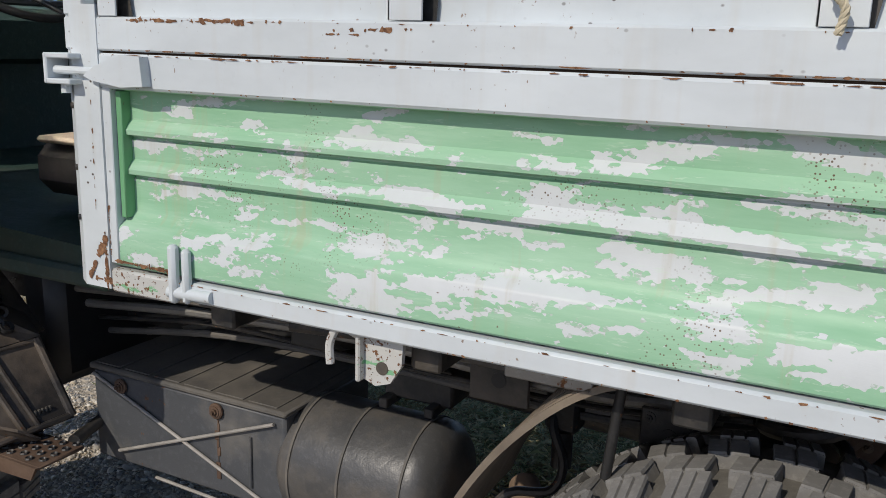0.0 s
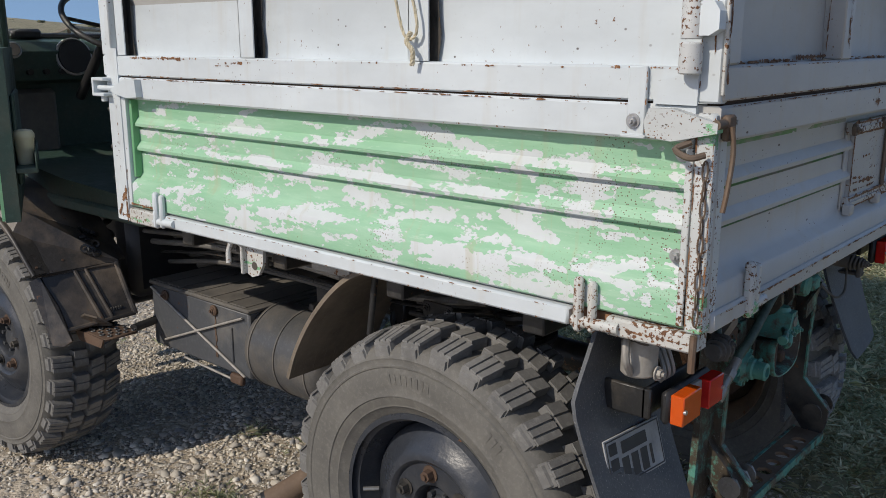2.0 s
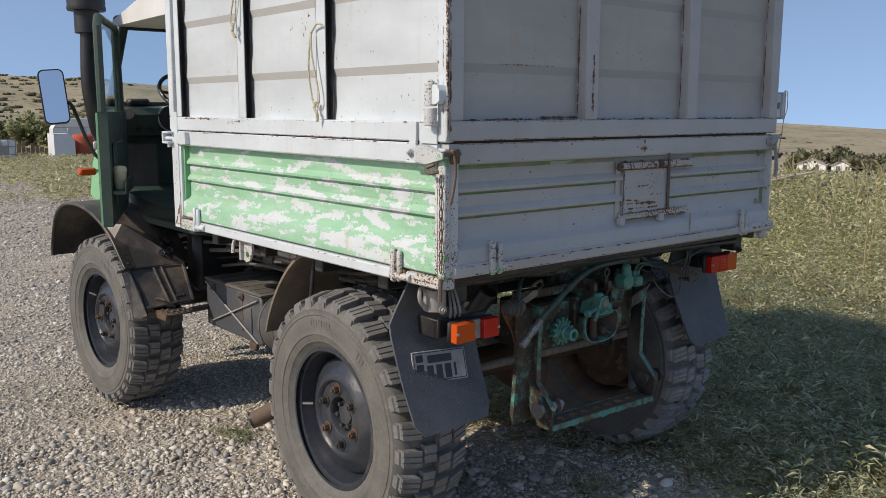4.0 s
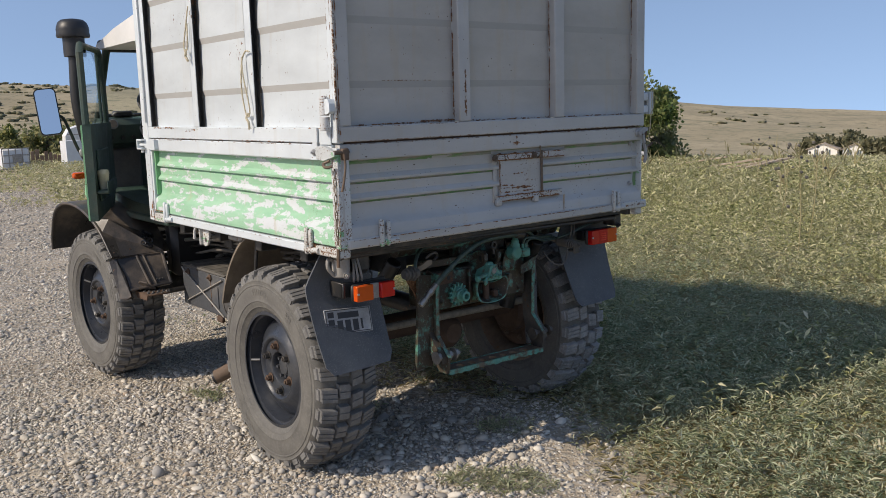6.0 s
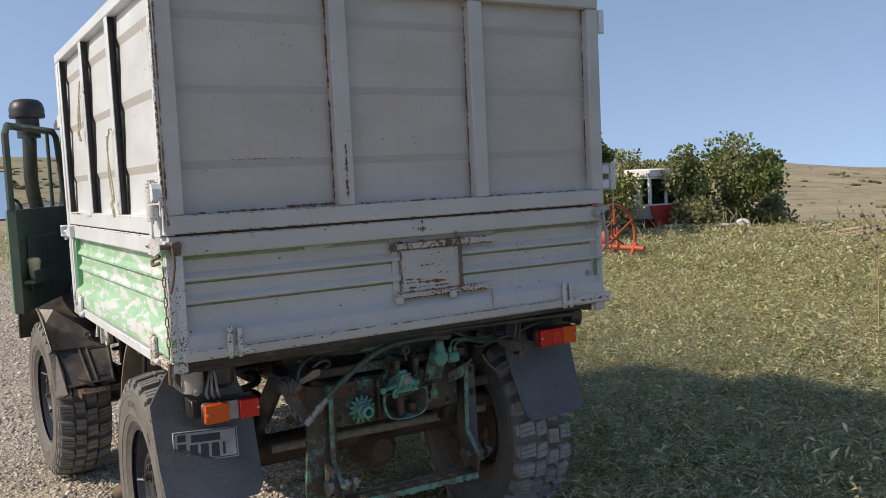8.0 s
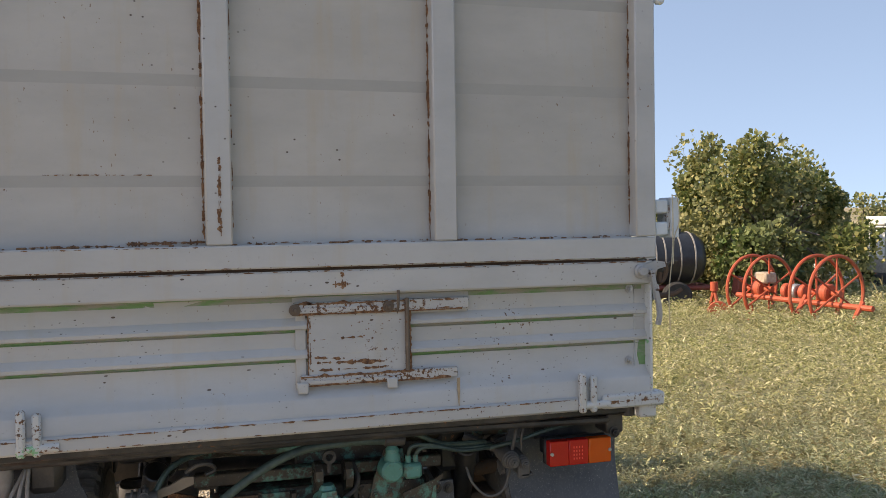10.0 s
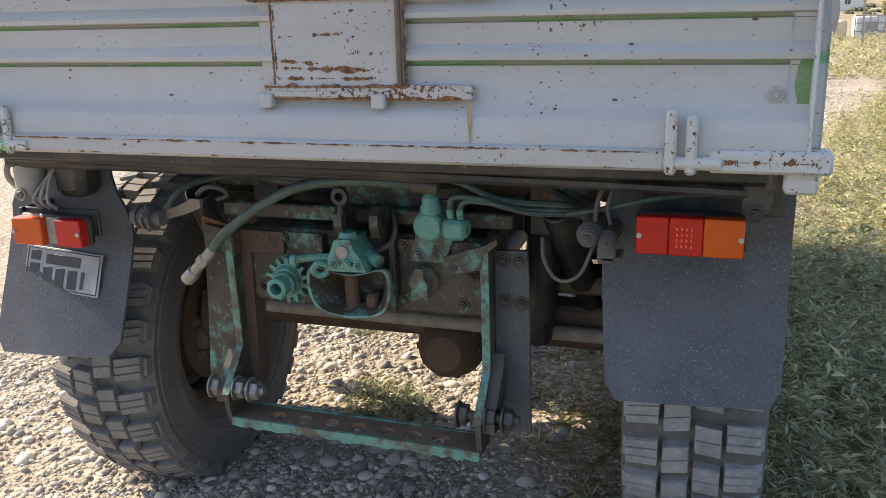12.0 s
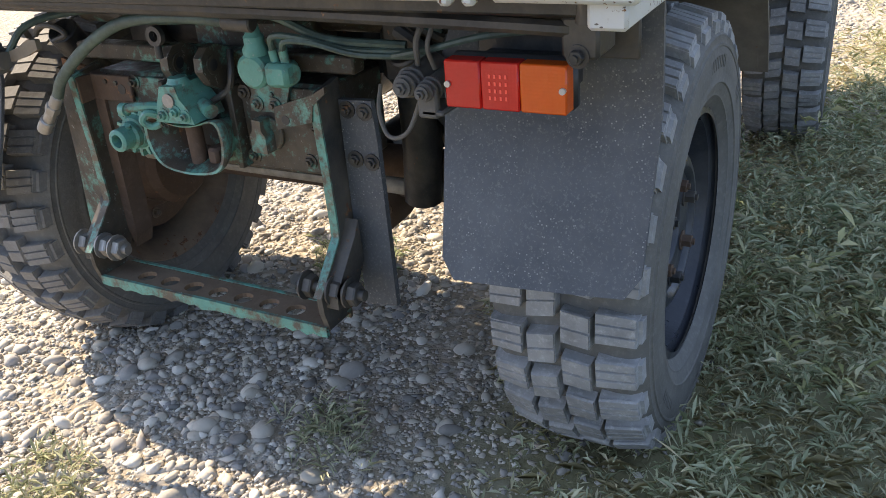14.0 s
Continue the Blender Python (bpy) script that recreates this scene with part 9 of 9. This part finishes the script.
box(b, -0.70, -0.30, 0.35, 0.75, 0.64, 0.92, 0.04, 0, hm)
box(b, -0.70, -0.62, 0.35, 0.75, 0.90, 1.18, 0.03, 0, hm)
part("seat", b, M_SEAT, cabw)
b = bmesh.new()
tube(b, [hm @ Vector((-0.16 + 0.05 * math.sin(a), 0.5 + 0.15 * math.cos(a), 0.98 + 0.13 * math.sin(a))) for a in np.linspace(0, 2 * math.pi, 16, endpoint=False)], 0.014, 6, smooth_n=0, closed=True)
tube(b, [hm @ Vector((-0.16, 0.5, 0.98)), hm @ Vector((-0.10, 0.5, 0.66))], 0.02, 6, smooth_n=0)
part("steering_wheel", b, M_BLACKP, cabw)
for x0, x1, y0, y1 in ((-0.92, -0.68, 0.028, 0.036), (-0.36, -0.08, 0.028, 0.036), (-0.036, -0.028, 0.08, 0.56), (-0.036, -0.028, 0.64, 0.92), (-0.972, -0.964, 0.08, 0.92), (-0.92, -0.08, 0.964, 0.972)):
    b = bmesh.new()
    box(b, x0, x1, y0, y1, 0.66, 1.36, 0.0, 0, hm)
    part("window", b, M_CABGL, cabw, "", False)
b = bmesh.new()
prism(b, [(-1.95, -0.10), (-1.20, -0.10), (-1.20, 0.52), (-1.32, 0.68), (-1.75, 0.62), (-2.0, 0.42)], -0.9, -0.1, "y", 0, hm)
part("hopper", b, M_MWHITE, cb, "white hopper")
b = bmesh.new()
cyl(b, hm @ Vector((-1.22, -0.2, 0.5)), hm @ Vector((-1.22, -0.2, 1.15)), 0.03, seg=8)
cyl(b, hm @ Vector((-1.22, -0.2, 0.62)), hm @ Vector((-1.22, -0.2, 0.86)), 0.06, seg=10)
part("exhaust", b, M_ZINC, cb)
hh = Matrix.Translation(h0) @ pose(0, 0, 0, 0, 0, 42)
b = bmesh.new()
box(b, 0.2, 2.5, 0.1, 0.5, -0.25, 0.0, 0.03, 0, hh)
for i in range(7):
    cyl(b, hh @ Vector((0.4 + 0.33 * i, 0.05, -0.25)), hh @ Vector((0.55 + 0.33 * i, 0.3, 0.02)), 0.03, seg=6)
part("header", b, M_REDM, cb, "long red cutting header")
b = bmesh.new()
box(b, 0.35, 2.45, -0.02, 0.06, 0.02, 0.09, 0.015, 0, hh)
part("header_bar", b, M_MWHITE, cb, "white bar along the header")
b = bmesh.new()
tube(b, [hh @ Vector(p) for p in ((2.2, 0.1, 0.0), (2.35, 0.1, 0.14), (2.55, 0.1, 0.10), (2.6, 0.1, -0.15))], 0.05, 8)
part("header_end", b, M_MWHITE, cb)
for xx, yy in ((-0.3, -0.15), (-1.6, 0.1)):
    b = bmesh.new()
    lathe(b, [(0.15, -0.1), (0.28, -0.1), (0.32, -0.05), (0.32, 0.05), (0.28, 0.1), (0.15, 0.1), (0.05, 0.06)], hm @ pose(xx, yy, hz + 0.12, 90, 0, 0), 22)
    part("wheel", b, M_OLDTYRE, cb)


def house(loc, yaw, w, dpt, h, ridge, label, windows=2, wz=0.0):
    root = empty("house", loc)
    tagged(root, label, "house")
    m = pose(0, 0, 0, 0, 0, yaw)
    b = bmesh.new()
    prism(b, [(-w / 2, -4.0), (w / 2, -4.0), (w / 2, h), (0, ridge), (-w / 2, h)], 0, dpt, "y", 0, m)
    part("wall", b, M_WALL, root, "whitewashed wall", False)
    b = bmesh.new()
    for s in (-1, 1):
        prism(b, [(s * (w / 2 + 0.3), h - 0.10), (0, ridge + 0.05), (0, ridge + 0.17), (s * (w / 2 + 0.3), h + 0.02)], -0.3, dpt + 0.3, "y", 0, m)
    part("roof", b, M_TILE, root, "brown sheet roof", False)
    for i in range(windows):
        xx = -w / 2 + w * (i + 0.7) / (windows + 0.4)
        b = bmesh.new()
        box(b, xx - 0.35, xx + 0.35, -0.04, 0.02, wz + 0.6, wz + 1.6, 0.01, 0, m)
        win = part("window", b, M_MWHITE, root)
        b = bmesh.new()
        box(b, xx - 0.29, xx - 0.02, -0.055, -0.041, wz + 0.66, wz + 1.54, 0.0, 0, m)
        box(b, xx + 0.02, xx + 0.29, -0.055, -0.041, wz + 0.66, wz + 1.54, 0.0, 0, m)
        part("pane", b, M_DARKGL, win, "", False)
    return root



def shed():
    """Whitewashed shed with a lean-to of open bays."""
    root = empty("shed", (-31.7, 16.3, land(-31.7, 16.3) - 0.2))
    tagged(root, "whitewashed farm shed with a sloping lean-to and dark open bays", "shed")
    zb = land(-31.7, 16.3) - 0.2
    m = Matrix.Translation((0, 0, -zb)) @ pose(0, 0, 0, 0, 0, 53.6)
    b = bmesh.new()
    prism(b, [(-1.45, -1.6), (0, -1.6), (0, 2.08), (-1.45, 1.53)], 0.0, 0.2, "y", 0, m)
    part("end_wall", b, M_WALL, root, "white end wall", False)
    b = bmesh.new()
    box(b, -0.2, 0.0, 0.2, 2.0, -1.6, 2.06, 0.0, 0, m)
    box(b, -0.2, 0.0, 2.0, 7.0, -1.6, 0.35, 0.0, 0, m)
    box(b, -0.2, 0.0, 2.0, 7.0, 1.75, 2.06, 0.0, 0, m)
    box(b, -0.2, 0.0, 7.0, 18.0, -1.6, 2.06, 0.0, 0, m)
    part("side_wall", b, M_WALL, root, "long white side wall", False)
    b = bmesh.new()
    box(b, -4.2, 0.0, 18.0, 18.2, -1.6, 0.5, 0.0, 0, m)
    part("back_wall", b, M_WALL, root, "", False)
    b = bmesh.new()
    prism(b, [(-4.5, 0.36), (0.22, 2.14), (0.22, 2.22), (-4.5, 0.44)], -0.25, 18.3, "y", 0, m)
    part("roof", b, M_TILE, root, "brown sheet roof", False)
    b = bmesh.new()
    box(b, 0.02, 0.14, 0.02, 0.14, -1.6, 2.10, 0.01, 0, m)
    part("corner_post", b, M_WOOD, root, "weathered olive corner post")
    b = bmesh.new()
    box(b, -4.2, -1.45, 0.0, 0.18, -1.6, 0.62, 0.01, 0, m)
    part("low_wall", b, M_WALL, root, "pale low wall under the bays")
    for x in (-4.1, -3.3, -2.55, -1.85):
        b = bmesh.new()
        box(b, x - 0.05, x + 0.05, 0.03, 0.13, 0.62, 1.95 + 0.38 * x, 0.0, 0, m)
        part("post", b, M_WALL, root)
    for i in range(3):
        b = bmesh.new()
        y0 = 2.0 + i * 1.667
        for y in (y0, y0 + 0.8, y0 + 1.607):
            box(b, -0.12, -0.06, y, y + 0.06, 0.35, 1.75, 0.0, 0, m)
        for z in (0.35, 1.0, 1.69):
            box(b, -0.115, -0.065, y0, y0 + 1.66, z, z + 0.06, 0.0, 0, m)
        win = part("window", b, M_MWHITE, root, "white lattice window", False)
        b = bmesh.new()
        box(b, -0.10, -0.09, y0, y0 + 1.66, 0.36, 1.74, 0.0, 0, m)
        part("pane", b, M_PALEGL, win, "", False)


shed()
house((-105.0, 13.0, land(-105.0, 13.0) - 0.1), 80, 8.0, 5, 1.3, 2.1, "low white farm building under the far hill", 3)
for hx, hy, s in ((-66, 131, 4.2), (-60.5, 130, 3.2)):
    house((hx, hy, land(hx, hy) - 0.3), 20, s, 5, 1.6, 2.4, "small pale far farmhouse among trees", 2)

# crate tank, fence, white box, sacks at the far side of the track
M_CRATE = plain("white_plastic", (0.70, 0.71, 0.72), 0.5, 0, 0.06, 4)
cr = empty("crate_tank", (-32.8, 7.7, land(-32.8, 7.7)))
tagged(cr, "white caged plastic tank standing by the track", "tank")
b = bmesh.new()
box(b, -0.55, 0.55, -0.58, 0.58, 0.15, 1.10, 0.06)
part("tank", b, M_CRATE, cr)
for i in range(5):
    b = bmesh.new()
    y = -0.58 + 0.29 * i
    box(b, 0.55, 0.58, y - 0.02, y + 0.02, 0.12, 1.14, 0.0)
    part("bar", b, M_ALU, cr)
for z in (0.15, 0.45, 0.8, 1.12):
    b = bmesh.new()
    box(b, 0.56, 0.59, -0.6, 0.6, z - 0.02, z + 0.02, 0.0)
    part("bar", b, M_ALU, cr)
b = bmesh.new()
box(b, 0.585, 0.60, -0.15, 0.25, 0.45, 0.85, 0.0)
part("plate", b, M_ALU, cr)
cr.scale = (0.82, 0.82, 0.80)
fence = empty("fence", (-34.2, 9.1, land(-34.2, 9.1)))
tagged(fence, "rough fence of old brown boards", "fence")
for i in range(11):
    b = bmesh.new()
    h = random.uniform(0.45, 1.0)
    y = -0.85 + i * 0.17
    box(b, -0.02, 0.02, y - 0.07, y + 0.07, -0.2, h, 0.005)
    part("board", b, M_WOOD, fence, "", False)
bx = bmesh.new()
prism(bx, [(-0.5, 0.1), (0.45, 0.1), (0.45, 1.0), (0.2, 1.35), (-0.5, 1.35)], -0.5, 0.5, "x")
wb = link_bm("box_trailer", bx, M_CRATE)
wb.location = (-32.4, 9.85, land(-32.4, 9.85))
wb.scale = (0.8, 0.8, 0.82)
tagged(wb, "small white box trailer by the far fence", "trailer")
for i in range(2):
    b = bmesh.new()
    box(b, -0.2, 0.2, -0.22, 0.22, 0.0, random.uniform(0.55, 0.7), 0.07)
    sk = link_bm("bale", b, plain("cream_wrap", (0.60, 0.52, 0.36), 0.8, 0, 0.15, 5) if i == 0 else bpy.data.materials["cream_wrap"], None, "", True)
    yy = 6.45 + i * 0.55
    sk.location = (-34.6, yy, land(-34.6, yy))
    tagged(sk, "cream wrapped bale standing by the track", "bale", "bales by the track")
b = bmesh.new()
lathe(b, [(0.0, 0.0), (0.40, 0.02), (0.47, 0.10), (0.49, 0.25), (0.49, 0.85), (0.46, 1.0), (0.36, 1.08), (0.0, 1.10)], None, 28)
part_b = link_bm("barrel", b, M_ORANGE, None, "", True)
part_b.location = (-32.7, 10.75, land(-32.7, 10.75))
tagged(part_b, "upright orange plastic barrel by the far caravan", "barrel")


def caravan():
    """Long pale caravan with a rounded roof and an arched door light."""
    z0 = land(-38.0, 13.8)
    root = empty("caravan", (-38.2, 13.8, z0))
    tagged(root, "long dirty white caravan with a rounded roof", "caravan")
    m = pose(0, 0, 0, 0, 0, 78.5)
    b = bmesh.new()
    prism(b, [(-2.35, 0.32), (2.35, 0.32), (2.5, 0.6), (2.5, 1.3), (2.3, 1.62), (1.9, 1.76), (-1.9, 1.76), (-2.3, 1.62), (-2.5, 1.3), (-2.5, 0.6)], 0.0, 1.9, "y", 0, m)
    body = part("body", b, M_MWHITE, root, "white ribbed caravan body", False)
    for z in (0.62, 1.0, 1.36):
        b = bmesh.new()
        box(b, -2.42, 2.42, -0.015, 0.0, z, z + 0.03, 0.0, 0, m)
        part("rib", b, M_ALU, body, "", False)
    door = [(-0.26, 0.40), (0.26, 0.40), (0.26, 1.30), (0.18, 1.46), (0.0, 1.52), (-0.18, 1.46), (-0.26, 1.30)]
    b = bmesh.new()
    prism(b, [(x - 0.1, z) for x, z in door], -0.04, -0.016, "y", 0, m)
    d = part("door", b, M_CRATE, root, "arched caravan door", False)
    b = bmesh.new()
    prism(b, [(x * 0.55 - 0.1, 0.95 + (z - 0.40) * 0.46) for x, z in door], -0.055, -0.041, "y", 0, m)
    part("pane", b, M_DARKGL, d, "", False)
    for x in (-1.5, 1.3):
        b = bmesh.new()
        box(b, x - 0.4, x + 0.4, -0.03, -0.016, 1.02, 1.34, 0.01, 0, m)
        part("window", b, M_PALEGL, root)
    b = bmesh.new()
    lathe(b, [(0.1, -0.08), (0.28, -0.08), (0.32, -0.03), (0.32, 0.03), (0.28, 0.08), (0.1, 0.08)], m @ pose(0.9, 0.1, 0.32, 90, 0, 0), 20)
    part("wheel", b, M_OLDTYRE, root)


caravan()
# scrap in front of the shed
b = bmesh.new()
box(b, -0.45, 0.45, -0.3, 0.3, 0.0, 0.58, 0.02, 0, pose(0, 0, 0, 0, 0, 62))
bxr = link_bm("metal_box", b, M_RUST)
bxr.location = (-22.4, 12.75, land(-22.4, 12.75))
tagged(bxr, "rusty brown metal box standing in the grass", "box")
rl = empty("pipe_rail", (-22.9, 13.4, land(-22.9, 13.4)))
tagged(rl, "dark pipe rail on posts", "rail")
zr = -land(-22.9, 13.4)
d = Vector((0.38, 0.92, 0))
for z in (0.50, -0.06):
    b = bmesh.new()
    cyl(b, d * -2.2 + Vector((0, 0, z + zr)), d * 1.8 + Vector((0, 0, z - 0.05 + zr)), 0.035, seg=8)
    part("rail", b, M_DRUST, rl)
for s in (-2.1, -1.2, 0.5, 1.7):
    b = bmesh.new()
    cyl(b, d * s + Vector((0, 0, -0.05)), d * s + Vector((0, 0, 0.50 + zr)), 0.035 if s != -1.2 else 0.08, seg=8)
    part("post", b, M_DRUST if s != -1.2 else M_CRATE, rl)
b = bmesh.new()
wc = Vector((-22.3, 13.35, 0.30))
for k in (0, 0.35):
    o = Vector((0.2 * k, k, 0))
    ring = [o + Vector((0.38 * 0.2 * math.cos(a), 0.38 * 0.5 * math.cos(a), 0.42 * math.sin(a))) for a in np.linspace(0, 2 * math.pi, 22, endpoint=False)]
    tube(b, ring, 0.022, 6, smooth_n=0, closed=True)
    for i in range(0, 22, 3):
        cyl(b, o, ring[i], 0.012, seg=6)
spk = link_bm("rake_wheel", b, M_REDM, None, "", True)
spk.location = wc
tagged(spk, "red spoked rake wheels leaning on a rail", "wheel")
for i in range(9):
    b = bmesh.new()
    t = bmesh.new()
    bmesh.ops.create_icosphere(t, subdivisions=2, radius=random.uniform(0.20, 0.34))
    for v in t.verts:
        v.co *= 1 + 0.3 * noise.noise(v.co * 4 + Vector((i, 2, 0)))
        v.co.z *= 0.75
    _merge(b, t, 0)
    sc = link_bm("straw_sack", b, bpy.data.materials["cream_wrap"], None, "", True)
    px, py = -23.2 + 0.35 * (i % 3), 10.4 + 0.42 * (i // 3) + 0.1 * (i % 2)
    sc.location = (px, py, land(px, py) + 0.18 + (0.3 if i % 3 == 0 else 0.0))
    tagged(sc, "pale yellow straw-filled sack heaped by the shed", "sack", "sacks by the shed")
for i, (px, py, a) in enumerate(((-7.6, 16.6, 20), (-6.9, 16.9, 65), (-7.2, 17.2, 35), (-9.0, 17.5, 10))):
    b = bmesh.new()
    box(b, -0.7, 0.7, -0.06, 0.06, 0.12, 0.16, 0.005)
    pl = link_bm("plank", b, M_CLOTH)
    pl.matrix_world = pose(px, py, land(px, py) + 0.08, 0, -9, a)
    tagged(pl, "pale weathered plank lying in the meadow", "plank", "planks in the meadow")
for i in range(4):
    b = bmesh.new()
    t = bmesh.new()
    bmesh.ops.create_icosphere(t, subdivisions=2, radius=random.uniform(0.06, 0.10))
    for v in t.verts:
        v.co *= 1 + 0.25 * noise.noise(v.co * 7 + Vector((i, 0, 0)))
        v.co.z *= 0.55
    _merge(b, t, 0)
    rk = link_bm("stone", b, M_STONE, None, "", True)
    px, py = ((-11.0, 8.0), (-12.5, 6.5), (-6.2, 10.8), (-14.0, 7.1))[i]
    rk.location = (px, py, land(px, py) + 0.03)
    tagged(rk, "pale field stone lying in the grass", "stone", "field stones")
